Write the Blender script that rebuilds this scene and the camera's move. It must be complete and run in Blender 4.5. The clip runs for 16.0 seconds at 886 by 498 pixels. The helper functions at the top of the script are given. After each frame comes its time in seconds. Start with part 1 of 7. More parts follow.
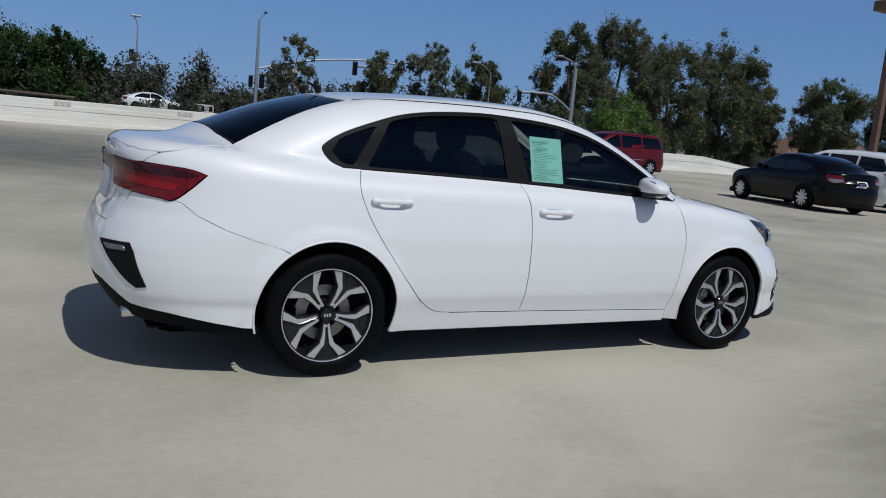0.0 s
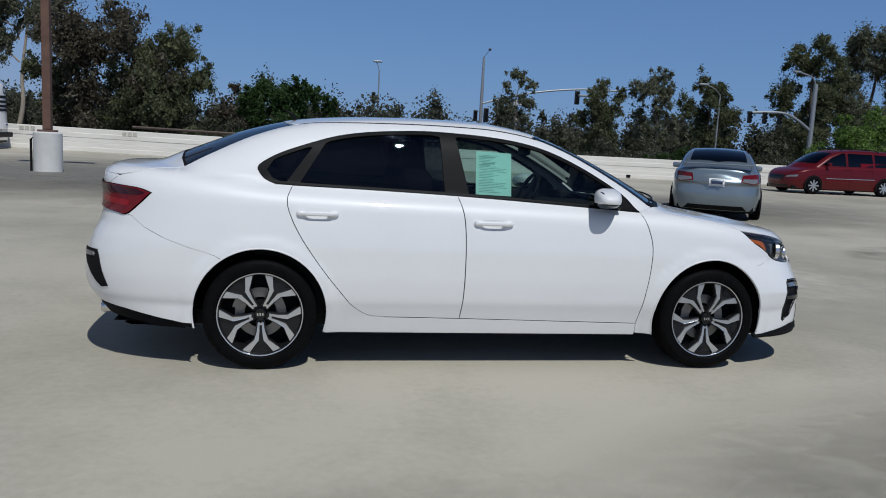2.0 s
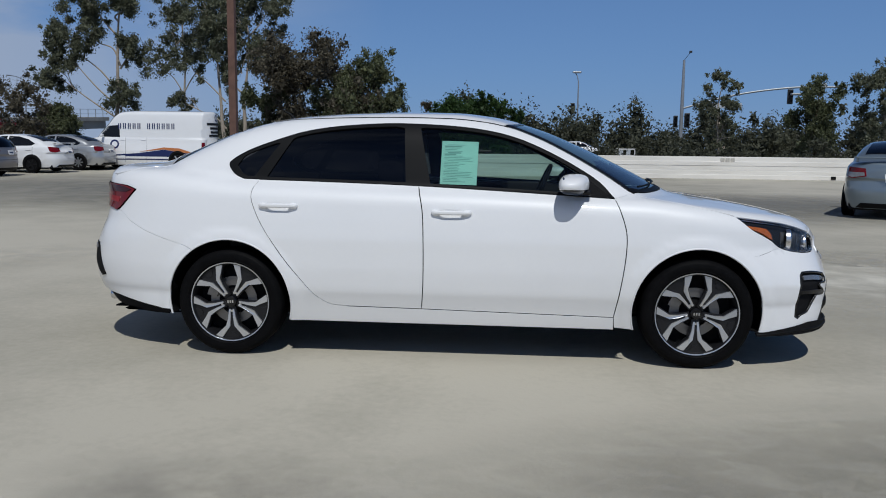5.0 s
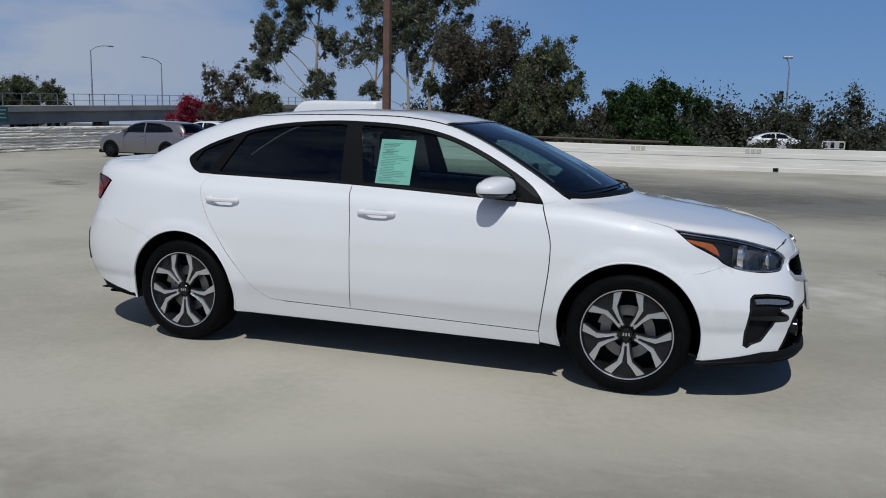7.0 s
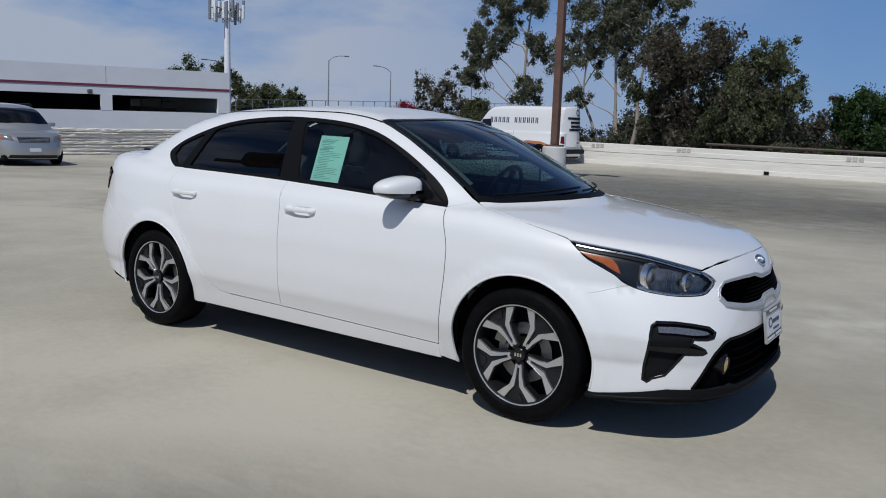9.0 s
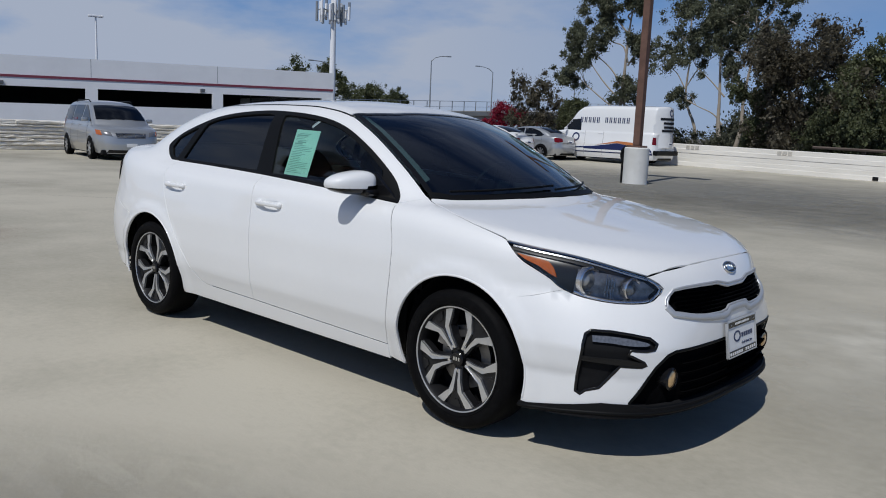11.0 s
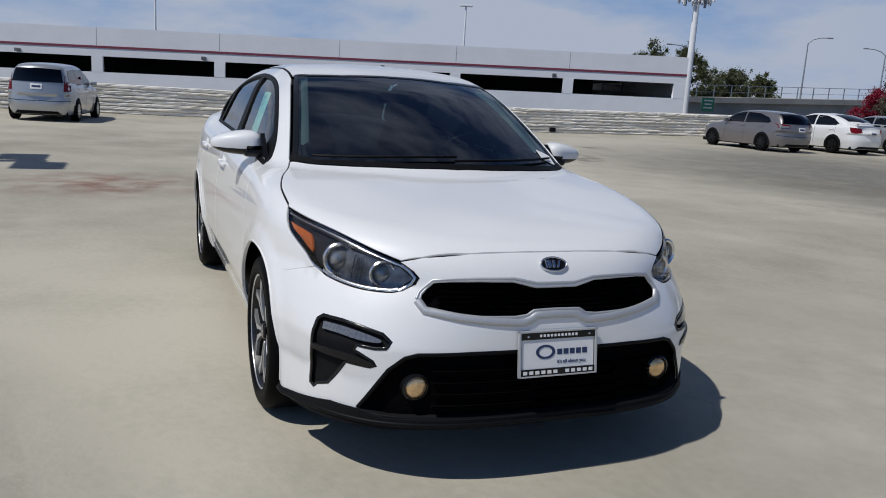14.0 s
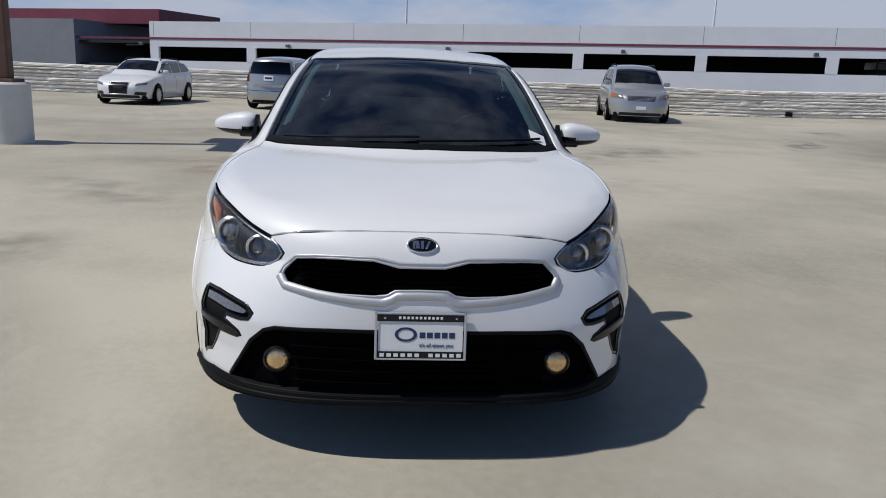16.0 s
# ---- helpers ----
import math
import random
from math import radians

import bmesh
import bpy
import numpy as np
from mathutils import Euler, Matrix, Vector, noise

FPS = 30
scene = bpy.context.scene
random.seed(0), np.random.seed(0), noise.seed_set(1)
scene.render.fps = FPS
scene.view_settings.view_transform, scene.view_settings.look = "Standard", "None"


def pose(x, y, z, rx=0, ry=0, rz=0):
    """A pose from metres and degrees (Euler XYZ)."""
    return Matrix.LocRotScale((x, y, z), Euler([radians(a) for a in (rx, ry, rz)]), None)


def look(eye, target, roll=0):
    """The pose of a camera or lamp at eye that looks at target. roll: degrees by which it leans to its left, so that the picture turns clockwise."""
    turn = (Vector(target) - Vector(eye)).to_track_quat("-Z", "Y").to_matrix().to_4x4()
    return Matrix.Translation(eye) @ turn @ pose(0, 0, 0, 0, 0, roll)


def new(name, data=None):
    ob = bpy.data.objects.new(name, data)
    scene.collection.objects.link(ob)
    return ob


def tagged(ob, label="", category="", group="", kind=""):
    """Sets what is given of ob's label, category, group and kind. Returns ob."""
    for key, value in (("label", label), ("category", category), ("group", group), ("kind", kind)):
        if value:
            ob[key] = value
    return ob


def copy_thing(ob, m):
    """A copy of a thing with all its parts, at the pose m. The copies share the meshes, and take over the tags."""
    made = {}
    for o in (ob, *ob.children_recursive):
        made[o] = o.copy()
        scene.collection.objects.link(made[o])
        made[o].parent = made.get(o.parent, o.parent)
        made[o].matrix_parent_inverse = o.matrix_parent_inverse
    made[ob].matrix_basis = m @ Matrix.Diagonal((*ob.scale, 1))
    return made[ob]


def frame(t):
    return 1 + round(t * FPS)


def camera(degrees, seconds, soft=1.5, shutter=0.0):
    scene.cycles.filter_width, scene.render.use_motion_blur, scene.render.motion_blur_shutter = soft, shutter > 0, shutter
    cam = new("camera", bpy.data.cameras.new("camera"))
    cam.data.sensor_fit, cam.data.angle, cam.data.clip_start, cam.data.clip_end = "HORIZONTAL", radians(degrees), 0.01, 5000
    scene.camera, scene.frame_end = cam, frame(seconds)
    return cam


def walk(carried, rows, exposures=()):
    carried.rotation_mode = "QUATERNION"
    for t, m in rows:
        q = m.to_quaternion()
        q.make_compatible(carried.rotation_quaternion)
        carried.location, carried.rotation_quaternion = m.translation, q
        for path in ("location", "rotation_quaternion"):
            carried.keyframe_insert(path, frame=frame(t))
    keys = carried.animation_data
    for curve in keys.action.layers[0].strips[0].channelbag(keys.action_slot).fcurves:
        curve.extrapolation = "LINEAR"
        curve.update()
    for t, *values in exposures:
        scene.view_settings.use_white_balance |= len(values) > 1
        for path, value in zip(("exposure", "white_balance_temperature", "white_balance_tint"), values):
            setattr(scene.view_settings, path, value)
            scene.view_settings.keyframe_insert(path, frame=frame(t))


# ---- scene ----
cam = camera(58.6, 16.0, soft=1.0)
PATH = [
    (0, (-2.678, -4.448, 1.284), (-1.738, -2.709, 0.978), 5.3),
    (0.5, (-2.332, -4.718, 1.297), (-1.532, -2.908, 1.005), 5.0),
    (1, (-1.977, -4.967, 1.309), (-1.321, -3.099, 1.025), 4.5),
    (1.5, (-1.569, -5.086, 1.326), (-1.057, -3.173, 1.049), 3.9),
    (2, (-1.18, -5.266, 1.331), (-0.807, -3.321, 1.057), 3.0),
    (2.5, (-0.84, -5.36, 1.331), (-0.596, -3.393, 1.06), 2.2),
    (3, (-0.428, -5.295, 1.298), (-0.297, -3.317, 1.035), 1.6),
    (3.5, (-0.08, -5.319, 1.217), (-0.038, -3.336, 0.965), 1.1),
    (4, (0.079, -5.331, 1.193), (0.055, -3.346, 0.948), 0.7),
    (4.5, (0.115, -5.357, 1.21), (0.035, -3.374, 0.96), 0.6),
    (7, (1.723, -4.897, 1.325), (1.085, -3.025, 1.03), 1.3),
    (7.5, (2.1, -4.702, 1.317), (1.327, -2.881, 1.024), 1.5),
    (8, (2.475, -4.495, 1.324), (1.571, -2.736, 1.03), 1.7),
    (8.5, (2.752, -4.212, 1.325), (1.725, -2.521, 1.033), 2.1),
    (9, (3.061, -3.956, 1.318), (1.932, -2.332, 1.024), 2.0),
    (11.5, (3.654, -3.253, 1.314), (2.272, -1.842, 0.999), 2.6),
    (12, (3.817, -3.027, 1.298), (2.363, -1.694, 0.968), 2.7),
    (12.5, (3.992, -2.654, 1.308), (2.452, -1.423, 0.97), 3.0),
    (13, (4.262, -2.251, 1.334), (2.627, -1.157, 0.976), 3.0),
    (13.5, (4.395, -1.82, 1.299), (2.661, -0.894, 0.932), 3.1),
    (14, (4.51, -1.376, 1.316), (2.694, -0.632, 0.933), 3.6),
    (14.5, (4.622, -0.926, 1.336), (2.741, -0.375, 0.939), 3.5),
    (15, (4.628, -0.531, 1.33), (2.707, -0.157, 0.915), 3.2),
    (15.5, (4.714, -0.237, 1.339), (2.775, 0.0, 0.908), 2.8),
    (16, (4.76, -0.134, 1.344), (2.816, 0.019, 0.899), 2.3),
]
walk(cam, [(t, look(eye, target, roll)) for t, eye, target, roll in PATH], [(0, -0.61, 6000, 7), (4.5, -0.62, 6000, 7), (7, -0.66, 6000, 7), (9, -0.58, 6050, 8), (12.5, -0.53, 6120, 8), (16, -0.37, 6320, 9)])

from mathutils.geometry import delaunay_2d_cdt

# ---- world, sun, exposure ----
SUN_FROM = Vector((0.15, -0.67, 1.03)).normalized()
world = bpy.data.worlds.new("sky")
scene.world = world
world.use_nodes = True
wn, wl = world.node_tree.nodes, world.node_tree.links
sky = wn.new("ShaderNodeTexSky")
sky.sky_type, sky.sun_disc = "NISHITA", False
sky.sun_elevation = math.asin(SUN_FROM.z)
sky.sun_rotation = math.atan2(SUN_FROM.x, SUN_FROM.y)
sky.air_density, sky.dust_density, sky.ozone_density = 1.0, 0.0, 2.0
wn["Background"].inputs["Strength"].default_value = 0.066
# thin grey-white cloud, thickest low in the west
tc, mp, nz = wn.new("ShaderNodeTexCoord"), wn.new("ShaderNodeMapping"), wn.new("ShaderNodeTexNoise")
mp.inputs["Scale"].default_value = (1.6, 1.6, 5.0)
nz.inputs["Scale"].default_value, nz.inputs["Detail"].default_value, nz.inputs["Roughness"].default_value = 2.1, 6, 0.55
wl.new(tc.outputs["Generated"], mp.inputs[0]), wl.new(mp.outputs[0], nz.inputs["Vector"])
dot, west, mul, mixc = wn.new("ShaderNodeVectorMath"), wn.new("ShaderNodeMapRange"), wn.new("ShaderNodeMath"), wn.new("ShaderNodeMix")
dot.operation, dot.inputs[1].default_value = "DOT_PRODUCT", (-0.95, -0.30, 0.0)
wl.new(tc.outputs["Generated"], dot.inputs[0])
west.inputs[1].default_value, west.inputs[2].default_value = -0.15, 0.45
wl.new(dot.outputs["Value"], west.inputs[0])
veil = wn.new("ShaderNodeMapRange")
veil.inputs[1].default_value, veil.inputs[2].default_value = 0.40, 0.62
bank, cover = wn.new("ShaderNodeMapRange"), wn.new("ShaderNodeMath")
bank.inputs[1].default_value, bank.inputs[2].default_value, bank.inputs[3].default_value, bank.inputs[4].default_value = 0.05, 0.36, 0.11, 0.0
cover.operation = "ADD"
wl.new(nz.outputs["Fac"], cover.inputs[0]), wl.new(bank.outputs[0], cover.inputs[1]), wl.new(cover.outputs[0], veil.inputs[0])
mul.operation = "MULTIPLY"
sep, high, both = wn.new("ShaderNodeSeparateXYZ"), wn.new("ShaderNodeMapRange"), wn.new("ShaderNodeMath")
wl.new(tc.outputs["Generated"], sep.inputs[0]), wl.new(sep.outputs["Z"], high.inputs[0]), wl.new(sep.outputs["Z"], bank.inputs[0])
high.inputs[1].default_value, high.inputs[2].default_value, high.inputs[3].default_value, high.inputs[4].default_value = 0.22, 0.75, 1.0, 0.45
both.operation = "MULTIPLY"
wl.new(west.outputs[0], both.inputs[0]), wl.new(high.outputs[0], both.inputs[1])
wl.new(both.outputs[0], mul.inputs[0]), wl.new(veil.outputs[0], mul.inputs[1])
mixc.data_type = "RGBA"
tint = wn.new("ShaderNodeVectorMath")
tint.operation, tint.inputs[1].default_value = "MULTIPLY", (0.86, 0.97, 1.28)
wl.new(sky.outputs[0], tint.inputs[0])
low, haze = wn.new("ShaderNodeMapRange"), wn.new("ShaderNodeMix")
low.inputs[1].default_value, low.inputs[2].default_value, low.inputs[3].default_value, low.inputs[4].default_value = 0.0, 0.55, 0.72, 0.0
wl.new(sep.outputs["Z"], low.inputs[0])
haze.data_type = "RGBA"
haze.inputs[7].default_value = (3.15, 6.0, 11.6, 1)
wl.new(low.outputs[0], haze.inputs[0]), wl.new(tint.outputs[0], haze.inputs[6])
deep, dome = wn.new("ShaderNodeMapRange"), wn.new("ShaderNodeVectorMath")
deep.inputs[1].default_value, deep.inputs[2].default_value, deep.inputs[3].default_value, deep.inputs[4].default_value = 0.35, 0.9, 1.0, 0.58
wl.new(sep.outputs["Z"], deep.inputs[0])
dome.operation = "SCALE"
wl.new(haze.outputs[2], dome.inputs[0]), wl.new(deep.outputs[0], dome.inputs["Scale"])
wl.new(mul.outputs[0], mixc.inputs[0]), wl.new(dome.outputs[0], mixc.inputs[6])
mixc.inputs[7].default_value = (8.4, 9.1, 10.9, 1)
wl.new(mixc.outputs[2], wn["Background"].inputs["Color"])

sun = new("sun", bpy.data.lights.new("sun", "SUN"))
sun.data.energy, sun.data.angle, sun.data.color = 4.3, radians(0.6), (1.0, 0.95, 0.88)
sun.matrix_world = look(SUN_FROM * 60, (0, 0, 0))

# ---- materials ----
def material(name, colour, rough=0.5, metal=0.0, spread=0.12, size=6.0, bump=0.0, bump_size=60.0, coat=0.0, island=0.0, spec=0.5):
    """A principled material whose colour varies at two scales, with fine relief."""
    m = bpy.data.materials.new(name)
    m.use_nodes = True
    n, l = m.node_tree.nodes, m.node_tree.links
    b = n["Principled BSDF"]
    b.inputs["Base Color"].default_value = (*colour, 1)
    b.inputs["Roughness"].default_value, b.inputs["Metallic"].default_value = rough, metal
    b.inputs["Specular IOR Level"].default_value = spec
    b.inputs["Coat Weight"].default_value, b.inputs["Coat Roughness"].default_value = coat, 0.03
    if spread > 0 or bump > 0:
        co = n.new("ShaderNodeTexCoord")
    if spread > 0:
        big, fine = n.new("ShaderNodeTexNoise"), n.new("ShaderNodeTexNoise")
        big.inputs["Scale"].default_value, big.inputs["Detail"].default_value = size, 4
        fine.inputs["Scale"].default_value, fine.inputs["Detail"].default_value = size * 14, 3
        for t in (big, fine):
            l.new(co.outputs["Object"], t.inputs["Vector"])
        add = n.new("ShaderNodeMath")
        add.operation = "MULTIPLY_ADD"
        l.new(fine.outputs["Fac"], add.inputs[0])
        add.inputs[1].default_value = 0.5
        l.new(big.outputs["Fac"], add.inputs[2])
        rng = n.new("ShaderNodeMapRange")
        rng.inputs[1].default_value, rng.inputs[2].default_value = 0.45, 1.05
        rng.inputs[3].default_value, rng.inputs[4].default_value = 1 - spread, 1 + spread
        l.new(add.outputs[0], rng.inputs[0])
        last = rng.outputs[0]
        if island > 0:
            geo = n.new("ShaderNodeNewGeometry")
            r2 = n.new("ShaderNodeMapRange")
            r2.inputs[3].default_value, r2.inputs[4].default_value = 1 - island, 1 + island
            l.new(geo.outputs["Random Per Island"], r2.inputs[0])
            mul = n.new("ShaderNodeMath")
            mul.operation = "MULTIPLY"
            l.new(last, mul.inputs[0]), l.new(r2.outputs[0], mul.inputs[1])
            last = mul.outputs[0]
        mix = n.new("ShaderNodeVectorMath")
        mix.operation = "SCALE"
        mix.inputs[0].default_value = colour
        l.new(last, mix.inputs["Scale"])
        l.new(mix.outputs[0], b.inputs["Base Color"])
    if bump > 0:
        t, bp = n.new("ShaderNodeTexNoise"), n.new("ShaderNodeBump")
        t.inputs["Scale"].default_value, t.inputs["Detail"].default_value = bump_size, 6
        l.new(co.outputs["Object"], t.inputs["Vector"])
        bp.inputs["Strength"].default_value, bp.inputs["Distance"].default_value = bump, 0.01
        l.new(t.outputs["Fac"], bp.inputs["Height"])
        l.new(bp.outputs[0], b.inputs["Normal"])
    return m


def glass(name, colour, clear, rough=0.0, ior=1.62):
    """Thin tinted glazing: a see-through part of the given tint under a glossy surface."""
    m = bpy.data.materials.new(name)
    m.use_nodes = True
    n, l = m.node_tree.nodes, m.node_tree.links
    n.remove(n["Principled BSDF"])
    tr, gl, mix, fr = n.new("ShaderNodeBsdfTransparent"), n.new("ShaderNodeBsdfGlossy"), n.new("ShaderNodeMixShader"), n.new("ShaderNodeFresnel")
    tr.inputs[0].default_value = (colour[0] * clear, colour[1] * clear, colour[2] * clear, 1)
    gl.inputs["Roughness"].default_value = rough
    gl.inputs["Color"].default_value = (1, 1, 1, 1)
    fr.inputs["IOR"].default_value = ior
    l.new(fr.outputs[0], mix.inputs[0]), l.new(tr.outputs[0], mix.inputs[1]), l.new(gl.outputs[0], mix.inputs[2])
    l.new(mix.outputs[0], n["Material Output"].inputs[0])
    return m


def paint(name, colour, metal=0.0, rough=0.35, coat=1.0):
    return material(name, colour, rough=rough, metal=metal, spread=0.015, size=3, coat=coat, spec=0.5 if coat > 0.9 else 0.2)


WHITE = paint("white car paint", (0.80, 0.80, 0.80), rough=0.45)
DARK = material("dark underbody plastic", (0.010, 0.010, 0.011), rough=0.8, spread=0.2, spec=0.1)
BLACK = material("gloss black plastic", (0.008, 0.008, 0.009), rough=0.18, spread=0.1, spec=0.35)
TRIM = material("satin black trim", (0.006, 0.0063, 0.007), rough=0.5, spread=0.1, spec=0.10)
RUBBER = material("tyre rubber", (0.0055, 0.0055, 0.006), rough=0.5, spread=0.25, size=20, bump=0.2, bump_size=200, spec=0.03)
SILVER = material("machined alloy", (0.66, 0.67, 0.69), rough=0.34, metal=0.9, spread=0.06, size=20)
GUNMETAL = material("dark grey alloy", (0.016, 0.016, 0.018), rough=0.4, metal=0.4, spread=0.1, size=20)
SATIN = material("satin silver trim", (0.56, 0.57, 0.59), rough=0.5, metal=0.6, spread=0.05)
LAMP_BODY = material("dark grey lamp housing", (0.014, 0.014, 0.015), rough=0.3, metal=0.0, spread=0.25, size=25)
CHROME = material("satin chrome", (0.72, 0.72, 0.73), rough=0.25, metal=1.0, spread=0.03)
STEEL = material("brake steel", (0.25, 0.24, 0.23), rough=0.45, metal=0.9, spread=0.15, size=20)
GLASS_TINT = glass("dark tinted glass", (0.85, 0.9, 1.0), 0.06, ior=1.5)
GLASS_FRONT = glass("green tinted glass", (0.78, 0.97, 0.93), 0.70, ior=1.48)
GLASS_SCREEN = glass("windscreen glass", (0.48, 0.82, 0.95), 0.36, ior=2.0)
GLASS_BACK = glass("dark tinted rear glass", (0.85, 0.9, 1.0), 0.05, ior=1.22)
LENS = glass("clear lamp lens", (1.0, 1.0, 1.0), 0.95, ior=1.32)
RED_LENS = material("red lamp lens", (0.14, 0.003, 0.006), rough=0.10, spread=0.25, size=30, spec=0.35)
RED_BRIGHT = material("bright red lamp band", (0.26, 0.005, 0.009), rough=0.15, spread=0.2, size=60, spec=0.35)
RED_DEEP = material("deep maroon lamp lens", (0.035, 0.002, 0.004), rough=0.08, spread=0.2, size=30, spec=0.4)
AMBER = material("amber reflector", (0.42, 0.11, 0.025), rough=0.25, spread=0.2, size=60)
CLOTH = material("grey seat cloth", (0.035, 0.035, 0.04), rough=0.9, spread=0.2, size=30, spec=0.15)
INTERIOR = material("dark cabin plastic", (0.014, 0.014, 0.015), rough=0.7, spread=0.2, spec=0.2)
PALE_LINER = material("pale grey pillar cloth", (0.24, 0.26, 0.25), rough=0.9, spread=0.1, size=20)
PAPER_GREEN = material("pale green paper", (0.42, 0.74, 0.66), rough=0.7, spread=0.04, size=20)
INK = material("grey print", (0.22, 0.40, 0.37), rough=0.8, spread=0.0)
PAPER_WHITE = material("white paper", (0.78, 0.78, 0.78), rough=0.7, spread=0.03, size=20)
BLUE_INK = material("navy lettering", (0.02, 0.035, 0.10), rough=0.5, spread=0.0)
WARM_LENS = material("fog lamp reflector", (0.75, 0.52, 0.28), rough=0.18, metal=0.7, spread=0.3, size=60)


def concrete(name, a, b, scale, rough=0.8, streak=(1, 1, 1), bump=0.25):
    """Weathered concrete: broad stains, fine speckle and hairline wear."""
    m = bpy.data.materials.new(name)
    m.use_nodes = True
    n, l = m.node_tree.nodes, m.node_tree.links
    p = n["Principled BSDF"]
    co, mp = n.new("ShaderNodeTexCoord"), n.new("ShaderNodeMapping")
    mp.inputs["Scale"].default_value = streak
    l.new(co.outputs["Object"], mp.inputs[0])
    big, mid, fine = (n.new("ShaderNodeTexNoise") for _ in range(3))
    for t, s, d, r in ((big, scale, 3, 0.6), (mid, scale * 6, 5, 0.65), (fine, scale * 150, 3, 0.6)):
        t.inputs["Scale"].default_value, t.inputs["Detail"].default_value, t.inputs["Roughness"].default_value = s, d, r
        l.new(mp.outputs[0] if t is not fine else co.outputs["Object"], t.inputs["Vector"])
    s1, s2 = n.new("ShaderNodeMath"), n.new("ShaderNodeMath")
    s1.operation = s2.operation = "MULTIPLY_ADD"
    l.new(mid.outputs["Fac"], s1.inputs[0])
    s1.inputs[1].default_value = 0.55
    l.new(big.outputs["Fac"], s1.inputs[2])
    l.new(fine.outputs["Fac"], s2.inputs[0])
    s2.inputs[1].default_value = 0.22
    l.new(s1.outputs[0], s2.inputs[2])
    ramp = n.new("ShaderNodeValToRGB")
    ramp.color_ramp.elements[0].position, ramp.color_ramp.elements[0].color = 0.62, (*b, 1)
    ramp.color_ramp.elements[1].position, ramp.color_ramp.elements[1].color = 1.05, (*a, 1)
    l.new(s2.outputs[0], ramp.inputs[0])
    l.new(ramp.outputs[0], p.inputs["Base Color"])
    bp = n.new("ShaderNodeBump")
    bp.inputs["Strength"].default_value, bp.inputs["Distance"].default_value = bump, 0.01
    l.new(fine.outputs["Fac"], bp.inputs["Height"])
    l.new(bp.outputs[0], p.inputs["Normal"])
    p.inputs["Roughness"].default_value = rough
    return m


DECK = concrete("worn deck coating", (0.484, 0.446, 0.362), (0.263, 0.244, 0.190), 0.13)
WALL = concrete("cream painted block", (0.80, 0.77, 0.71), (0.64, 0.61, 0.55), 0.35, streak=(0.4, 0.4, 2.5))
STONE = concrete("rough cream stone", (0.93, 0.89, 0.81), (0.74, 0.69, 0.59), 0.9, bump=0.6)
GARAGE = concrete("pale grey render", (0.92, 0.92, 0.925), (0.84, 0.84, 0.85), 0.2, bump=0.1)
GROUND = concrete("dry earth and asphalt", (0.13, 0.115, 0.09), (0.07, 0.065, 0.05), 0.05)
LAMP_GLASS = material("lamp bulb glass", (0.32, 0.33, 0.34), rough=0.12, metal=0.5, spread=0.2, size=40, coat=1.0)
REFLECTOR = material("grey lamp reflector", (0.20, 0.20, 0.21), rough=0.28, metal=0.6, spread=0.5, size=40)
DRL = material("ribbed clear lamp", (0.16, 0.165, 0.18), rough=0.2, metal=0.3, spread=0.4, size=110, coat=1.0)

# ---- mesh helpers ----
def link(name, verts, faces, mat, parent=None, label="", smooth=False, normals=None):
    me = bpy.data.meshes.new(name)
    me.from_pydata([tuple(map(float, v)) for v in verts], [], [tuple(map(int, f)) for f in faces])
    me.materials.append(mat)
    if smooth or normals is not None:
        me.polygons.foreach_set("use_smooth", [True] * len(me.polygons))
    if normals is not None:
        me.normals_split_custom_set_from_vertices([tuple(map(float, v)) for v in normals])
    me.update()
    ob = new(name, me)
    if parent:
        ob.parent = parent
    if label:
        tagged(ob, label)
    return ob


def part(name, bm, mat, parent=None, label="", smooth=False):
    """Links a bmesh as one mesh object under a thing or a part."""
    me = bpy.data.meshes.new(name)
    bm.normal_update()
    bm.to_mesh(me)
    bm.free()
    me.materials.append(mat)
    if smooth:
        me.polygons.foreach_set("use_smooth", [True] * len(me.polygons))
        me.set_sharp_from_angle(angle=radians(35))
    ob = new(name, me)
    if parent:
        ob.parent = parent
    if label:
        tagged(ob, label)
    return ob


def thing(name, m, label, category, group="", kind=""):
    ob = new(name)
    ob.matrix_world = m
    return tagged(ob, label, category, group, kind)


def box(bm, x0, x1, y0, y1, z0, z1, bevel=0.0, m=None):
    """Adds a box to bm, with rounded edges if asked for."""
    r = bmesh.ops.create_cube(bm, size=1.0, matrix=Matrix.Translation(((x0 + x1) / 2, (y0 + y1) / 2, (z0 + z1) / 2)) @ Matrix.Diagonal((x1 - x0, y1 - y0, z1 - z0, 1)))
    vs = r["verts"]
    if bevel:
        es = list({e for v in vs for e in v.link_edges})
        out = bmesh.ops.bevel(bm, geom=es, offset=bevel, segments=2, affect="EDGES", profile=0.5)
        vs = list({v for f in out["faces"] for v in f.verts} | {v for v in vs if v.is_valid})
    if m is not None:
        bmesh.ops.transform(bm, matrix=m, verts=vs)
    return vs


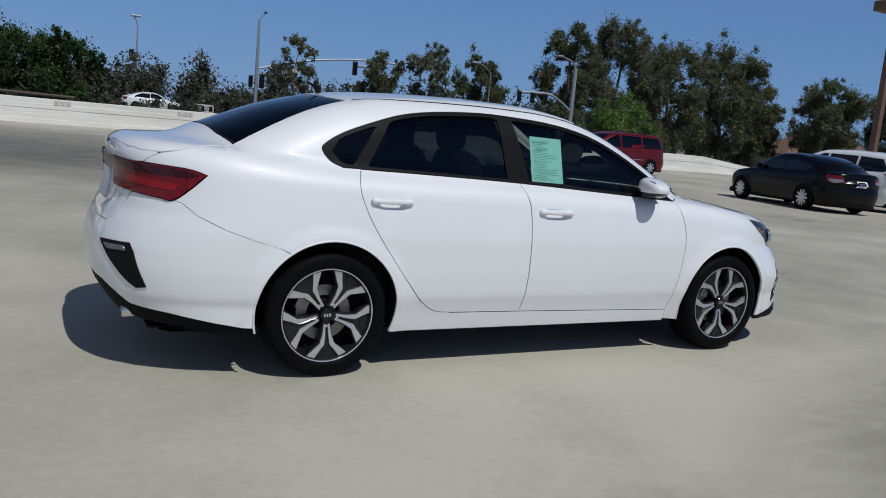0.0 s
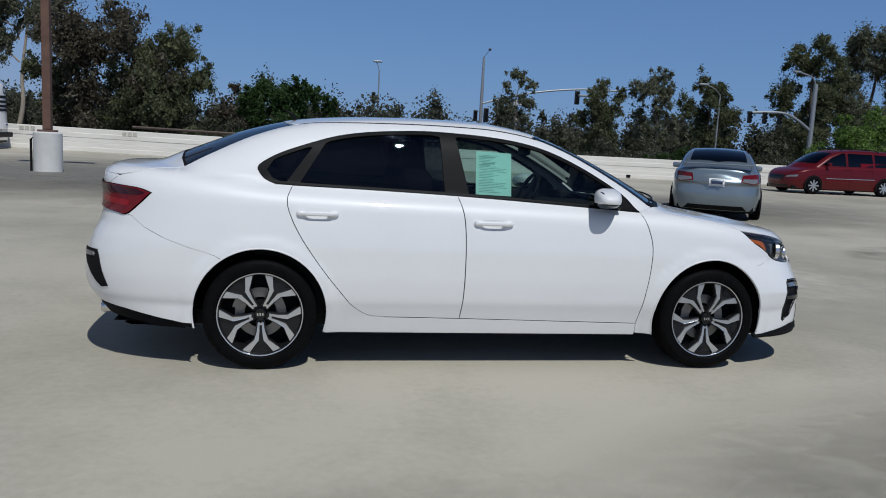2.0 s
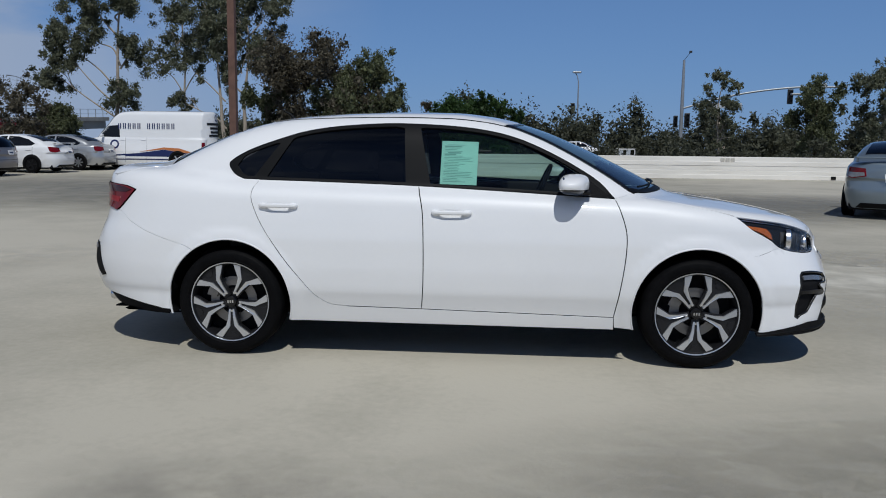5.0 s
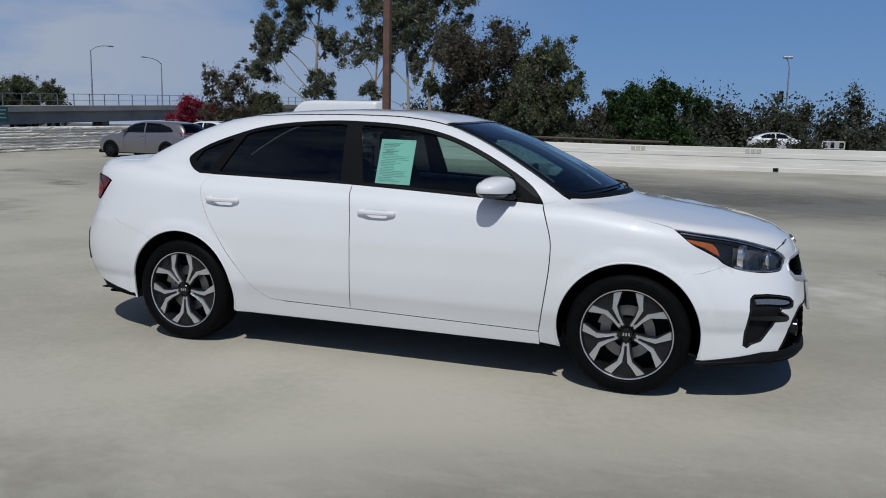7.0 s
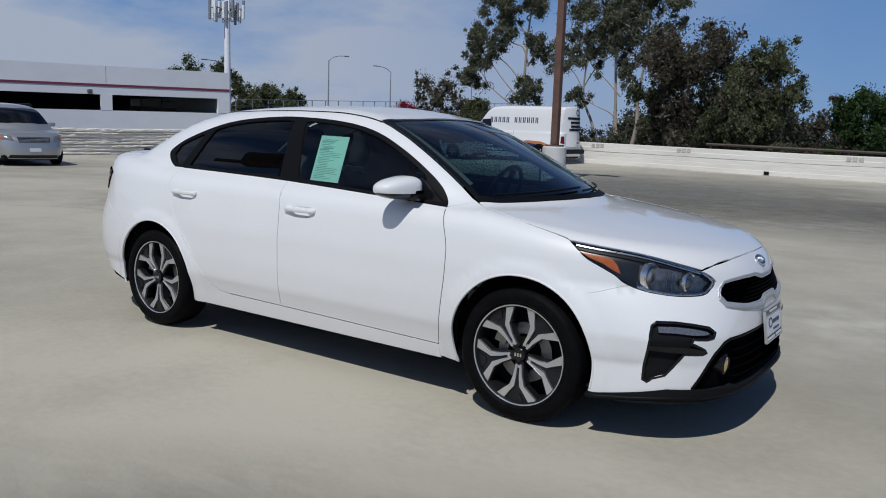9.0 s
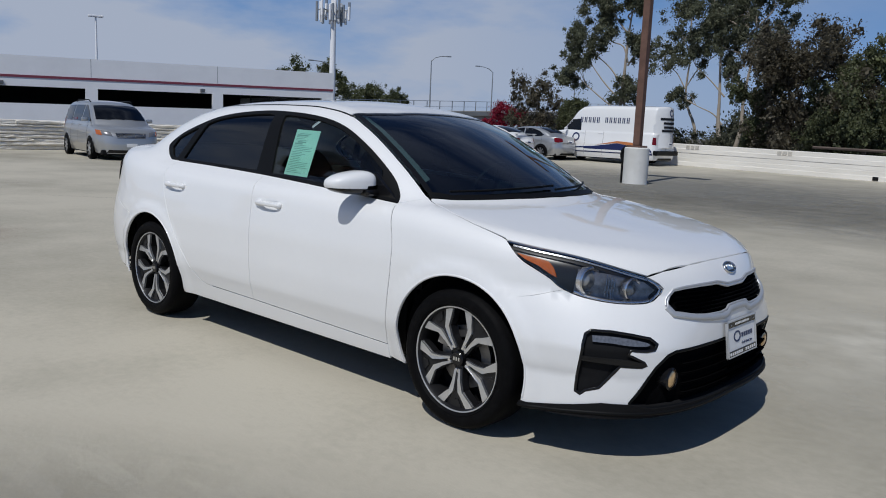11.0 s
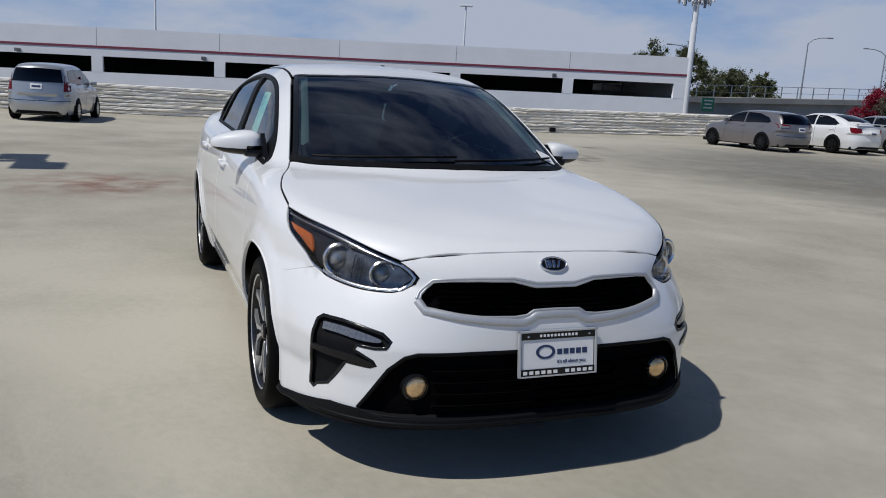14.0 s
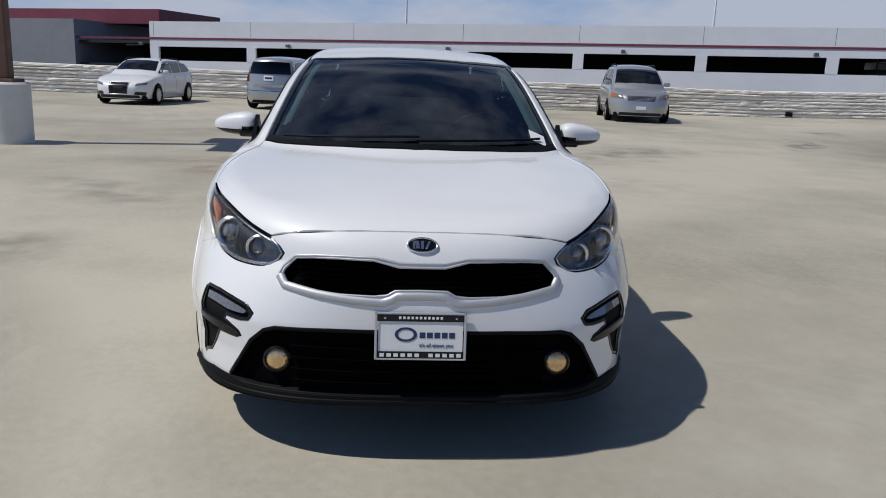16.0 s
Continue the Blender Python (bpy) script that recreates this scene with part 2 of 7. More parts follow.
def tube(bm, path, radii, n=10, caps=True):
    """Adds a round tube along a path of points, with a radius for each."""
    path = [Vector([float(q) for q in p]) for p in path]
    if not hasattr(radii, "__len__"):
        radii = [radii] * len(path)
    radii = [float(q) for q in radii]
    rings = []
    up = Vector((0.13, 0.21, 1)).normalized()
    for i, p in enumerate(path):
        d = (path[min(i + 1, len(path) - 1)] - path[max(i - 1, 0)]).normalized()
        a = d.cross(up if abs(d.dot(up)) < 0.97 else Vector((1, 0, 0))).normalized()
        b = d.cross(a)
        rings.append([bm.verts.new(p + radii[i] * (math.cos(2 * math.pi * k / n) * a + math.sin(2 * math.pi * k / n) * b)) for k in range(n)])
    for r0, r1 in zip(rings, rings[1:]):
        for k in range(n):
            bm.faces.new((r0[k], r0[(k + 1) % n], r1[(k + 1) % n], r1[k]))
    if caps:
        bm.faces.new(rings[0]), bm.faces.new(rings[-1][::-1])
    return [v for r in rings for v in r]


def lathe(bm, profile, n=32, m=None):
    """Adds a surface turned round the z axis from (radius, z) pairs."""
    rings = []
    for r, z in profile:
        rings.append([bm.verts.new((r * math.cos(2 * math.pi * k / n), r * math.sin(2 * math.pi * k / n), z)) for k in range(n)])
    for r0, r1 in zip(rings, rings[1:]):
        for k in range(n):
            bm.faces.new((r0[k], r0[(k + 1) % n], r1[(k + 1) % n], r1[k]))
    vs = [v for r in rings for v in r]
    if m is not None:
        bmesh.ops.transform(bm, matrix=m, verts=vs)
    return vs


def prism(bm, pts, z0, z1, m=None, bevel=0.0):
    """Adds a flat plate: the outline pts in x, y, from z0 to z1."""
    lo, hi = [bm.verts.new((x, y, z0)) for x, y in pts], [bm.verts.new((x, y, z1)) for x, y in pts]
    fs = [bm.faces.new(lo[::-1]), bm.faces.new(hi)]
    k = len(pts)
    for i in range(k):
        fs.append(bm.faces.new((lo[i], lo[(i + 1) % k], hi[(i + 1) % k], hi[i])))
    if bevel:
        bmesh.ops.bevel(bm, geom=list(fs[1].edges), offset=bevel, segments=2, affect="EDGES", profile=0.5)
    if m is not None:
        bmesh.ops.transform(bm, matrix=m, verts=[v for v in bm.verts if v in set(lo + hi)] if not bevel else bm.verts)
    return lo + hi


def lettering(name, words, size, mat, parent, m, spread=1.0, bold=0.0, label=""):
    """Words in the built-in font as a thin mesh."""
    cu = bpy.data.curves.new(name, "FONT")
    cu.body, cu.size, cu.extrude, cu.align_x, cu.align_y, cu.space_character, cu.offset = words, size, 0.0015, "CENTER", "CENTER", spread, bold
    cu.resolution_u = 3
    tmp = bpy.data.objects.new(name, cu)
    me = bpy.data.meshes.new_from_object(tmp)
    bpy.data.objects.remove(tmp), bpy.data.curves.remove(cu)
    me.name = name
    me.materials.clear()
    me.materials.append(mat)
    ob = new(name, me)
    if parent:
        ob.parent = parent
    ob.matrix_basis = m
    if label:
        tagged(ob, label)
    return ob


def curve(pts, n=8):
    """Points on a smooth curve through pts (Catmull-Rom)."""
    p = np.array(pts, float)
    p = np.vstack([2 * p[0] - p[1], p, 2 * p[-1] - p[-2]])
    out = []
    for i in range(1, len(p) - 2):
        for t in np.arange(n) / n:
            out.append(0.5 * (2 * p[i] + (p[i + 1] - p[i - 1]) * t + (2 * p[i - 1] - 5 * p[i] + 4 * p[i + 1] - p[i + 2]) * t * t + (3 * p[i] - p[i - 1] - 3 * p[i + 1] + p[i + 2]) * t ** 3))
    out.append(p[-2])
    return [tuple(q) for q in out]


def arc(cx, cy, r, a0, a1, n=24):
    return [(cx + r * math.cos(radians(a0 + (a1 - a0) * i / n)), cy + r * math.sin(radians(a0 + (a1 - a0) * i / n))) for i in range(n + 1)]


def dense(pts, step, closed=True):
    """The outline pts with no segment longer than step."""
    out = []
    k = len(pts)
    for i in range(k if closed else k - 1):
        a, b = np.array(pts[i], float), np.array(pts[(i + 1) % k], float)
        d = np.hypot(*(b - a))
        if d < 1e-6:
            continue
        m = max(1, int(math.ceil(d / step)))
        out += [tuple(a + (b - a) * j / m) for j in range(m)]
    if not closed:
        out.append(tuple(pts[-1]))
    return out


def inset(pts, d):
    """A closed outline moved inwards by d."""
    p = np.array(pts, float)
    nx, pv = np.roll(p, -1, 0), np.roll(p, 1, 0)
    t = nx - pv
    t /= np.maximum(np.hypot(t[:, 0], t[:, 1]), 1e-9)[:, None]
    area = 0.5 * np.sum(p[:, 0] * nx[:, 1] - nx[:, 0] * p[:, 1])
    nrm = np.stack([-t[:, 1], t[:, 0]], 1) * (1 if area > 0 else -1)
    return [tuple(q) for q in p + nrm * d]


def inside(q, poly):
    """Which of the points q lie inside the polygon."""
    x, y = q[:, 0], q[:, 1]
    c = np.zeros(len(q), bool)
    p = np.array(poly)
    for (x0, y0), (x1, y1) in zip(p, np.roll(p, -1, 0)):
        if y0 == y1:
            continue
        hit = ((y0 > y) != (y1 > y)) & (x < (x1 - x0) * (y - y0) / (y1 - y0) + x0)
        c ^= hit
    return c


def interp(xs, ys):
    """A smooth monotone interpolant through the pairs xs, ys."""
    xs, ys = np.array(xs, float), np.array(ys, float)
    h, d = np.diff(xs), np.diff(ys) / np.diff(xs)
    m = np.zeros(len(xs))
    m[0], m[-1] = d[0], d[-1]
    for i in range(1, len(xs) - 1):
        if d[i - 1] * d[i] > 0:
            w1, w2 = 2 * h[i] + h[i - 1], h[i] + 2 * h[i - 1]
            m[i] = (w1 + w2) / (w1 / d[i - 1] + w2 / d[i])

    def f(x):
        x = np.clip(x, xs[0], xs[-1])
        i = np.clip(np.searchsorted(xs, x) - 1, 0, len(xs) - 2)
        t = (x - xs[i]) / h[i]
        return (ys[i] * (1 + 2 * t) * (1 - t) ** 2 + h[i] * m[i] * t * (1 - t) ** 2 + ys[i + 1] * t * t * (3 - 2 * t) + h[i] * m[i + 1] * t * t * (t - 1))
    return f


def smax(a, b, r):
    h = np.maximum(r - np.abs(a - b), 0) / r
    return np.maximum(a, b) + h * h * r / 4


def smin(a, b, r):
    return -smax(-a, -b, r)


class Shell:
    """A car's outer skin as a level set, on which panels are laid by projecting outlines from the side, the top, the front or the rear."""

    def __init__(self, hood, cabin, section, nose, tail, glass_y, plan=(1.22, 2.6, -1.25, 3.4), wheels=(1.35, -1.35), wheel_z=0.316, flare=0.012, cabin_mid=-0.3, wrap=0.13, crown=(0.035, 0.038), edge=(0.10, 0.12), taper=0.05, mid=0.75, skirt=0.0):
        self.zh, self.zc = interp(*zip(*hood)), interp(*zip(*cabin))
        self.w, self.xf, self.xr, self.yg = interp(*zip(*section)), interp(*zip(*nose)), interp(*zip(*tail)), interp(*zip(*glass_y))
        self.plan, self.wheels, self.wheel_z, self.flare = plan, wheels, wheel_z, flare
        self.cabin_mid, self.wrap, self.crown, self.edge, self.taper, self.mid, self.skirt = cabin_mid, wrap, crown, edge, taper, mid, skirt

    def f(self, p):
        x, y, z = p[..., 0], np.abs(p[..., 1]), p[..., 2]
        xm, n, xn, k = self.plan
        w = self.w(z)
        if self.skirt:
            t = np.clip((np.abs(x) - 1.50) / 0.28, 0, 1)
            w = w + np.maximum(self.skirt - w, 0) * t * t * (3 - 2 * t) * np.clip((0.6 - z) / 0.1, 0, 1)
        n = n - 0.95 * np.clip((z - 0.48) / 0.2, 0, 1) if n > 3 else n
        if self.flare:
            for cx in self.wheels:
                r = np.hypot(x - cx, z - self.wheel_z)
                w = w + self.flare * np.exp(-((r - 0.36) / 0.068) ** 4)
        u = np.maximum((x - xm) / np.maximum(self.xf(z) - xm, 0.1), 0)
        v = np.maximum((xn - x) / np.maximum(xn - self.xr(z), 0.1), 0)
        s = np.maximum(y / w, 1e-4)
        front = (u ** n + s ** n) ** (1 / n) - 1
        rear = (v ** k + s ** k) ** (1 / k) - 1
        body = np.where(x > 0, front, rear) * 0.88
        top = (z - (self.zh(x) - self.crown[0] * (y / 0.75) ** 2)) * 0.95
        low = smax(body, top, self.edge[0])
        xs = self.cabin_mid + (x - self.cabin_mid) * (1 + self.wrap * ((y / 0.7) ** 2 - 0.51))
        roof = (z - (self.zc(xs) - self.crown[1] * ((y / 0.6) ** 2 - 0.6))) * 0.8
        ends = np.maximum(np.abs(x - self.cabin_mid) - self.mid, 0)
        side = y - (self.yg(z) - self.taper * ends ** 2)
        up = np.maximum(smax(roof, side, self.edge[1]), 0.75 - z)
        return np.maximum(smin(low, up, 0.03), 0.12 - z)

    def grad(self, p, e=0.003):
        g = np.stack([self.f(p + d) - self.f(p - d) for d in np.eye(3) * e], -1)
        return g / np.maximum(np.linalg.norm(g, axis=-1, keepdims=True), 1e-9)

    def rays(self, chart, uv):
        u, v = uv[:, 0], uv[:, 1]
        o, d = np.zeros((len(uv), 3)), np.zeros((len(uv), 3))
        if chart == "side":
            o[:, 0], o[:, 1], o[:, 2], d[:, 1] = u, 1.3, v, -1.3
        elif chart == "front":
            o[:, 0], o[:, 1], o[:, 2], d[:, 0] = 3.2, u, v, -2.9
        elif chart == "rear":
            o[:, 0], o[:, 1], o[:, 2], d[:, 0] = -3.4, u, v, 2.9
        elif chart == "top":
            o[:, 0], o[:, 1], o[:, 2], d[:, 2] = u, v, 2.9, -2.7
        elif chart == "nose":
            o[:, 0], o[:, 1], o[:, 2] = 1.0 + 2 * np.cos(u), 2 * np.sin(u), v
            d[:, 0], d[:, 1] = -2 * np.cos(u), -2 * np.sin(u)
        elif chart == "stern":
            o[:, 0], o[:, 1], o[:, 2] = -1.1 - 2 * np.cos(u), 2 * np.sin(u), v
            d[:, 0], d[:, 1] = 2 * np.cos(u), -2 * np.sin(u)
        return o, d

    def cast(self, o, d, steps=70):
        t = np.full(len(o), 1.0)
        found = np.zeros(len(o), bool)
        lo, hi = np.zeros(len(o)), np.ones(len(o))
        for i in range(steps + 1):
            s = i / steps
            neg = (self.f(o + d * s) < 0) & ~found
            hi[neg], lo[neg] = s, max(0, s - 1 / steps)
            found |= neg
        for _ in range(22):
            t = (lo + hi) / 2
            neg = self.f(o + d * t[:, None]) < 0
            hi, lo = np.where(neg, t, hi), np.where(neg, lo, t)
        return o + d * hi[:, None]

    def lay(self, chart, uv):
        """Points and normals on the skin at the chart's places uv."""
        p = self.cast(*self.rays(chart, np.array(uv, float)))
        return p, self.grad(p)

    def turn(self, chart_a, uv, chart_b):
        """The places uv of one chart, in another."""
        p, _ = self.lay(chart_a, uv)
        if chart_b == "side":
            return [(a[0], a[2]) for a in p]
        if chart_b == "top":
            return [(a[0], a[1]) for a in p]
        if chart_b in ("front", "rear"):
            return [(a[1], a[2]) for a in p]
        if chart_b == "nose":
            return [(math.atan2(a[1], a[0] - 1.0), a[2]) for a in p]
        return [(math.atan2(a[1], -1.1 - a[0]), a[2]) for a in p]

    def panel(self, name, chart, outline, mat, parent, step=0.035, lift=0.0, thick=0.012, label="", mirror=False, aspect=1.0, shape=None, holes=(), hole_depth=0.03):
        """A panel of the skin within the outline, with an edge that turns inwards; mirror: on the right side."""
        edge = dense(outline, step * 0.55)
        poly = np.array(edge)
        lo, hi = poly.min(0), poly.max(0)
        g = np.stack(np.meshgrid(np.arange(lo[0] + step / 3, hi[0], step / aspect), np.arange(lo[1] + step / 3, hi[1], step)), -1).reshape(-1, 2)
        g = g[inside(g, edge)]
        rims = [dense(h, step * 0.55) for h in holes]
        for h in rims:
            g = g[~inside(g, h)]
        near = np.vstack([poly] + [np.array(h) for h in rims])
        if len(g):
            g = g[np.array([np.min(np.hypot(*(near - q).T)) for q in g]) > step * 0.35]
        allp = np.vstack([near, g]) if len(g) else near
        k = len(poly)
        cuts, at = [], k
        for h in rims:
            cuts += [(at + i, at + (i + 1) % len(h)) for i in range(len(h))]
            at += len(h)
        vs, _, fs, *_ = delaunay_2d_cdt([Vector(q) for q in allp], cuts, [list(range(k))], 1, 1e-6)
        uv = np.array([tuple(v) for v in vs])
        if rims:
            mids = np.array([uv[list(f)].mean(0) for f in fs])
            keep = np.ones(len(fs), bool)
            for h in rims:
                keep &= ~inside(mids, h)
            fs = [f for f, a in zip(fs, keep) if a]
        p, nrm = self.lay(chart, uv)
        if shape is not None:
            p = p + nrm * shape(p)[:, None]
        p = p + nrm * lift
        e, en = self.lay(chart, poly)
        if shape is not None:
            e = e + en * shape(e)[:, None]
        e = e + en * lift
        tang = np.roll(e, -1, 0) - np.roll(e, 1, 0)
        out = np.cross(tang, en)
        out /= np.maximum(np.linalg.norm(out, axis=1, keepdims=True), 1e-9)
        if np.sum((e - p.mean(0)) * out) < 0:
            out = -out
        verts = np.vstack([p, e, e - en * thick])
        norms = np.vstack([nrm, out * 0.8 + en * 0.6, out])
        norms /= np.linalg.norm(norms, axis=1, keepdims=True)
        n0 = len(p)
        faces = []
        for f in fs:
            a, b, c = p[f[0]], p[f[1]], p[f[2]]
            faces.append(f if np.dot(np.cross(b - a, c - a), nrm[f[0]]) > 0 else f[::-1])
        flip = None
        for i in range(k):
            j = (i + 1) % k
            q = [n0 + i, n0 + j, n0 + k + j, n0 + k + i]
            if flip is None:
                a, b, c = verts[q[0]], verts[q[1]], verts[q[2]]
                flip = np.dot(np.cross(b - a, c - a), out[i]) < 0
            faces.append(q[::-1] if flip else q)
        for h in rims:
            q, qn = self.lay(chart, np.array(h))
            if shape is not None:
                q = q + qn * shape(q)[:, None]
            q = q + qn * lift
            tg = np.roll(q, -1, 0) - np.roll(q, 1, 0)
            inn = np.cross(tg, qn)
            inn /= np.maximum(np.linalg.norm(inn, axis=1, keepdims=True), 1e-9)
            if np.sum((q - q.mean(0)) * inn) > 0:
                inn = -inn
            n0, m = len(verts), len(q)
            verts = np.vstack([verts, q, q - qn * hole_depth])
            norms = np.vstack([norms, inn * 0.8 + qn * 0.6, inn])
            a, b, c = q[0], q[1], q[1] - qn[1] * hole_depth
            rev = np.dot(np.cross(b - a, c - a), inn[0]) < 0
            for i in range(m):
                j = (i + 1) % m
                fq = [n0 + i, n0 + j, n0 + m + j, n0 + m + i]
                faces.append(fq[::-1] if rev else fq)
        if mirror:
            verts, norms = verts * (1, -1, 1), norms * (1, -1, 1)
            faces = [f[::-1] for f in faces]
        return link(name, verts, faces, mat, parent, label, normals=norms)

    def strip(self, name, chart, line, width, mat, parent, lift=0.003, mirror=False, closed=False, label="", thick=0.004):
        """A narrow raised band along a line on the skin."""
        pts = dense(line, 0.02, closed)
        p, nrm = self.lay(chart, pts)
        t = np.roll(p, -1, 0) - np.roll(p, 1, 0)
        if not closed:
            t[0], t[-1] = p[1] - p[0], p[-1] - p[-2]
        sidew = np.cross(nrm, t)
        sidew /= np.maximum(np.linalg.norm(sidew, axis=1, keepdims=True), 1e-9)
        w = width / 2
        rows = [p - sidew * w - nrm * thick, p - sidew * w * 0.9 + nrm * lift * 0.6, p + nrm * lift, p + sidew * w * 0.9 + nrm * lift * 0.6, p + sidew * w - nrm * thick]
        verts = np.vstack(rows)
        k, faces = len(p), []
        for r in range(4):
            for i in range(k if closed else k - 1):
                j = (i + 1) % k
                faces.append((r * k + i, r * k + j, (r + 1) * k + j, (r + 1) * k + i))
        if mirror:
            verts = verts * (1, -1, 1)
        else:
            faces = [f[::-1] for f in faces]
        return link(name, verts, faces, mat, parent, label, smooth=True)

    def star(self, name, mat, parent, centre=(0, 0, 0.6), n=120, m=48, low=0.22, inset_by=0.0, label="", hollow=None):
        """The whole skin as one closed mesh, seen out of a point within; hollow(p): faces to leave out."""
        c = np.array(centre)
        u = np.linspace(0, 2 * np.pi, n, endpoint=False)
        v = np.linspace(-0.5 * np.pi, 0.5 * np.pi, m)
        uu, vv = np.meshgrid(u, v)
        dirs = np.stack([np.cos(vv) * np.cos(uu) * 1.0, np.cos(vv) * np.sin(uu) * 0.6, np.sin(vv) * 0.45], -1).reshape(-1, 3)
        o = c + dirs * 5.5
        p = self.cast(o, c - o, 90)
        nrm = self.grad(p)
        p = p - nrm * inset_by
        p[:, 2] = np.maximum(p[:, 2], low)
        faces = []
        for j in range(m - 1):
            for i in range(n):
                q = (j * n + i, j * n + (i + 1) % n, (j + 1) * n + (i + 1) % n, (j + 1) * n + i)
                if hollow is not None and hollow(p[list(q)].mean(0)):
                    continue
                faces.append(q)
        return link(name, p, faces, mat, parent, label, normals=nrm)

# ---- ground and walls ----
WEST, NORTH, EAST, SOUTH = -25.0, 29.4, 46.0, -34.0


def ground_z(x, y):
    """The deck is level but for a gentle rise to its far corner."""
    return 0.0009 * max(0.0, min(y, 40.0) - 14) * max(0.0, -max(x, -30.0) - 3)


def sheet(name, xs, ys, dz, mat, label, category):
    verts = [(x, y, ground_z(x, y) + dz) for y in ys for x in xs]
    k = len(xs)
    faces = [(j * k + i, j * k + i + 1, (j + 1) * k + i + 1, (j + 1) * k + i) for j in range(len(ys) - 1) for i in range(k - 1)]
    return tagged(link(name, verts, faces, mat, smooth=True), label, category, kind="structure")


sheet("ground", [-2500, -400, -200, -100, -60, -30, 0, 30, 60, 120, 400, 2500], [-2500, -200, 4, 20, 40, 60, 100, 200, 600, 2500], -0.45, GROUND, "dry earth and road land reaching the horizon", "ground")
deck = sheet("deck", list(np.arange(WEST - 0.25, EAST + 0.1, 71.25 / 36)), list(np.arange(SOUTH, NORTH + 0.3, 67.25 / 34)), 0.0, DECK, "worn beige concrete parking deck with faint stains", "deck floor")


def long_wall(name, a, b, height, thick, mat, label, courses, rough, taper_end=0.0):
    """A low parapet from a to b that follows the deck, of stacked courses with set-back joints."""
    a, b = Vector(a), Vector(b)
    n = max(2, int((b - a).length / (0.35 if rough > 0.01 else 0.8)))
    d = (b - a).normalized()
    side = Vector((-d.y, d.x))
    root = thing(name, Matrix.Identity(4), label, "parapet wall", kind="structure")
    rnd = random.Random(5)
    z0 = 0.0
    for c in range(courses):
        z1 = height * (c + 1) / courses
        push = 0.0 if not rough else rnd.uniform(-0.02, 0.02)
        verts, faces = [], []
        for i in range(n + 1):
            p = a + (b - a) * i / n
            g = ground_z(p.x, p.y)
            cut = 1.0
            if taper_end:
                cut = min(1.0, max(0.18, (b - p).length / taper_end))
            j = lambda: rnd.uniform(-rough, rough)
            for s in (1, -1):
                q = p + side * s * (thick / 2 + push)
                o = j(), j()
                verts.append((q.x + side.x * o[0], q.y + side.y * o[0], g + (z0 + 0.004) * cut))
                verts.append((q.x + side.x * o[1], q.y + side.y * o[1], g + (z1 - 0.018) * cut))
                verts.append((q.x - side.x * s * 0.012, q.y - side.y * s * 0.012, g + z1 * cut + 0.004))
        k = 6
        for i in range(n):
            for s in range(3 - 1):
                f = (i * k + s, i * k + s + 1, (i + 1) * k + s + 1, (i + 1) * k + s)
                faces.append(f)
                faces.append(tuple(x + 3 for x in f[::-1]))
            faces.append((i * k + 2, i * k + 5, (i + 1) * k + 5, (i + 1) * k + 2))
        for i in (0, n):
            faces.append((i * k, i * k + 3, i * k + 4, i * k + 1))
            faces.append((i * k + 1, i * k + 4, i * k + 5, i * k + 2))
        link("course", verts, faces, mat, root)
        z0 = z1
    return root


long_wall("wall_north", (WEST - 0.2, NORTH), (41.0, NORTH), 0.94, 0.22, WALL, "long low cream painted block parapet with dark joints", 5, 0.004, 9.0)


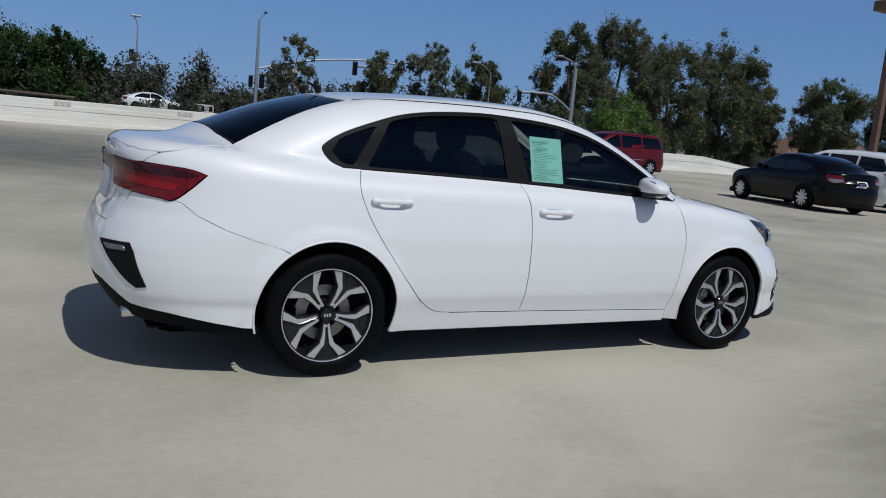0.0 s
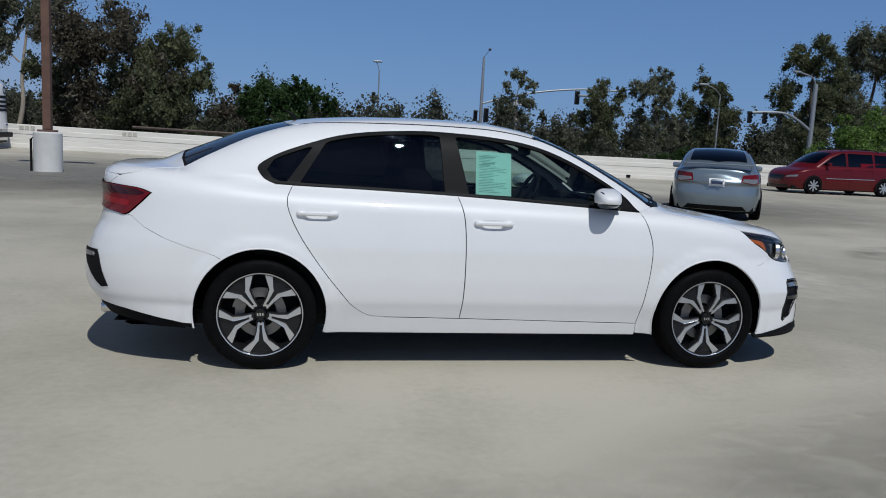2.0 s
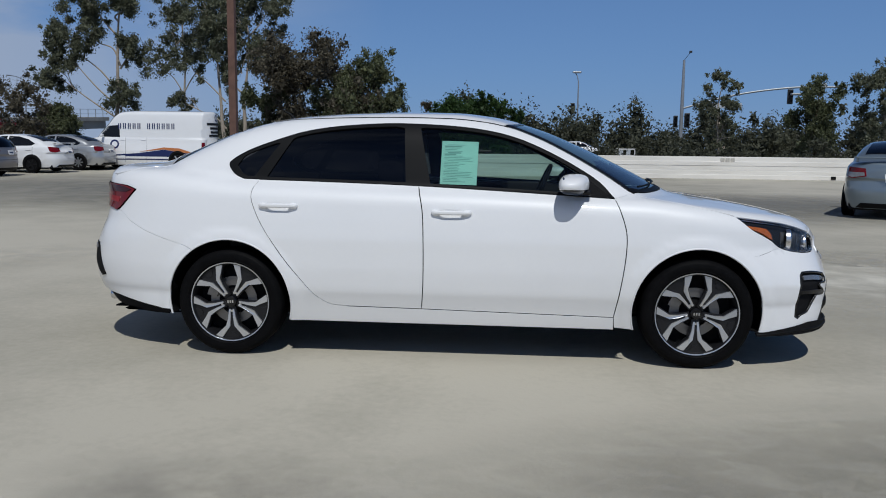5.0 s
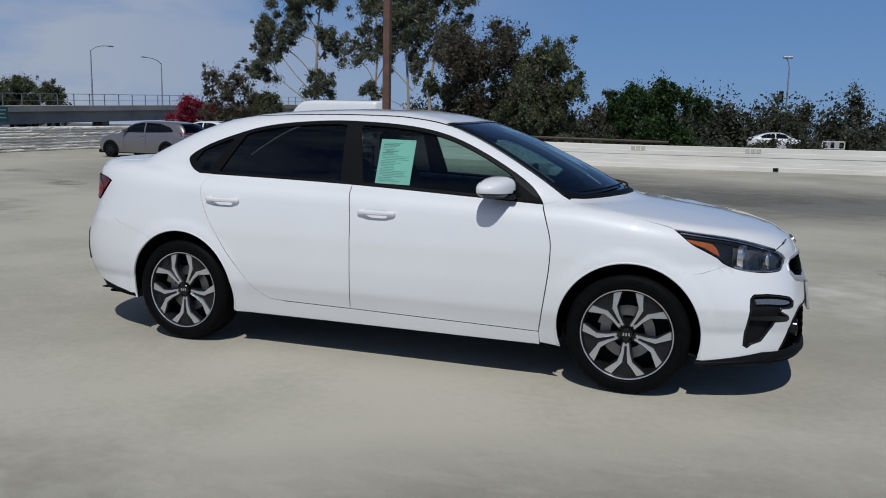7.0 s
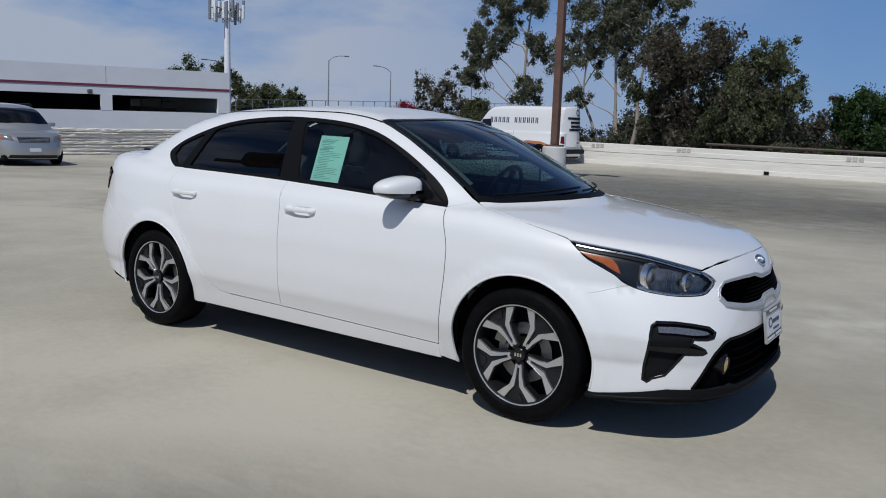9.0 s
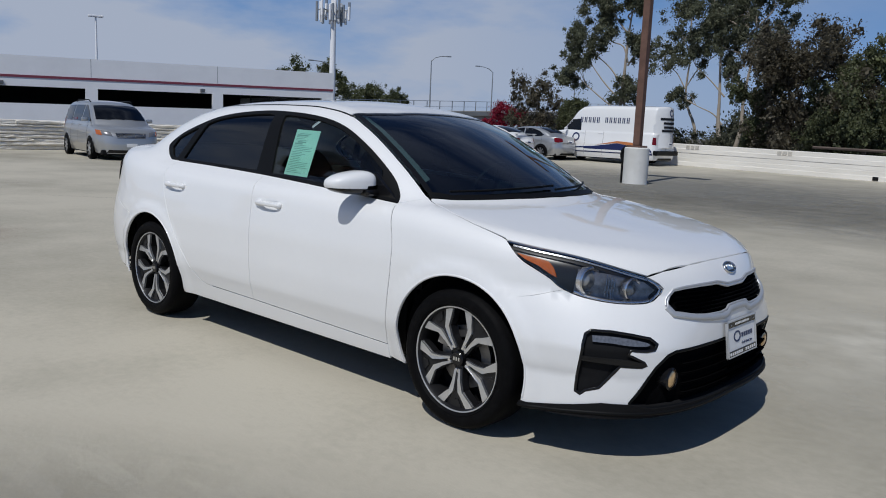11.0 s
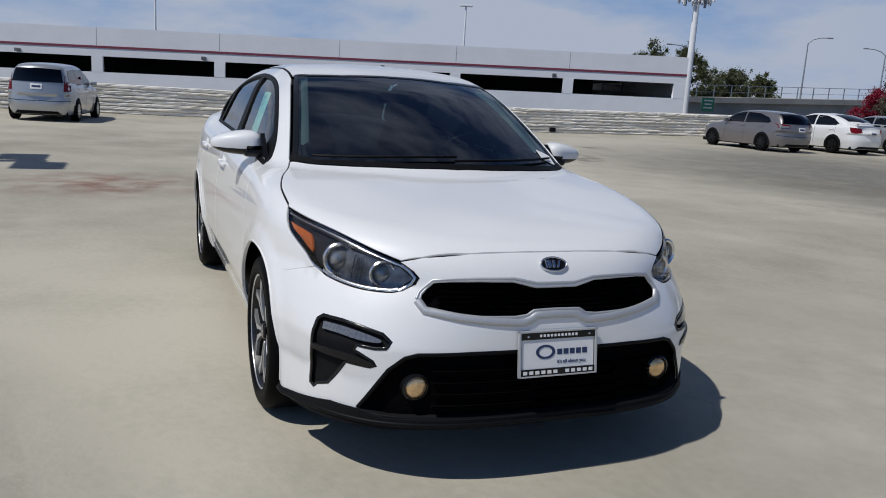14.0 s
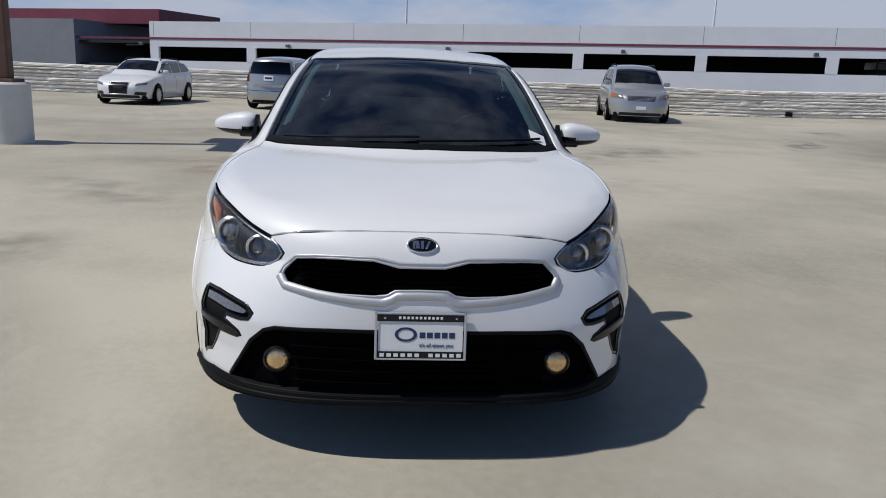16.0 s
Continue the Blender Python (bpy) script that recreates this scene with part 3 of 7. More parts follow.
def stone_wall(name, x, y0, y1, height, thick, courses, label):
    """A parapet of long split stones in uneven courses, with a darker core in the joints."""
    root = thing(name, Matrix.Identity(4), label, "parapet wall", kind="structure")
    rnd = random.Random(5)
    core, cf = [], []
    ys = np.linspace(y0, y1, 36)
    for yy in ys:
        g = ground_z(x, yy)
        core += [(x + thick / 2 - 0.035, yy, g), (x + thick / 2 - 0.035, yy, g + height - 0.03), (x - thick / 2 + 0.035, yy, g + height - 0.03), (x - thick / 2 + 0.035, yy, g)]
    for i in range(len(ys) - 1):
        for k in range(4):
            cf.append((i * 4 + k, i * 4 + (k + 1) % 4, i * 4 + 4 + (k + 1) % 4, i * 4 + 4 + k))
    link("core", core, cf, JOINT, root)
    edges = np.linspace(0, height, courses + 1)
    edges[1:-1] += [rnd.uniform(-0.02, 0.02) for _ in range(courses - 1)]
    for c in range(courses):
        verts, faces = [], []
        yy = y0
        while yy < y1:
            ln = rnd.uniform(0.9, 3.2)
            ye = min(y1, yy + ln)
            push = rnd.uniform(-0.015, 0.035)
            m = max(2, int((ye - yy) / 0.2))
            lo, hi = edges[c] + rnd.uniform(0.0, 0.012), edges[c + 1] - rnd.uniform(0.004, 0.016)
            b = len(verts)
            for i in range(m + 1):
                q = yy + 0.002 + (ye - yy - 0.004) * i / m
                g = ground_z(x, q)
                e = 0.010 if i in (0, m) else 0.0
                o = [push + rnd.uniform(-0.018, 0.018) - e for _ in range(3)]
                mid = 0.5 * (lo + hi) + rnd.uniform(-0.015, 0.015)
                for px, zz in ((x + thick / 2 - 0.03, lo), (x + thick / 2 + o[0], lo + 0.014), (x + thick / 2 + o[1] + 0.012, mid), (x + thick / 2 + o[2], hi - 0.016), (x + thick / 2 - 0.03, hi), (x - thick / 2, hi), (x - thick / 2, lo)):
                    verts.append((px, q, g + zz))
            for i in range(m):
                for k in range(7):
                    faces.append((b + i * 7 + k, b + i * 7 + (k + 1) % 7, b + i * 7 + 7 + (k + 1) % 7, b + i * 7 + 7 + k))
            faces.append(tuple(range(b, b + 7)))
            faces.append(tuple(range(b + m * 7 + 6, b + m * 7 - 1, -1)))
            yy = ye
        link("stone_course", verts, faces, STONE, root)
    return root


JOINT = material("earthy joint", (0.42, 0.37, 0.29), rough=0.95, spread=0.3, size=3)
stone_wall("wall_west", WEST, SOUTH, NORTH - 0.12, 1.0, 0.26, 8, "low parapet of rough split cream stone courses")
for x, y, w, axis in ((4.0, NORTH - 0.115, 0.2, 0), (14.0, NORTH - 0.115, 0.2, 0), (-4.5, NORTH - 0.115, 0.2, 0), (WEST + 0.16, 15.25, 0.26, 1), (WEST + 0.16, 4.57, 0.26, 1)):
    bm = bmesh.new()
    g = ground_z(x, y)
    if axis == 0:
        box(bm, x - w / 2, x + w / 2, y - 0.03, y + 0.03, g + 0.03, g + 0.17, 0.01)
    else:
        box(bm, x - 0.04, x + 0.05, y - w / 2, y + w / 2, g + 0.05, g + 0.22, 0.01)
    tagged(part("drain_outlet", bm, DARK), "small dark rusted drain outlet at the foot of the parapet", "drain", "parapet drains")
MARK = material("worn grey stencil", (0.50, 0.47, 0.42), rough=0.9, spread=0.3, size=12)
for x in (-18.2, -11.8, -7.9, -1.4, 3.1, 9.6, 16.8, 23.6):
    bm = bmesh.new()
    g = ground_z(x, NORTH)
    for k in range(3):
        box(bm, x - 0.28 + k * 0.21, x - 0.12 + k * 0.21, NORTH - 0.129, NORTH - 0.105, g + 0.74, g + 0.89)
    tagged(part("stall_mark", bm, MARK), "faded grey stencilled stall mark on the parapet", "wall marking", "stall marks")


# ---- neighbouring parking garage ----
# near-black colour that stands in for the shade inside the storeys
SHADE_INSIDE = material("shaded garage interior", (0.03, 0.03, 0.032), rough=0.9, spread=0.2, size=1)
STRIPE = material("maroon stripe", (0.22, 0.045, 0.07), rough=0.6, spread=0.1, size=1)
# pale render with the stair tower's shade put into the colour; joints share it
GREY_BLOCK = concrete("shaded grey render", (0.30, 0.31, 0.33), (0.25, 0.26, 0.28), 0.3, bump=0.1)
gdir = Vector((0.302, 1, 0)).normalized()
G_LEN = 66.0
G_TURN = math.degrees(math.atan2(gdir.y, gdir.x))
G_EYE = Matrix.Translation((4.33, -1.83, 1.28))
G_SIZE = 1.6
garage = thing("parking_garage", G_EYE @ Matrix.Scale(G_SIZE, 4) @ G_EYE.inverted() @ pose(-64.0, -25.9, -0.45, 0, 0, G_TURN), "pale grey multi-storey parking garage with a maroon stripe", "parking garage")
TILT = 0.018


def gz(s):
    return 4.42 + TILT * s * 0.957


def slab(name, s0, s1, y0, y1, top, bottom, mat, parent, label=""):
    """A stretch of the facade, hung from its sloping top edge."""
    v = []
    for s in (s0, s1):
        for y in (y0, y1):
            v += [(s, y, gz(s) + bottom), (s, y, gz(s) + top)]
    f = [(0, 1, 5, 4), (2, 6, 7, 3), (0, 4, 6, 2), (1, 3, 7, 5), (0, 2, 3, 1), (4, 5, 7, 6)]
    return link(name, v, [q[::-1] for q in f], mat, parent, label)


pitch_s = 8.35
starts = [G_LEN - 0.9 - 7.6 - i * pitch_s for i in range(8)]
for i, s0 in enumerate(starts):
    if s0 < 0:
        continue
    slab("spandrel", s0 - 0.75 if i < 7 else 0, s0 + 7.6 if i else G_LEN, -0.25, 0.0, 0.0, -1.93, GARAGE, garage)
    slab("sill_wall", s0 - 0.75 if i < 7 else 0, s0 + 7.6 if i else G_LEN, -0.25, 0.0, -3.0, -6.5, GARAGE, garage)
    slab("column", s0 - 0.75, s0, -0.262, 0.012, -1.93, -3.0, GARAGE, garage)
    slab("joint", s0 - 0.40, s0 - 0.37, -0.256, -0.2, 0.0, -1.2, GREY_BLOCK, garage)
slab("column", G_LEN - 0.9, G_LEN, -0.262, 0.012, -1.93, -3.0, GARAGE, garage)
slab("stripe", 0, G_LEN + 0.01, -0.28, -0.2, -1.22, -1.38, STRIPE, garage, "maroon painted stripe")
slab("end_wall", G_LEN - 0.25, G_LEN - 0.002, 0.0, 26.0, 0.0, -6.5, GARAGE, garage)
# floor, ceiling and an added backing darken the openings by their colour
slab("storey_floor", 0, G_LEN - 0.3, 0.02, 26, -3.3, -3.5, SHADE_INSIDE, garage)
slab("storey_ceiling", 0, G_LEN - 0.3, 0.02, 26, -1.5, -1.7, SHADE_INSIDE, garage)
slab("dark_backing", 0, G_LEN - 4.5, 9, 9.3, -1.6, -3.4, SHADE_INSIDE, garage)
TUBE_LIGHT = material("pale lamp casing", (0.5, 0.5, 0.5), rough=0.4, spread=0.05)
for s in np.arange(3, G_LEN - 2, 4.2):
    slab("ceiling_batten", s, s + 1.3, 2.0, 2.25, -1.72, -1.82, TUBE_LIGHT, garage)
for s in np.arange(6, G_LEN - 2, 12.5):
    bm = bmesh.new()
    box(bm, s - 0.14, s + 0.14, -0.6, -0.25, gz(s) - 1.85, gz(s) - 1.62, 0.03)
    part("wall_lamp", bm, STEEL, garage)
slab("stair_tower", -16, 0, -0.5, 20, 0.12, -7, GREY_BLOCK, garage, "stair tower with shade in its grey colour")
slab("roof_house", -16, 5.2, 3.5, 14, 1.2, 0.0, STRIPE, garage, "maroon clad roof house")
for s in (26.3, 49.8):
    lamp = thing("roof_lamp", garage.matrix_world @ pose(s, 5.0, gz(s) - 1.0, 0, 0, 0), "white pole lamp with a flat twin head on the garage roof", "lamp post", "garage roof lamps")
    bm = bmesh.new()
    tube(bm, [(0, 0, 0), (0, 0, 4.3)], [0.09, 0.06], 10)
    part("pole", bm, GARAGE, lamp)
    bm = bmesh.new()
    box(bm, -0.5, 0.5, -0.15, 0.15, 4.28, 4.42, 0.03)
    part("lamp_head", bm, GARAGE, lamp)


# ---- overpass with its fence and lamps ----
BRIDGE = concrete("bridge concrete", (0.40, 0.38, 0.34), (0.28, 0.27, 0.24), 0.15)
GALV = material("galvanised steel", (0.34, 0.36, 0.38), rough=0.5, metal=0.5, spread=0.1)
bridge = thing("overpass", pose(-91, 41, -1.15, 0, 0, 90), "long concrete road overpass with a tall mesh fence", "bridge")


def bz(s):
    return 4.1 + 0.040 * max(0, s - 36)


def bridge_bar(name, s0, s1, y0, y1, a, b, mat):
    v = []
    for s in (s0, s1):
        for y in (y0, y1):
            v += [(s, y, bz(s) + a), (s, y, bz(s) + b)]
    f = [(0, 1, 5, 4), (2, 6, 7, 3), (0, 4, 6, 2), (1, 3, 7, 5), (0, 2, 3, 1), (4, 5, 7, 6)]
    return link(name, v, [q[::-1] for q in f], mat, bridge)


for s0, s1 in ((19, 36), (36, 130)):
    bridge_bar("deck_edge", s0, s1, -0.3, 9, -0.45, 0.35, BRIDGE)
    bridge_bar("girder", s0, s1, 0.6, 8, -2.2, -0.45, BRIDGE)
    bridge_bar("fence_rail", s0, s1, 0.0, 0.06, 2.05, 2.13, GALV)
    bridge_bar("fence_rail", s0, s1, 0.0, 0.06, 1.1, 1.15, GALV)
for s in np.arange(19, 130, 3.2):
    bridge_bar("fence_post", s, s + 0.12, 0.0, 0.1, 0.3, 2.13, GALV)
for s in (30, 60, 90, 120):
    bridge_bar("pier", s, s + 1.6, 3, 5, -9, -2.2, BRIDGE)


def street_lamp(x, y, z0, h, arm, turn, label, thick=0.11):
    ob = thing("street_lamp", pose(x, y, z0, 0, 0, turn), label, "street lamp", "street lamps")
    bm = bmesh.new()
    tube(bm, [(0, 0, 0), (0, 0, h * 0.9)], [thick, thick * 0.6], 10)
    part("pole", bm, GALV, ob)
    bm = bmesh.new()
    tube(bm, [(0, 0, h * 0.89), (arm * 0.25, 0, h * 0.955), (arm * 0.6, 0, h * 0.99), (arm, 0, h)], thick * 0.45, 8)
    part("arm", bm, GALV, ob)
    bm = bmesh.new()
    box(bm, arm - 0.1, arm + 0.75, -0.17, 0.17, h - 0.1, h + 0.08, 0.05)
    part("lamp_head", bm, GALV, ob)
    return ob


for y, h, a in ((96.6, 9.8, 75), (113.3, 8.4, -105), (75, 7.5, -105), (141, 8.0, -105)):
    street_lamp(-91.7, y, bz(y - 41) - 0.81, h - 0.34, 3.2, a, "tall grey cobra-head street lamp on the overpass", 0.14)

# ---- road beyond the north parapet ----
def land(x, y):
    return ground_z(x, y) - 0.45


ROAD = concrete("grey road asphalt", (0.085, 0.083, 0.08), (0.06, 0.058, 0.056), 0.3)
sheet("road", list(np.arange(-120, 140, 20)), [37.0, 41.0, 50.0], -0.41, ROAD, "grey asphalt road beyond the parapet", "road")
bm = bmesh.new()
box(bm, -20, 32, 58.5, 70.0, -0.4, 0.35, 0.2)
tagged(part("road_embankment", bm, ROAD), "low raised asphalt road beyond the trees", "road", kind="structure")
rail_o = thing("guard_rail", Matrix.Identity(4), "weathered steel guard rail along the road", "guard rail")
RAIL_BROWN = material("rusty brown rail", (0.10, 0.075, 0.06), rough=0.8, spread=0.3, size=3)
for x0 in (-9.2,):
    bm = bmesh.new()
    tube(bm, [(x0, 36.7, ground_z(x0, 36.7) + 1.02), (x0 + 8.6, 36.7, ground_z(x0 + 8.6, 36.7) + 1.02)], 0.07, 6)
    part("rail", bm, RAIL_BROWN, rail_o)
    for x in (x0 + 2.2, x0 + 6.4):
        bm = bmesh.new()
        box(bm, x - 0.08, x + 0.08, 36.8, 37.0, land(x, 36.8), ground_z(x, 36.8) + 1.05, 0.01)
        part("post", bm, RAIL_BROWN, rail_o)

# ---- traffic signals ----
SIGNAL = material("dark signal housing", (0.02, 0.021, 0.022), rough=0.5, spread=0.1)
PLATE = material("pale sign plate", (0.45, 0.48, 0.5), rough=0.5, spread=0.1)


def signal_head(parent, x, z, s=1.0, y=-0.25):
    bm = bmesh.new()
    box(bm, x - 0.22 * s, x + 0.22 * s, y - 0.12, y + 0.12, z - 0.62 * s, z + 0.62 * s, 0.05)
    head = part("signal_head", bm, SIGNAL, parent)
    for k in (-0.38, 0, 0.38):
        bm = bmesh.new()
        lathe(bm, [(0.15 * s, 0), (0.15 * s, 0.16), (0.135 * s, 0.16), (0.13 * s, 0.02), (0.001, 0.02)], 14, pose(x, y - 0.12, z + k * s, 90, 0, 0))
        part("visor", bm, SIGNAL, head)


sig = thing("traffic_signal", pose(15.8, 68.0, land(15.8, 68.0)) @ Matrix.Scale(1.04, 4), "tall grey signal mast with a long curved arm", "traffic signal")
bm = bmesh.new()
tube(bm, [(0, 0, 0), (0, 0, 5.8), (0, 0, 9.2)], [0.17, 0.15, 0.10], 12)
part("mast", bm, GALV, sig)
bm = bmesh.new()
tube(bm, curve([(0, 0, 5.1), (2.6, 0, 5.85), (5.6, 0, 6.5), (9.5, 0, 6.95), (13.6, 0, 7.0)], 6), 0.085, 8)
part("mast_arm", bm, GALV, sig)
signal_head(sig, 8.9, 6.15)
signal_head(sig, 0.42, 4.1)
signal_head(sig, -0.55, 4.0, 0.8)
bm = bmesh.new()
box(bm, 2.4, 5.0, -0.06, 0.0, 5.15, 5.6, 0.02)
part("street_sign", bm, PLATE, sig, "pale blank-looking street sign panel")
bm = bmesh.new()
box(bm, 11.2, 11.9, -0.15, 0.15, 6.9, 7.3, 0.04)
part("sensor_box", bm, PLATE, sig)
bm = bmesh.new()
tube(bm, [(0.0, 0, 9.2), (0.5, 0, 9.85)], 0.02, 6)
box(bm, 0.4, 0.62, -0.1, 0.1, 9.8, 9.98, 0.02)
part("detector", bm, SIGNAL, sig)

sig2 = thing("traffic_signal", pose(38.9, 51.7, land(38.9, 51.7)) @ Matrix.Scale(0.855, 4), "grey signal mast with lamp bracket and three hanging lights", "traffic signal")
bm = bmesh.new()
tube(bm, [(0, 0, 0), (0, 0, 8.9)], [0.24, 0.19], 12)
part("mast", bm, GALV, sig2)
bm = bmesh.new()
tube(bm, curve([(0, 0, 4.6), (-1.6, 0, 5.6), (-3.2, 0, 6.1), (-6.6, 0, 5.95)], 6), [0.13] * 19, 8)
part("mast_arm", bm, GALV, sig2)
for x in (-6.5, -5.0, -3.5):
    signal_head(sig2, x, 5.55, 0.85)
bm = bmesh.new()
tube(bm, curve([(0, 0, 8.8), (-0.5, 0, 9.5), (-1.9, 0, 9.9)], 5), 0.07, 8)
box(bm, -2.4, -1.7, -0.16, 0.16, 9.8, 9.98, 0.05)
part("lamp_bracket", bm, GALV, sig2)

lp = street_lamp(9.2, 99, land(9.2, 99), 8.6, -0.5, 0, "slim dark street lamp pole with a signal head", 0.10)
lp.scale = (1.32, 1.32, 1.32)
signal_head(lp, -0.5, 5.1, 0.85)
street_lamp(35.7, 60.4, land(35.7, 60.4), 7.8, -2.0, 0, "slim grey cobra-head street lamp beside the trees", 0.1)
street_lamp(25.7, 63.6, land(25.7, 63.6), 6.35, -1.9, 0, "slim grey cobra-head street lamp beside the trees", 0.1)

# ---- lamp posts on round concrete bases ----
BASE_WHITE = concrete("white painted concrete", (0.70, 0.69, 0.66), (0.58, 0.57, 0.53), 0.8)
RUST = material("rusty brown steel", (0.13, 0.07, 0.05), rough=0.75, spread=0.3, size=4)


def deck_lamp(x, y, r, h, tall=7.3):
    ob = thing("lamp_post", pose(x, y, ground_z(x, y)), "brown steel lamp post on a white round concrete base", "lamp post", "deck lamp posts")
    bm = bmesh.new()
    lathe(bm, [(r, -0.05), (r, h - 0.03), (r - 0.03, h), (0.001, h)], 40)
    base = part("concrete_base", bm, BASE_WHITE, ob, "white painted round concrete base", smooth=True)
    bm = bmesh.new()
    box(bm, -0.2, 0.2, -0.2, 0.2, h, h + 0.05, 0.01)
    part("flange", bm, RUST, ob)
    bm = bmesh.new()
    box(bm, -0.10, 0.10, -0.10, 0.10, h + 0.05, tall, 0.02)
    part("pole", bm, RUST, ob)
    bm = bmesh.new()
    box(bm, -1.05, -0.12, -0.42, 0.10, tall - 0.32, tall, 0.05)
    box(bm, 0.12, 1.05, -0.10, 0.42, tall - 0.32, tall, 0.05)
    box(bm, -0.14, 0.14, -0.14, 0.14, tall - 0.25, tall - 0.02, 0.03)
    part("lamp_head", bm, RUST, ob)
    bm = bmesh.new()
    tube(bm, [(-r - 0.03, -0.1, 0.0), (-r - 0.03, -0.1, h * 0.8), (-r + 0.02, -0.1, h * 0.84)], 0.03, 8)
    part("conduit", bm, DARK, ob)
    return ob


deck_lamp(-7.35, 16.4, 0.34, 1.0)
deck_lamp(-7.7, -5.8, 0.34, 0.9, 5.0)
deck_lamp(21.4, 11.8, 0.30, 0.86, 6.3)

# ---- phone mast beyond the garage ----
mast = thing("phone_mast", pose(-85.9, 70.2, -2.4) @ Matrix.Scale(1.22, 4), "white steel phone mast with a crown of grey antennas", "antenna mast")
bm = bmesh.new()
tube(bm, [(0, 0, 0), (0, 0, 17.0)], [0.42, 0.30], 14)
part("pole", bm, GARAGE, mast)
rnd = random.Random(3)
for k in range(26):
    a = 2 * math.pi * k / 26
    r = 0.9 + 0.5 * (k % 3)
    bm = bmesh.new()
    z = 14.6 + rnd.uniform(-0.5, 0.5)
    box(bm, r * math.cos(a) - 0.14, r * math.cos(a) + 0.14, r * math.sin(a) - 0.1, r * math.sin(a) + 0.1, z, z + rnd.uniform(1.5, 2.3), 0.04)
    part("antenna", bm, GALV if k % 2 else GARAGE, mast)
    bm = bmesh.new()
    tube(bm, [(0, 0, 15.6), (r * math.cos(a), r * math.sin(a), 15.9)], 0.06, 6)
    part("bracket", bm, GALV, mast)


# ---- worn patches on the deck ----
def stain(x, y, rx, ry, turn, colour, strength, seed, label, even=0.0):
    """A thin soft-edged discoloured film on the deck."""
    m = bpy.data.materials.new("deck stain")
    m.use_nodes = True
    n, l = m.node_tree.nodes, m.node_tree.links
    p = n["Principled BSDF"]
    p.inputs["Base Color"].default_value = (*colour, 1)
    p.inputs["Roughness"].default_value = 0.85
    co, nz, ln, mr, mu = n.new("ShaderNodeTexCoord"), n.new("ShaderNodeTexNoise"), n.new("ShaderNodeVectorMath"), n.new("ShaderNodeMapRange"), n.new("ShaderNodeMath")
    nz.inputs["Scale"].default_value, nz.inputs["Detail"].default_value = 2.2, 5
    ln.operation = "LENGTH"
    sc = n.new("ShaderNodeVectorMath")
    sc.operation, sc.inputs[1].default_value = "MULTIPLY", (1 / rx, 1 / ry, 0)
    l.new(co.outputs["Object"], sc.inputs[0]), l.new(sc.outputs[0], ln.inputs[0]), l.new(co.outputs["Object"], nz.inputs["Vector"])
    mr.inputs[1].default_value, mr.inputs[2].default_value, mr.inputs[3].default_value, mr.inputs[4].default_value = 0.2, 1.0, 1.0, 0.0
    l.new(ln.outputs["Value"], mr.inputs[0])
    n2 = n.new("ShaderNodeMapRange")
    n2.inputs[1].default_value, n2.inputs[2].default_value, n2.inputs[3].default_value, n2.inputs[4].default_value = 0.38, 0.68, strength * even, strength
    l.new(nz.outputs["Fac"], n2.inputs[0])
    mu.operation = "MULTIPLY"
    l.new(mr.outputs[0], mu.inputs[0]), l.new(n2.outputs[0], mu.inputs[1])
    l.new(mu.outputs[0], p.inputs["Alpha"])
    k, rings, z0, c, s = 40, 8, ground_z(x, y), math.cos(radians(turn)), math.sin(radians(turn))
    pts = [(0, 0, 0)]
    for q in range(1, rings + 1):
        for i in range(k):
            u, v = q / rings * rx * math.cos(2 * math.pi * i / k), q / rings * ry * math.sin(2 * math.pi * i / k)
            pts.append((u, v, ground_z(x + c * u - s * v, y + s * u + c * v) - z0))
    faces = [(0, 1 + i, 1 + (i + 1) % k) for i in range(k)]
    faces += [(1 + q * k + i, 1 + (q + 1) * k + i, 1 + (q + 1) * k + (i + 1) % k, 1 + q * k + (i + 1) % k) for q in range(rings - 1) for i in range(k)]
    ob = link("deck_stain", pts, faces, m)
    ob.matrix_world = pose(x, y, z0 + 0.005, 0, 0, turn)
    tagged(ob, label, "floor stain", "deck stains", "structure")


stain(2.9, -3.6, 3.9, 2.5, 4, (0.215, 0.205, 0.165), 0.95, 90, "dark dirty patch with fine crackle on the deck", 0.62)
stain(4.0, 13.0, 13.0, 5.5, 4, (0.195, 0.192, 0.175), 0.8, 94, "broad grey traffic-worn lane on the deck", 0.7)
stain(-7.0, 16.5, 13.0, 8.5, 4, (0.195, 0.192, 0.175), 0.75, 95, "broad grey traffic-worn lane on the deck", 0.7)
stain(5.2, -1.9, 2.4, 1.7, 30, (0.28, 0.25, 0.20), 0.75, 96, "brownish worn patch on the deck", 0.4)
stain(3.2, 2.5, 3.6, 2.5, 12, (0.62, 0.585, 0.495), 0.95, 91, "broad pale patch on the deck", 0.5)
stain(-5.9, -1.6, 1.5, 1.6, 20, (0.30, 0.11, 0.08), 0.55, 1, "faded red stain on the deck")
rs = random.Random(12)
for k, (x, y) in enumerate(((2.6, -3.6), (-0.8, -3.0), (1.4, -2.6), (3.9, -1.2), (5.2, 0.6), (-3.4, -2.9), (-5.0, 3.0), (-9.0, 4.2), (4.4, 4.2), (-12.0, 9.0), (0.5, 9.5), (7.5, 5.0), (-14.0, -5.5), (-11.5, 0.8), (-4.2, 8.5), (12.0, 7.0), (2.0, 15.0), (-16.5, 12.0))):
    dark = k % 2
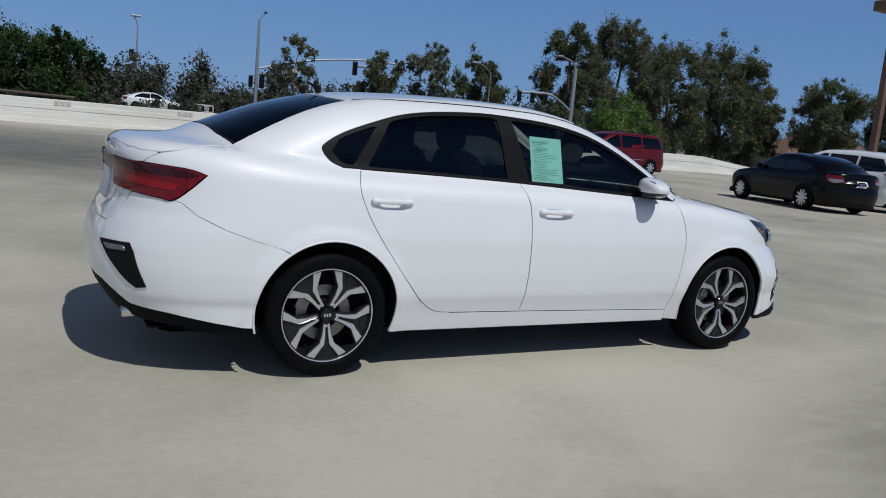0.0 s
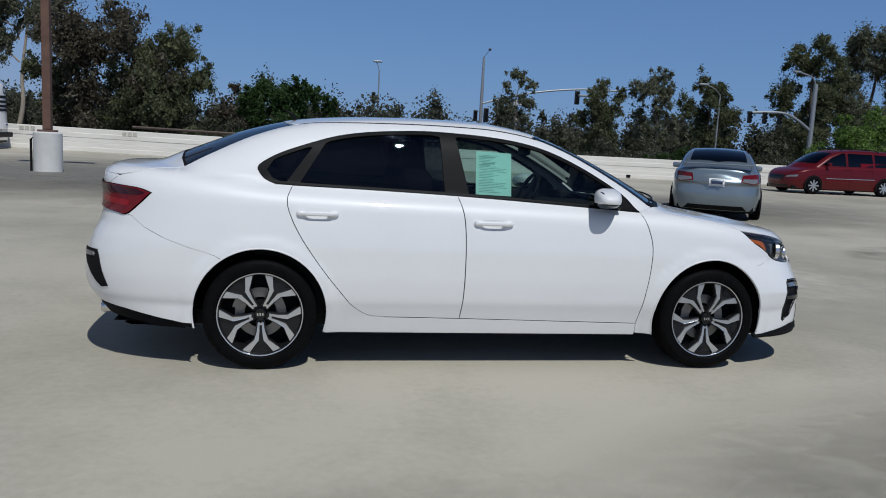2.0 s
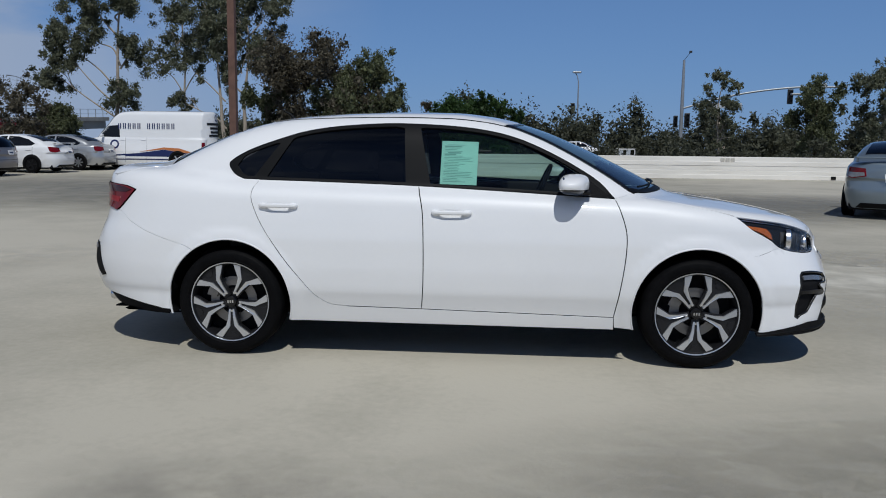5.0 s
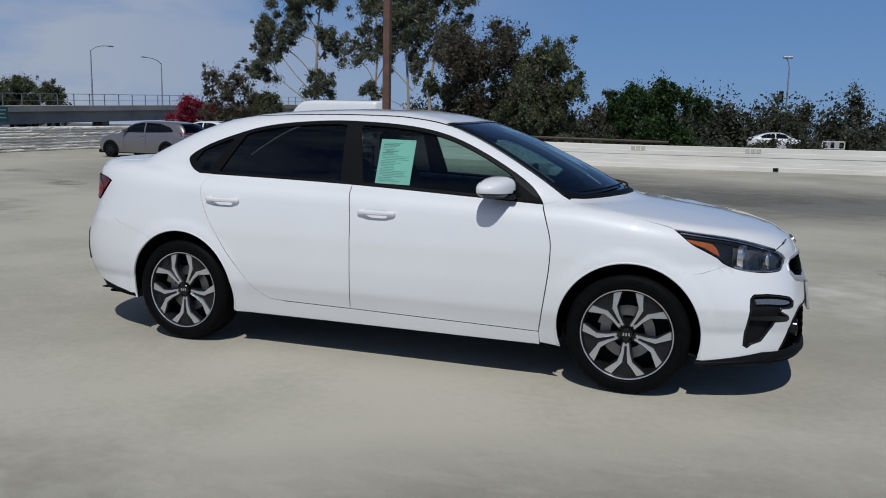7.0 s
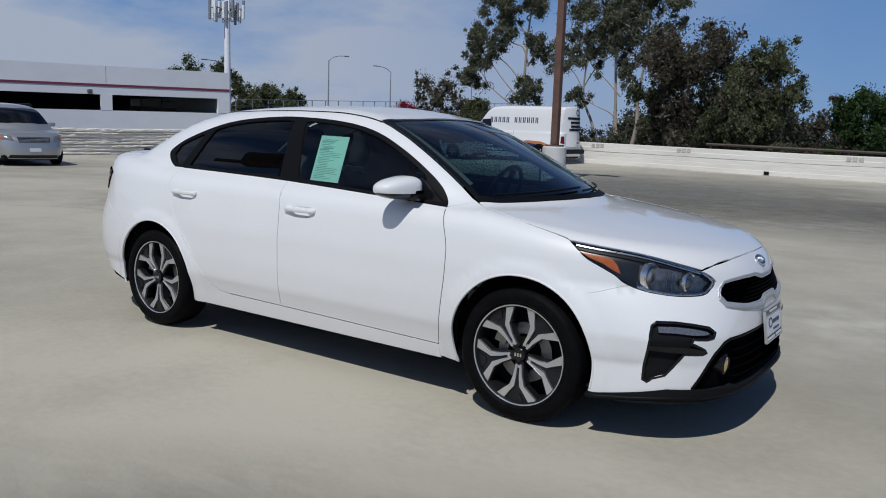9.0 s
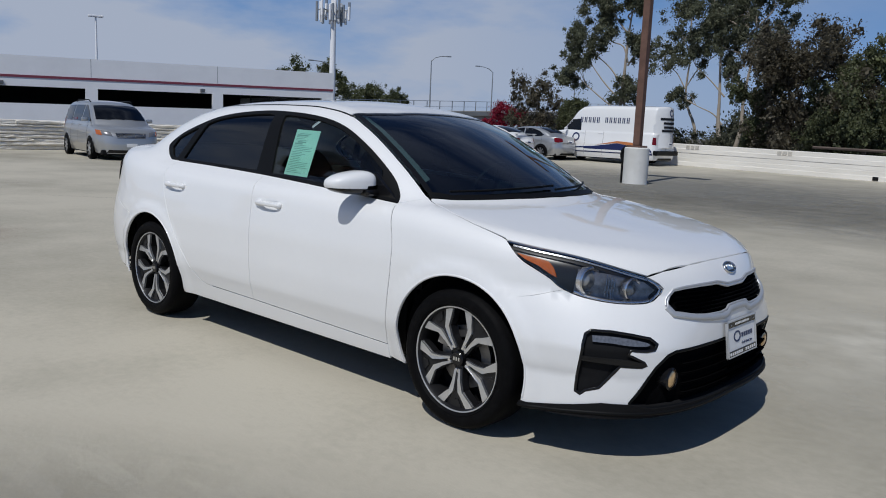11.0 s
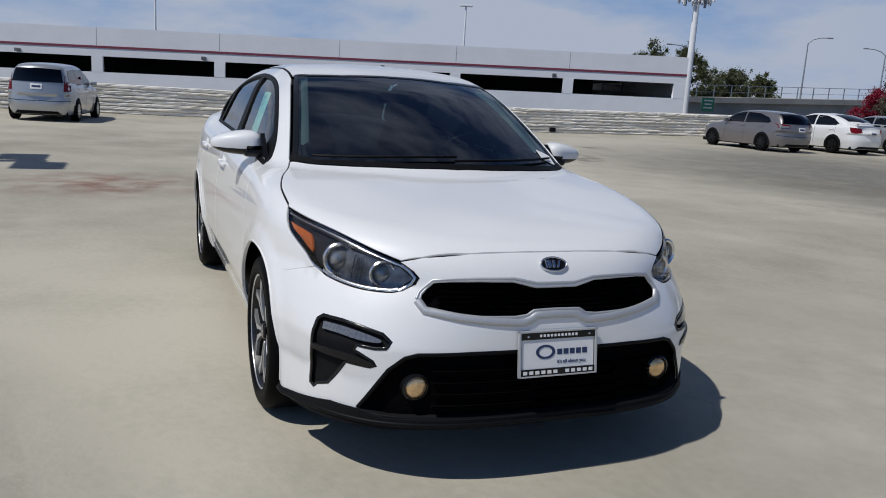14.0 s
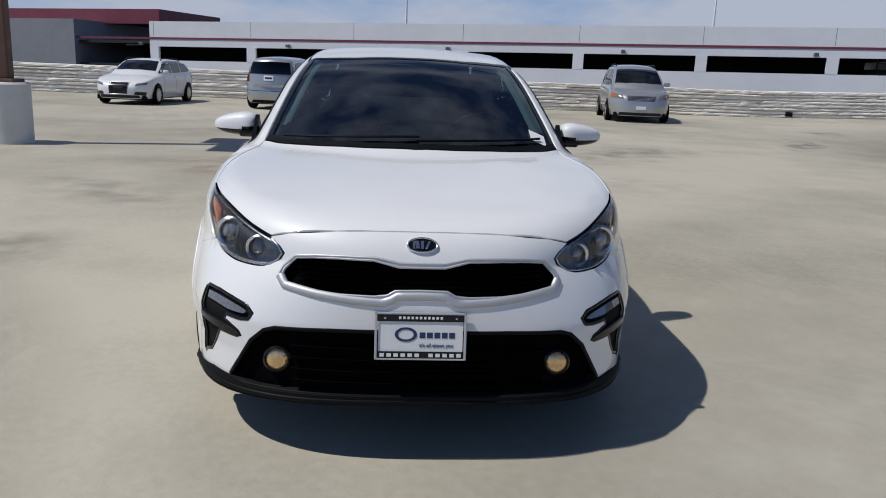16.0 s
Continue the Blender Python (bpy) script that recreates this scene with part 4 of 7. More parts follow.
    stain(x, y, rs.uniform(0.9, 2.6), rs.uniform(0.5, 1.2), rs.uniform(-50, 70), (0.17, 0.165, 0.15) if dark else (0.58, 0.55, 0.48), rs.uniform(0.30, 0.5), k, "soft grey scuff on the deck" if dark else "pale worn patch on the deck")
CRACK = material("dark hairline crack", (0.12, 0.115, 0.10), rough=0.9, spread=0.3, size=8)
for k, (x, y, a, ln) in enumerate(((1.2, -2.9, 28, 2.0), (2.2, -2.4, 62, 1.0), (-9.5, 1.5, 40, 3.5), (-13, 6, 75, 5))):
    rk = random.Random(k)
    px, py, d = x, y, radians(a)
    left, right = [], []
    for i in range(int(ln / 0.12)):
        w = 0.0035 * (1 + rk.random())
        left.append((px - math.sin(d) * w, py + math.cos(d) * w, ground_z(px, py) + 0.004))
        right.append((px + math.sin(d) * w, py - math.cos(d) * w, ground_z(px, py) + 0.004))
        d += rk.uniform(-0.28, 0.28)
        px, py = px + 0.12 * math.cos(d), py + 0.12 * math.sin(d)
    m = len(left)
    tagged(link("deck_crack", left + right, [(i, m + i, m + i + 1, i + 1) for i in range(m - 1)], CRACK), "thin dark hairline crack in the deck", "floor crack", "deck cracks", "structure")


# ---- houses and signs beyond the road ----
STUCCO = concrete("tan house stucco", (0.42, 0.36, 0.29), (0.34, 0.29, 0.23), 0.3)
TILES = material("brown roof tile", (0.17, 0.095, 0.065), rough=0.85, spread=0.35, size=1.5, bump=0.6, bump_size=5)
PANE = material("dark house window", (0.02, 0.024, 0.03), rough=0.1, spread=0.1)


def house(x, y, w, d, h, rise, turn):
    ob = thing("house", pose(x, y, -0.45, 0, 0, turn), "tan stucco house with a brown tiled hip roof", "house", "houses beyond the road")
    bm = bmesh.new()
    box(bm, -w / 2, w / 2, -d / 2, d / 2, 0, h, 0.02)
    part("wall", bm, STUCCO, ob)
    e = 0.5
    a, b = w / 2 + e, d / 2 + e
    v = [(-a, -b, h), (a, -b, h), (a, b, h), (-a, b, h), (-a + b * 0.9, 0, h + rise), (a - b * 0.9, 0, h + rise), (-a, -b, h - 0.15), (a, -b, h - 0.15), (a, b, h - 0.15), (-a, b, h - 0.15)]
    f = [(0, 1, 5, 4), (1, 2, 5), (2, 3, 4, 5), (3, 0, 4), (0, 6, 7, 1), (1, 7, 8, 2), (2, 8, 9, 3), (3, 9, 6, 0), (9, 8, 7, 6)]
    link("roof", v, f, TILES, ob)
    for k in range(4):
        xx = -w / 2 + w * (k + 0.5) / 4
        bm = bmesh.new()
        box(bm, xx - 0.7, xx + 0.7, -d / 2 - 0.06, -d / 2 + 0.05, h - 1.7, h - 0.6, 0.02)
        part("window", bm, PANE, ob)
    return ob


house(100, 76, 12.9, 8.4, 2.3, 2.6, -8)
house(115.5, 79, 12.2, 8.4, 2.3, 2.4, 5)
house(72.8, 80.3, 12.2, 8.4, 2.6, 2.7, 4)
GREEN_SIGN = material("green road sign", (0.02, 0.13, 0.075), rough=0.5, spread=0.1)
sign = thing("road_sign", pose(-84.0, 72.4, 0.5) @ Matrix.Scale(0.8, 4), "green overhead road sign on a steel post beside the overpass", "road sign")
bm = bmesh.new()
tube(bm, [(0, 0, -2.5), (0, 0, 3.2)], 0.12, 8)
part("post", bm, GALV, sign)
bm = bmesh.new()
box(bm, 0.1, 0.2, -1.3, 1.3, 1.0, 3.3, 0.03)
face = part("sign_face", bm, GREEN_SIGN, sign)
for z, w in ((2.8, 0.9), (2.2, 0.7), (1.6, 0.9)):
    bm = bmesh.new()
    box(bm, 0.2, 0.215, -w, w, z - 0.1, z + 0.1)
    part("pale_bar", bm, PLATE, face)

board = thing("road_barrier", pose(10.0, 61.4, 0.35) @ Matrix.Scale(0.8, 4), "white framed road barrier board with dark bars", "road barrier")
bm = bmesh.new()
for x0, x1, z0, z1 in ((-1.0, 1.0, 1.0, 1.12), (-1.0, 1.0, 0.35, 0.45), (-1.0, -0.9, 0.0, 1.1), (0.9, 1.0, 0.0, 1.1)):
    box(bm, x0, x1, -0.04, 0.04, z0, z1, 0.01)
part("frame", bm, BASE_WHITE, board)
for x in (-0.45, 0.3):
    bm = bmesh.new()
    box(bm, x - 0.22, x + 0.22, -0.03, 0.03, 0.45, 1.0, 0.01)
    part("panel", bm, PLATE, board)

# ---- the white sedan ----
HERO = Shell(
    hood=[(-2.5, 1.07), (-2.27, 1.105), (-2.12, 1.117), (-1.9, 1.122), (-1.6, 1.10), (-1.3, 1.07), (-1.0, 1.055), (0, 1.03), (0.9, 1.0), (1.05, 0.995), (1.23, 0.975), (1.55, 0.93), (1.82, 0.888), (1.95, 0.862), (2.05, 0.835), (2.13, 0.806), (2.2, 0.762), (2.3, 0.66)],
    cabin=[(-2.6, -1.0), (-2.12, 0.78), (-1.95, 1.045), (-1.83, 1.125), (-1.64, 1.215), (-1.4, 1.314), (-1.18, 1.376), (-0.96, 1.408), (-0.62, 1.43), (-0.35, 1.437), (-0.08, 1.434), (0.13, 1.412), (0.33, 1.366), (0.47, 1.318), (0.61, 1.257), (0.755, 1.188), (0.9, 1.115), (1.02, 1.05), (1.2, 0.94), (1.6, 0.6), (1.9, -1.0)],
    section=[(0.0, 0.72), (0.18, 0.812), (0.24, 0.832), (0.30, 0.848), (0.355, 0.865), (0.40, 0.879), (0.44, 0.885), (0.55, 0.893), (0.68, 0.892), (0.78, 0.882), (0.88, 0.866), (0.95, 0.852), (1.02, 0.83), (1.15, 0.79), (1.5, 0.7)],
    nose=[(0.0, 2.18), (0.2, 2.235), (0.3, 2.245), (0.4, 2.24), (0.5, 2.235), (0.6, 2.225), (0.7, 2.207), (0.78, 2.195), (0.85, 2.175), (1.2, 1.9)],
    tail=[(0.0, -2.20), (0.22, -2.27), (0.3, -2.33), (0.4, -2.385), (0.5, -2.395), (0.6, -2.385), (0.7, -2.35), (0.8, -2.305), (0.9, -2.29), (1.0, -2.295), (1.1, -2.31), (1.3, -2.2)],
    glass_y=[(0.7, 0.84), (0.95, 0.785), (1.02, 0.762), (1.12, 0.725), (1.27, 0.665), (1.37, 0.615), (1.5, 0.54)],
    plan=(1.22, 3.25, -1.25, 3.4), skirt=0.87)

car = thing("sedan", Matrix.Identity(4), "white four-door sedan with dark tinted windows parked on the deck", "car")
ARCH, ARCH_Z, ARCH_X = 0.363, 0.325, 1.35
A_GAP = curve([(0.878, 0.957), (0.909, 0.88), (0.94, 0.768), (0.94, 0.637), (0.92, 0.472), (0.889, 0.279)])
B_GAP = curve([(-0.245, 1.012), (-0.214, 0.875), (-0.204, 0.681), (-0.204, 0.453), (-0.215, 0.300)])
C_GAP = curve([(-1.192, 1.036), (-1.218, 0.966), (-1.203, 0.886), (-1.14, 0.759), (-1.029, 0.599), (-0.901, 0.438), (-0.836, 0.367), (-0.755, 0.318), (-0.66, 0.306)])
BELT = curve([(-1.192, 1.036), (-0.72, 1.026), (-0.245, 1.012), (0.3, 0.987), (0.878, 0.957)])
WIN_TOP = curve([(-1.284, 1.038), (-1.345, 1.065), (-1.385, 1.118), (-1.36, 1.155), (-1.26, 1.212), (-1.095, 1.274), (-0.931, 1.323), (-0.734, 1.354), (-0.471, 1.372), (-0.274, 1.371), (-0.043, 1.359), (0.156, 1.334), (0.323, 1.292), (0.491, 1.223), (0.66, 1.134), (0.797, 1.045), (0.878, 0.957)])


rail = curve([(0.99, 0.700), (0.80, 0.662), (0.60, 0.624), (0.40, 0.587), (0.24, 0.558), (-0.1, 0.545), (-0.5, 0.538), (-0.9, 0.525), (-1.2, 0.488), (-1.5, 0.535), (-1.79, 0.60)])
rail_side = HERO.turn("top", rail, "side")
trunk_gap = curve([(-1.79, 0.60), (-1.9, 0.640), (-1.97, 0.672), (-2.043, 0.672), (-2.09, 0.656), (-2.124, 0.637)])
TRUNK_CURL = [(0.538, 1.036), (0.514, 1.019), (0.491, 0.9985)]
trunk_side = HERO.turn("top", trunk_gap, "side")
HL_TIP = HERO.turn("nose", [(0.975, 0.866)], "top")[0]
hood_gap = curve([HL_TIP, (1.43, 0.806), (1.33, 0.798), (1.20, 0.768), (1.09, 0.728), (0.99, 0.700)])
hood_side = HERO.turn("top", hood_gap, "side")
HL_TOP = curve([(0.975, 0.866), (0.891, 0.855), (0.736, 0.833), (0.640, 0.812), (0.532, 0.779), (0.459, 0.756)])
HL_FRONT = dense([(0.459, 0.756), (0.419, 0.730), (0.401, 0.709), (0.411, 0.687), (0.447, 0.663)], 0.01, False)
HL_LOW = curve([(0.447, 0.663), (0.487, 0.653), (0.568, 0.652), (0.64, 0.660), (0.708, 0.675), (0.767, 0.702), (0.80, 0.731), (0.853, 0.763), (0.914, 0.800), (0.975, 0.866)])
HEADLIGHT = HL_TOP[:-1] + HL_FRONT[:-1] + HL_LOW[:-1]
front_split = [(0.97, 0.625), (0.87, 0.656), (0.752, 0.692)]
TL_TOP = curve([(0.750, 0.966), (0.69, 0.986), (0.608, 0.994), (0.48, 0.999), (0.34, 1.003), (0.22, 1.004)])
TL_LOW = curve([(0.22, 0.925), (0.245, 0.868), (0.34, 0.858), (0.466, 0.853), (0.58, 0.845), (0.643, 0.841), (0.70, 0.898), (0.750, 0.966)])
TAILLIGHT = TL_TOP[:-1] + TL_LOW[:-1]
rear_split_side = [(-1.557, 0.624), (-1.60, 0.646), (-1.736, 0.684), (-1.861, 0.727), (-1.979, 0.782), (-2.045, 0.834)]
rear_split = HERO.turn("side", rear_split_side, "stern")
REC = 0.0030
FINE = 0.0008



def scoop(xc, zc):
    """The hollow behind a door handle."""
    return lambda p: -0.030 * np.exp(-((p[:, 0] - xc) / 0.066) ** 6 - ((p[:, 2] - zc) / 0.036) ** 6)


for side in (False, True):
    kw = dict(mirror=side)
    bottom = [(0.889, 0.279), (-0.215, 0.300)]
    front_door = HERO.panel("front_door", "side", inset(dense([p for p in BELT if p[0] >= -0.246], 0.05, False) + A_GAP[1:] + dense(bottom, 0.05, False)[1:] + B_GAP[::-1][1:-1], REC), WHITE, car, step=0.015, shape=scoop(-0.045, 0.866), **kw)
    rear_door = HERO.panel("rear_door", "side", inset([p for p in BELT if p[0] <= -0.244] + B_GAP[1:] + dense([(-0.215, 0.300), (-0.66, 0.306)], 0.05, False)[1:] + C_GAP[::-1][1:-1], REC), WHITE, car, step=0.015, shape=scoop(-1.05, 0.890), **kw)
    arch_f = arc(ARCH_X, ARCH_Z, ARCH, 199, 56, 36)
    fender = A_GAP + [(0.889, 0.279), (0.895, 0.215), (0.985, 0.21)] + arch_f
    split = HERO.turn("nose", front_split[1:], "side")
    lamp = HERO.turn("nose", [p for p in HL_LOW if p[0] > 0.757], "side")
    fender += split + lamp + hood_side[1:]
    f_in = inset(fender, FINE)
    n_a = len(A_GAP)
    f_in = inset(fender, REC)[:n_a + 3] + f_in[n_a + 3:len(fender) - len(hood_side) + 1] + fender[len(fender) - len(hood_side) + 1:]
    HERO.panel("front_fender", "side", f_in, WHITE, car, **kw)
    quarter = C_GAP[::-1] + WIN_TOP + rail_side + trunk_side[1:]
    quarter += HERO.turn("stern", TRUNK_CURL + [p for p in TL_TOP if p[0] > 0.496][::-1] + [p for p in TL_LOW if p[0] > 0.6425][::-1], "side")
    quarter += rear_split_side[::-1] + arc(-ARCH_X, ARCH_Z, ARCH, 124, -18, 36) + dense([(-0.985, 0.208), (0.893, 0.204), (0.889, 0.277), (-0.215, 0.298), (-0.655, 0.3035)], 0.05, False)
    HERO.panel("quarter_panel", "side", inset(quarter, 0.0014), WHITE, car, **kw)
    off = 0.020
    glass_top = inset(WIN_TOP + BELT[::-1][1:-1], off)[:len(WIN_TOP)]
    bel = inset(WIN_TOP + BELT[::-1][1:-1], 0.014)[len(WIN_TOP):]
    q_glass = [(-1.335, 1.115), (-1.30, 1.07), (-1.262, 1.053)] + [(-1.225, 1.052)] + [(-1.085, 1.248)] + [p for p in glass_top if -1.30 < p[0] < -1.10 and p[1] > 1.1][::-1]
    r_glass = [(-1.15, 1.050)] + [p for p in bel[::-1] if -1.1 < p[0] < -0.34] + [(-0.322, 1.032), (-0.345, 1.345)] + [p for p in glass_top if -1.0 < p[0] < -0.39 and p[1] > 1.2][::-1] + [(-1.012, 1.275)]
    f_glass = [(-0.178, 1.024)] + [p for p in bel[::-1] if -0.1 < p[0] < 0.68] + [(0.69, 0.985), (0.705, 1.075)] + [p for p in glass_top if -0.22 < p[0] < 0.69 and p[1] > 1.05][::-1] + [(-0.250, 1.345)]
    HERO.panel("window_surround", "side", WIN_TOP + BELT[::-1][1:-1], TRIM, car, lift=0.003, holes=(q_glass, r_glass, f_glass), hole_depth=0.012, step=0.03, label="satin black window surround and centre pillar", **kw)
    for nm, o, mt in (("quarter_window", q_glass, GLASS_TINT), ("rear_door_window", r_glass, GLASS_TINT), ("front_door_window", f_glass, GLASS_FRONT)):
        w = HERO.panel(nm, "side", inset(o, -0.004), mt, car, lift=-0.006, thick=0.002, step=0.05, **kw)
        w.visible_shadow = False
    lampo = HERO.panel("headlight", "nose", inset(HEADLIGHT, 0.003), LAMP_BODY, car, lift=-0.03, step=0.03, label="dark headlight with projector and amber reflector", **kw)
    HERO.panel("lens", "nose", inset(HEADLIGHT, 0.004), LENS, lampo, lift=0.0, step=0.03, **kw)
    tl = HERO.panel("taillight", "stern", inset(TAILLIGHT, 0.003), RED_LENS, car, lift=0.008, step=0.03, thick=0.02, label="dark red wraparound tail lamp", **kw)
    HERO.panel("upper_lens", "stern", curve([(0.725, 0.962), (0.66, 0.981), (0.55, 0.988), (0.40, 0.993), (0.26, 0.996), (0.26, 0.965), (0.45, 0.955), (0.60, 0.950), (0.69, 0.948)], 3), RED_DEEP, tl, lift=0.0105, step=0.03, thick=0.003, **kw)
    HERO.panel("light_band", "stern", [(0.655, 0.916), (0.56, 0.924), (0.40, 0.934), (0.38, 0.905), (0.54, 0.892), (0.645, 0.884)], RED_BRIGHT, tl, lift=0.0105, step=0.03, thick=0.003, **kw)

# hood, roof, glass, trunk
hl_top_v = HERO.turn("nose", HL_TOP, "top")
half = [(2.131, 0.0), (2.127, 0.15), (2.115, 0.29), (2.080, 0.45)] + hl_top_v[::-1] + [(x, y - 0.0045) for x, y in hood_gap[1:-1]] + curve([(0.99, 0.700), (1.082, 0.6), (1.182, 0.4), (1.243, 0.2), (1.265, 0.0)])[1:]
full = half[:-1] + [(half[-1][0], 0.0)] + [(x, -y) for x, y in half[::-1][1:-1]]


def hood_crease(p):
    """Two soft ridges that run forward over the hood."""
    y = np.abs(p[:, 1]) - (0.30 + 0.20 * np.clip((p[:, 0] - 1.0), 0, 1.1))
    return 0.010 * np.exp(-(y / 0.075) ** 2) * np.clip((2.05 - p[:, 0]) / 0.4, 0, 1) * np.clip((p[:, 0] - 1.15) / 0.4, 0, 1)


hood = HERO.panel("hood", "top", inset(full, 0.0024), WHITE, car, shape=hood_crease)
roof_h = [(0.345, 0.0), (0.33, 0.3), (0.285, 0.47), (0.24, 0.553)] + [(x, y - 0.004) for x, y in rail if -1.17 < x < 0.22] + [(-1.195, 0.478), (-1.245, 0.3), (-1.265, 0.0)]
HERO.panel("roof", "top", inset(dense(roof_h + [(x, -y) for x, y in roof_h[::-1][1:-1]], 0.05), REC), WHITE, car)
screen_h = [(1.258, 0.0), (1.236, 0.2), (1.174, 0.4), (1.072, 0.6), (0.985, 0.684)] + [(x, y - 0.014) for x, y in rail if 0.27 < x < 0.96] + [(0.252, 0.540), (0.292, 0.465), (0.337, 0.3), (0.352, 0.0)]
screen_o = dense(screen_h + [(x, -y) for x, y in screen_h[::-1][1:-1]], 0.05)
screen = HERO.panel("windscreen", "top", screen_o, GLASS_SCREEN, car, lift=-0.004, thick=0.003, step=0.05, label="raked windscreen with a black border")
screen.visible_shadow = False
HERO.panel("border", "top", screen_o, BLACK, screen, lift=-0.001, thick=0.003, holes=(inset(screen_o, 0.024),), hole_depth=0.002)
back_h = [(-1.272, 0.0), (-1.252, 0.3), (-1.205, 0.470)] + [(x, y - 0.012) for x, y in rail if -1.75 < x < -1.24] + [(-1.78, 0.585), (-1.83, 0.4), (-1.86, 0.0)]
back_o = dense(back_h + [(x, -y) for x, y in back_h[::-1][1:-1]], 0.05)
HERO.panel("rear_window", "top", back_o, GLASS_BACK, car, lift=-0.004, thick=0.003, step=0.05).visible_shadow = False
lid = [(-1.865, 0.0), (-1.835, 0.4), (-1.795, 0.592)] + [(x, y - 0.004) for x, y in trunk_gap[1:]] + [(-2.165, 0.593), (-2.205, 0.535), (-2.245, 0.44), (-2.272, 0.3), (-2.283, 0.0)]
trunk = HERO.panel("trunk_lid", "top", inset(dense(lid + [(x, -y) for x, y in lid[::-1][1:-1]], 0.05), 0.0012), WHITE, car)
face = HERO.turn("top", [(x + 0.007, y) for x, y in lid[::-1][:5]], "stern") + [(0.552, 1.047)] + [(a - 0.002, z) for a, z in TRUNK_CURL] + [(0.435, 0.995), (0.43, 0.87), (0.39, 0.74), (0.31, 0.70), (0.0, 0.69)]
HERO.panel("trunk_face", "stern", inset(dense(face + [(-y, z) for y, z in face[::-1][1:-1]], 0.05), REC), WHITE, trunk, lift=-0.0015)

# bumpers with their openings
GRILLE = dense([(0.0, 0.692), (0.078, 0.692), (0.108, 0.699), (0.160, 0.711), (0.28, 0.711), (0.37, 0.707), (0.425, 0.700), (0.466, 0.660), (0.475, 0.636), (0.463, 0.619), (0.37, 0.605), (0.275, 0.596), (0.160, 0.594), (0.115, 0.599), (0.088, 0.615), (0.0, 0.617)], 0.03, False)
GRILLE = GRILLE + [(-y, z) for y, z in GRILLE[::-1][1:-1]]
LOWER = [(0.0, 0.476), (0.30, 0.476), (0.49, 0.470), (0.53, 0.457), (0.578, 0.412), (0.622, 0.335), (0.660, 0.268), (0.652, 0.250), (0.60, 0.245), (0.30, 0.244), (0.0, 0.243)]
LOWER = dense(LOWER + [(-y, z) for y, z in LOWER[::-1][1:-1]], 0.04)
grille_n, lower_n = HERO.turn("front", GRILLE, "nose"), HERO.turn("front", LOWER, "nose")
DUCT = [(0.671, 0.553), (0.607, 0.552), (0.549, 0.543), (0.486, 0.528), (0.462, 0.505), (0.474, 0.484), (0.502, 0.480), (0.553, 0.484), (0.560, 0.466), (0.507, 0.434), (0.499, 0.422), (0.514, 0.415), (0.583, 0.419), (0.615, 0.363), (0.640, 0.325), (0.680, 0.309), (0.694, 0.292), (0.709, 0.303), (0.705, 0.403), (0.698, 0.498), (0.689, 0.538)]
duct_r = [(-a, z) for a, z in DUCT[::-1]]
hood_front = HERO.turn("top", [(2.080, 0.45), (2.115, 0.29), (2.127, 0.15), (2.131, 0.0)], "nose")
front_arch = HERO.turn("side", arc(ARCH_X, ARCH_Z, ARCH, -17, 57, 20), "nose")
bump_h = front_arch + front_split[1:] + [p for p in HL_LOW if p[0] < 0.747][::-1] + HL_FRONT[::-1][1:] + hood_front
bumper_o = dense([(0.0, 0.232), (0.3, 0.232), (0.55, 0.228), (0.8, 0.215)] + bump_h + [(-a, z) for a, z in bump_h[::-1][1:]] + [(-0.8, 0.215), (-0.55, 0.228), (-0.3, 0.232)], 0.03)
bumper = HERO.panel("front_bumper", "nose", inset(bumper_o, FINE), WHITE, car, holes=(grille_n, lower_n, DUCT, duct_r), hole_depth=0.008, step=0.03)
rear_arch = HERO.turn("side", arc(-ARCH_X, ARCH_Z, ARCH, 190, 125, 16), "stern")
rear_h = rear_arch + rear_split[1:] + HERO.turn("stern", [p for p in TL_LOW if 0.44 < p[0] < 0.6435][::-1], "stern")
b_face = [(0.438, 0.853), (0.39, 0.74), (0.31, 0.70), (0.0, 0.69)]
rear_o = dense([(0.0, 0.452), (0.23, 0.449), (0.368, 0.430), (0.441, 0.394), (0.503, 0.342), (0.657, 0.320), (0.809, 0.283), (0.90, 0.264)] + rear_h + b_face, 0.03, False)
rear_o = rear_o + [(-a, z) for a, z in rear_o[::-1][1:-1]]
HERO.panel("rear_bumper", "stern", inset(rear_o, FINE), WHITE, car)

# trays below the nose and tail, added to keep sunlight from leaking through
tray = HERO.lay("nose", [(a, 0.236) for a in np.linspace(-0.86, 0.86, 25)])[0]
bm = bmesh.new()
prism(bm, [(1.60, -0.72)] + [(p[0] - 0.012, p[1] * 0.99) for p in tray] + [(1.60, 0.72)], 0.214, 0.222)
part("leak_tray", bm, DARK, car)
bm = bmesh.new()
box(bm, -2.16, -1.74, -0.66, 0.66, 0.228, 0.236, 0.002)
part("leak_tray", bm, DARK, car)

# rubber seals in the door and hood gaps
for side in (False, True):
    for nm, chart, line in (("door_seal", "side", A_GAP), ("door_seal", "side", B_GAP), ("door_seal", "side", C_GAP), ("sill_seal", "side", dense([(0.889, 0.278), (-0.215, 0.299), (-0.66, 0.305)], 0.04, False)), ("hood_seal", "top", hood_gap)):
        HERO.strip(nm, chart, line, 0.013, DARK, car, lift=-0.006, mirror=side, thick=0.009)


# dark inner body behind the gaps
def hollow(p):
    arch_cut = min(math.hypot(p[0] - ARCH_X, p[2] - ARCH_Z), math.hypot(p[0] + ARCH_X, p[2] - ARCH_Z)) < 0.40 and abs(p[1]) > 0.5
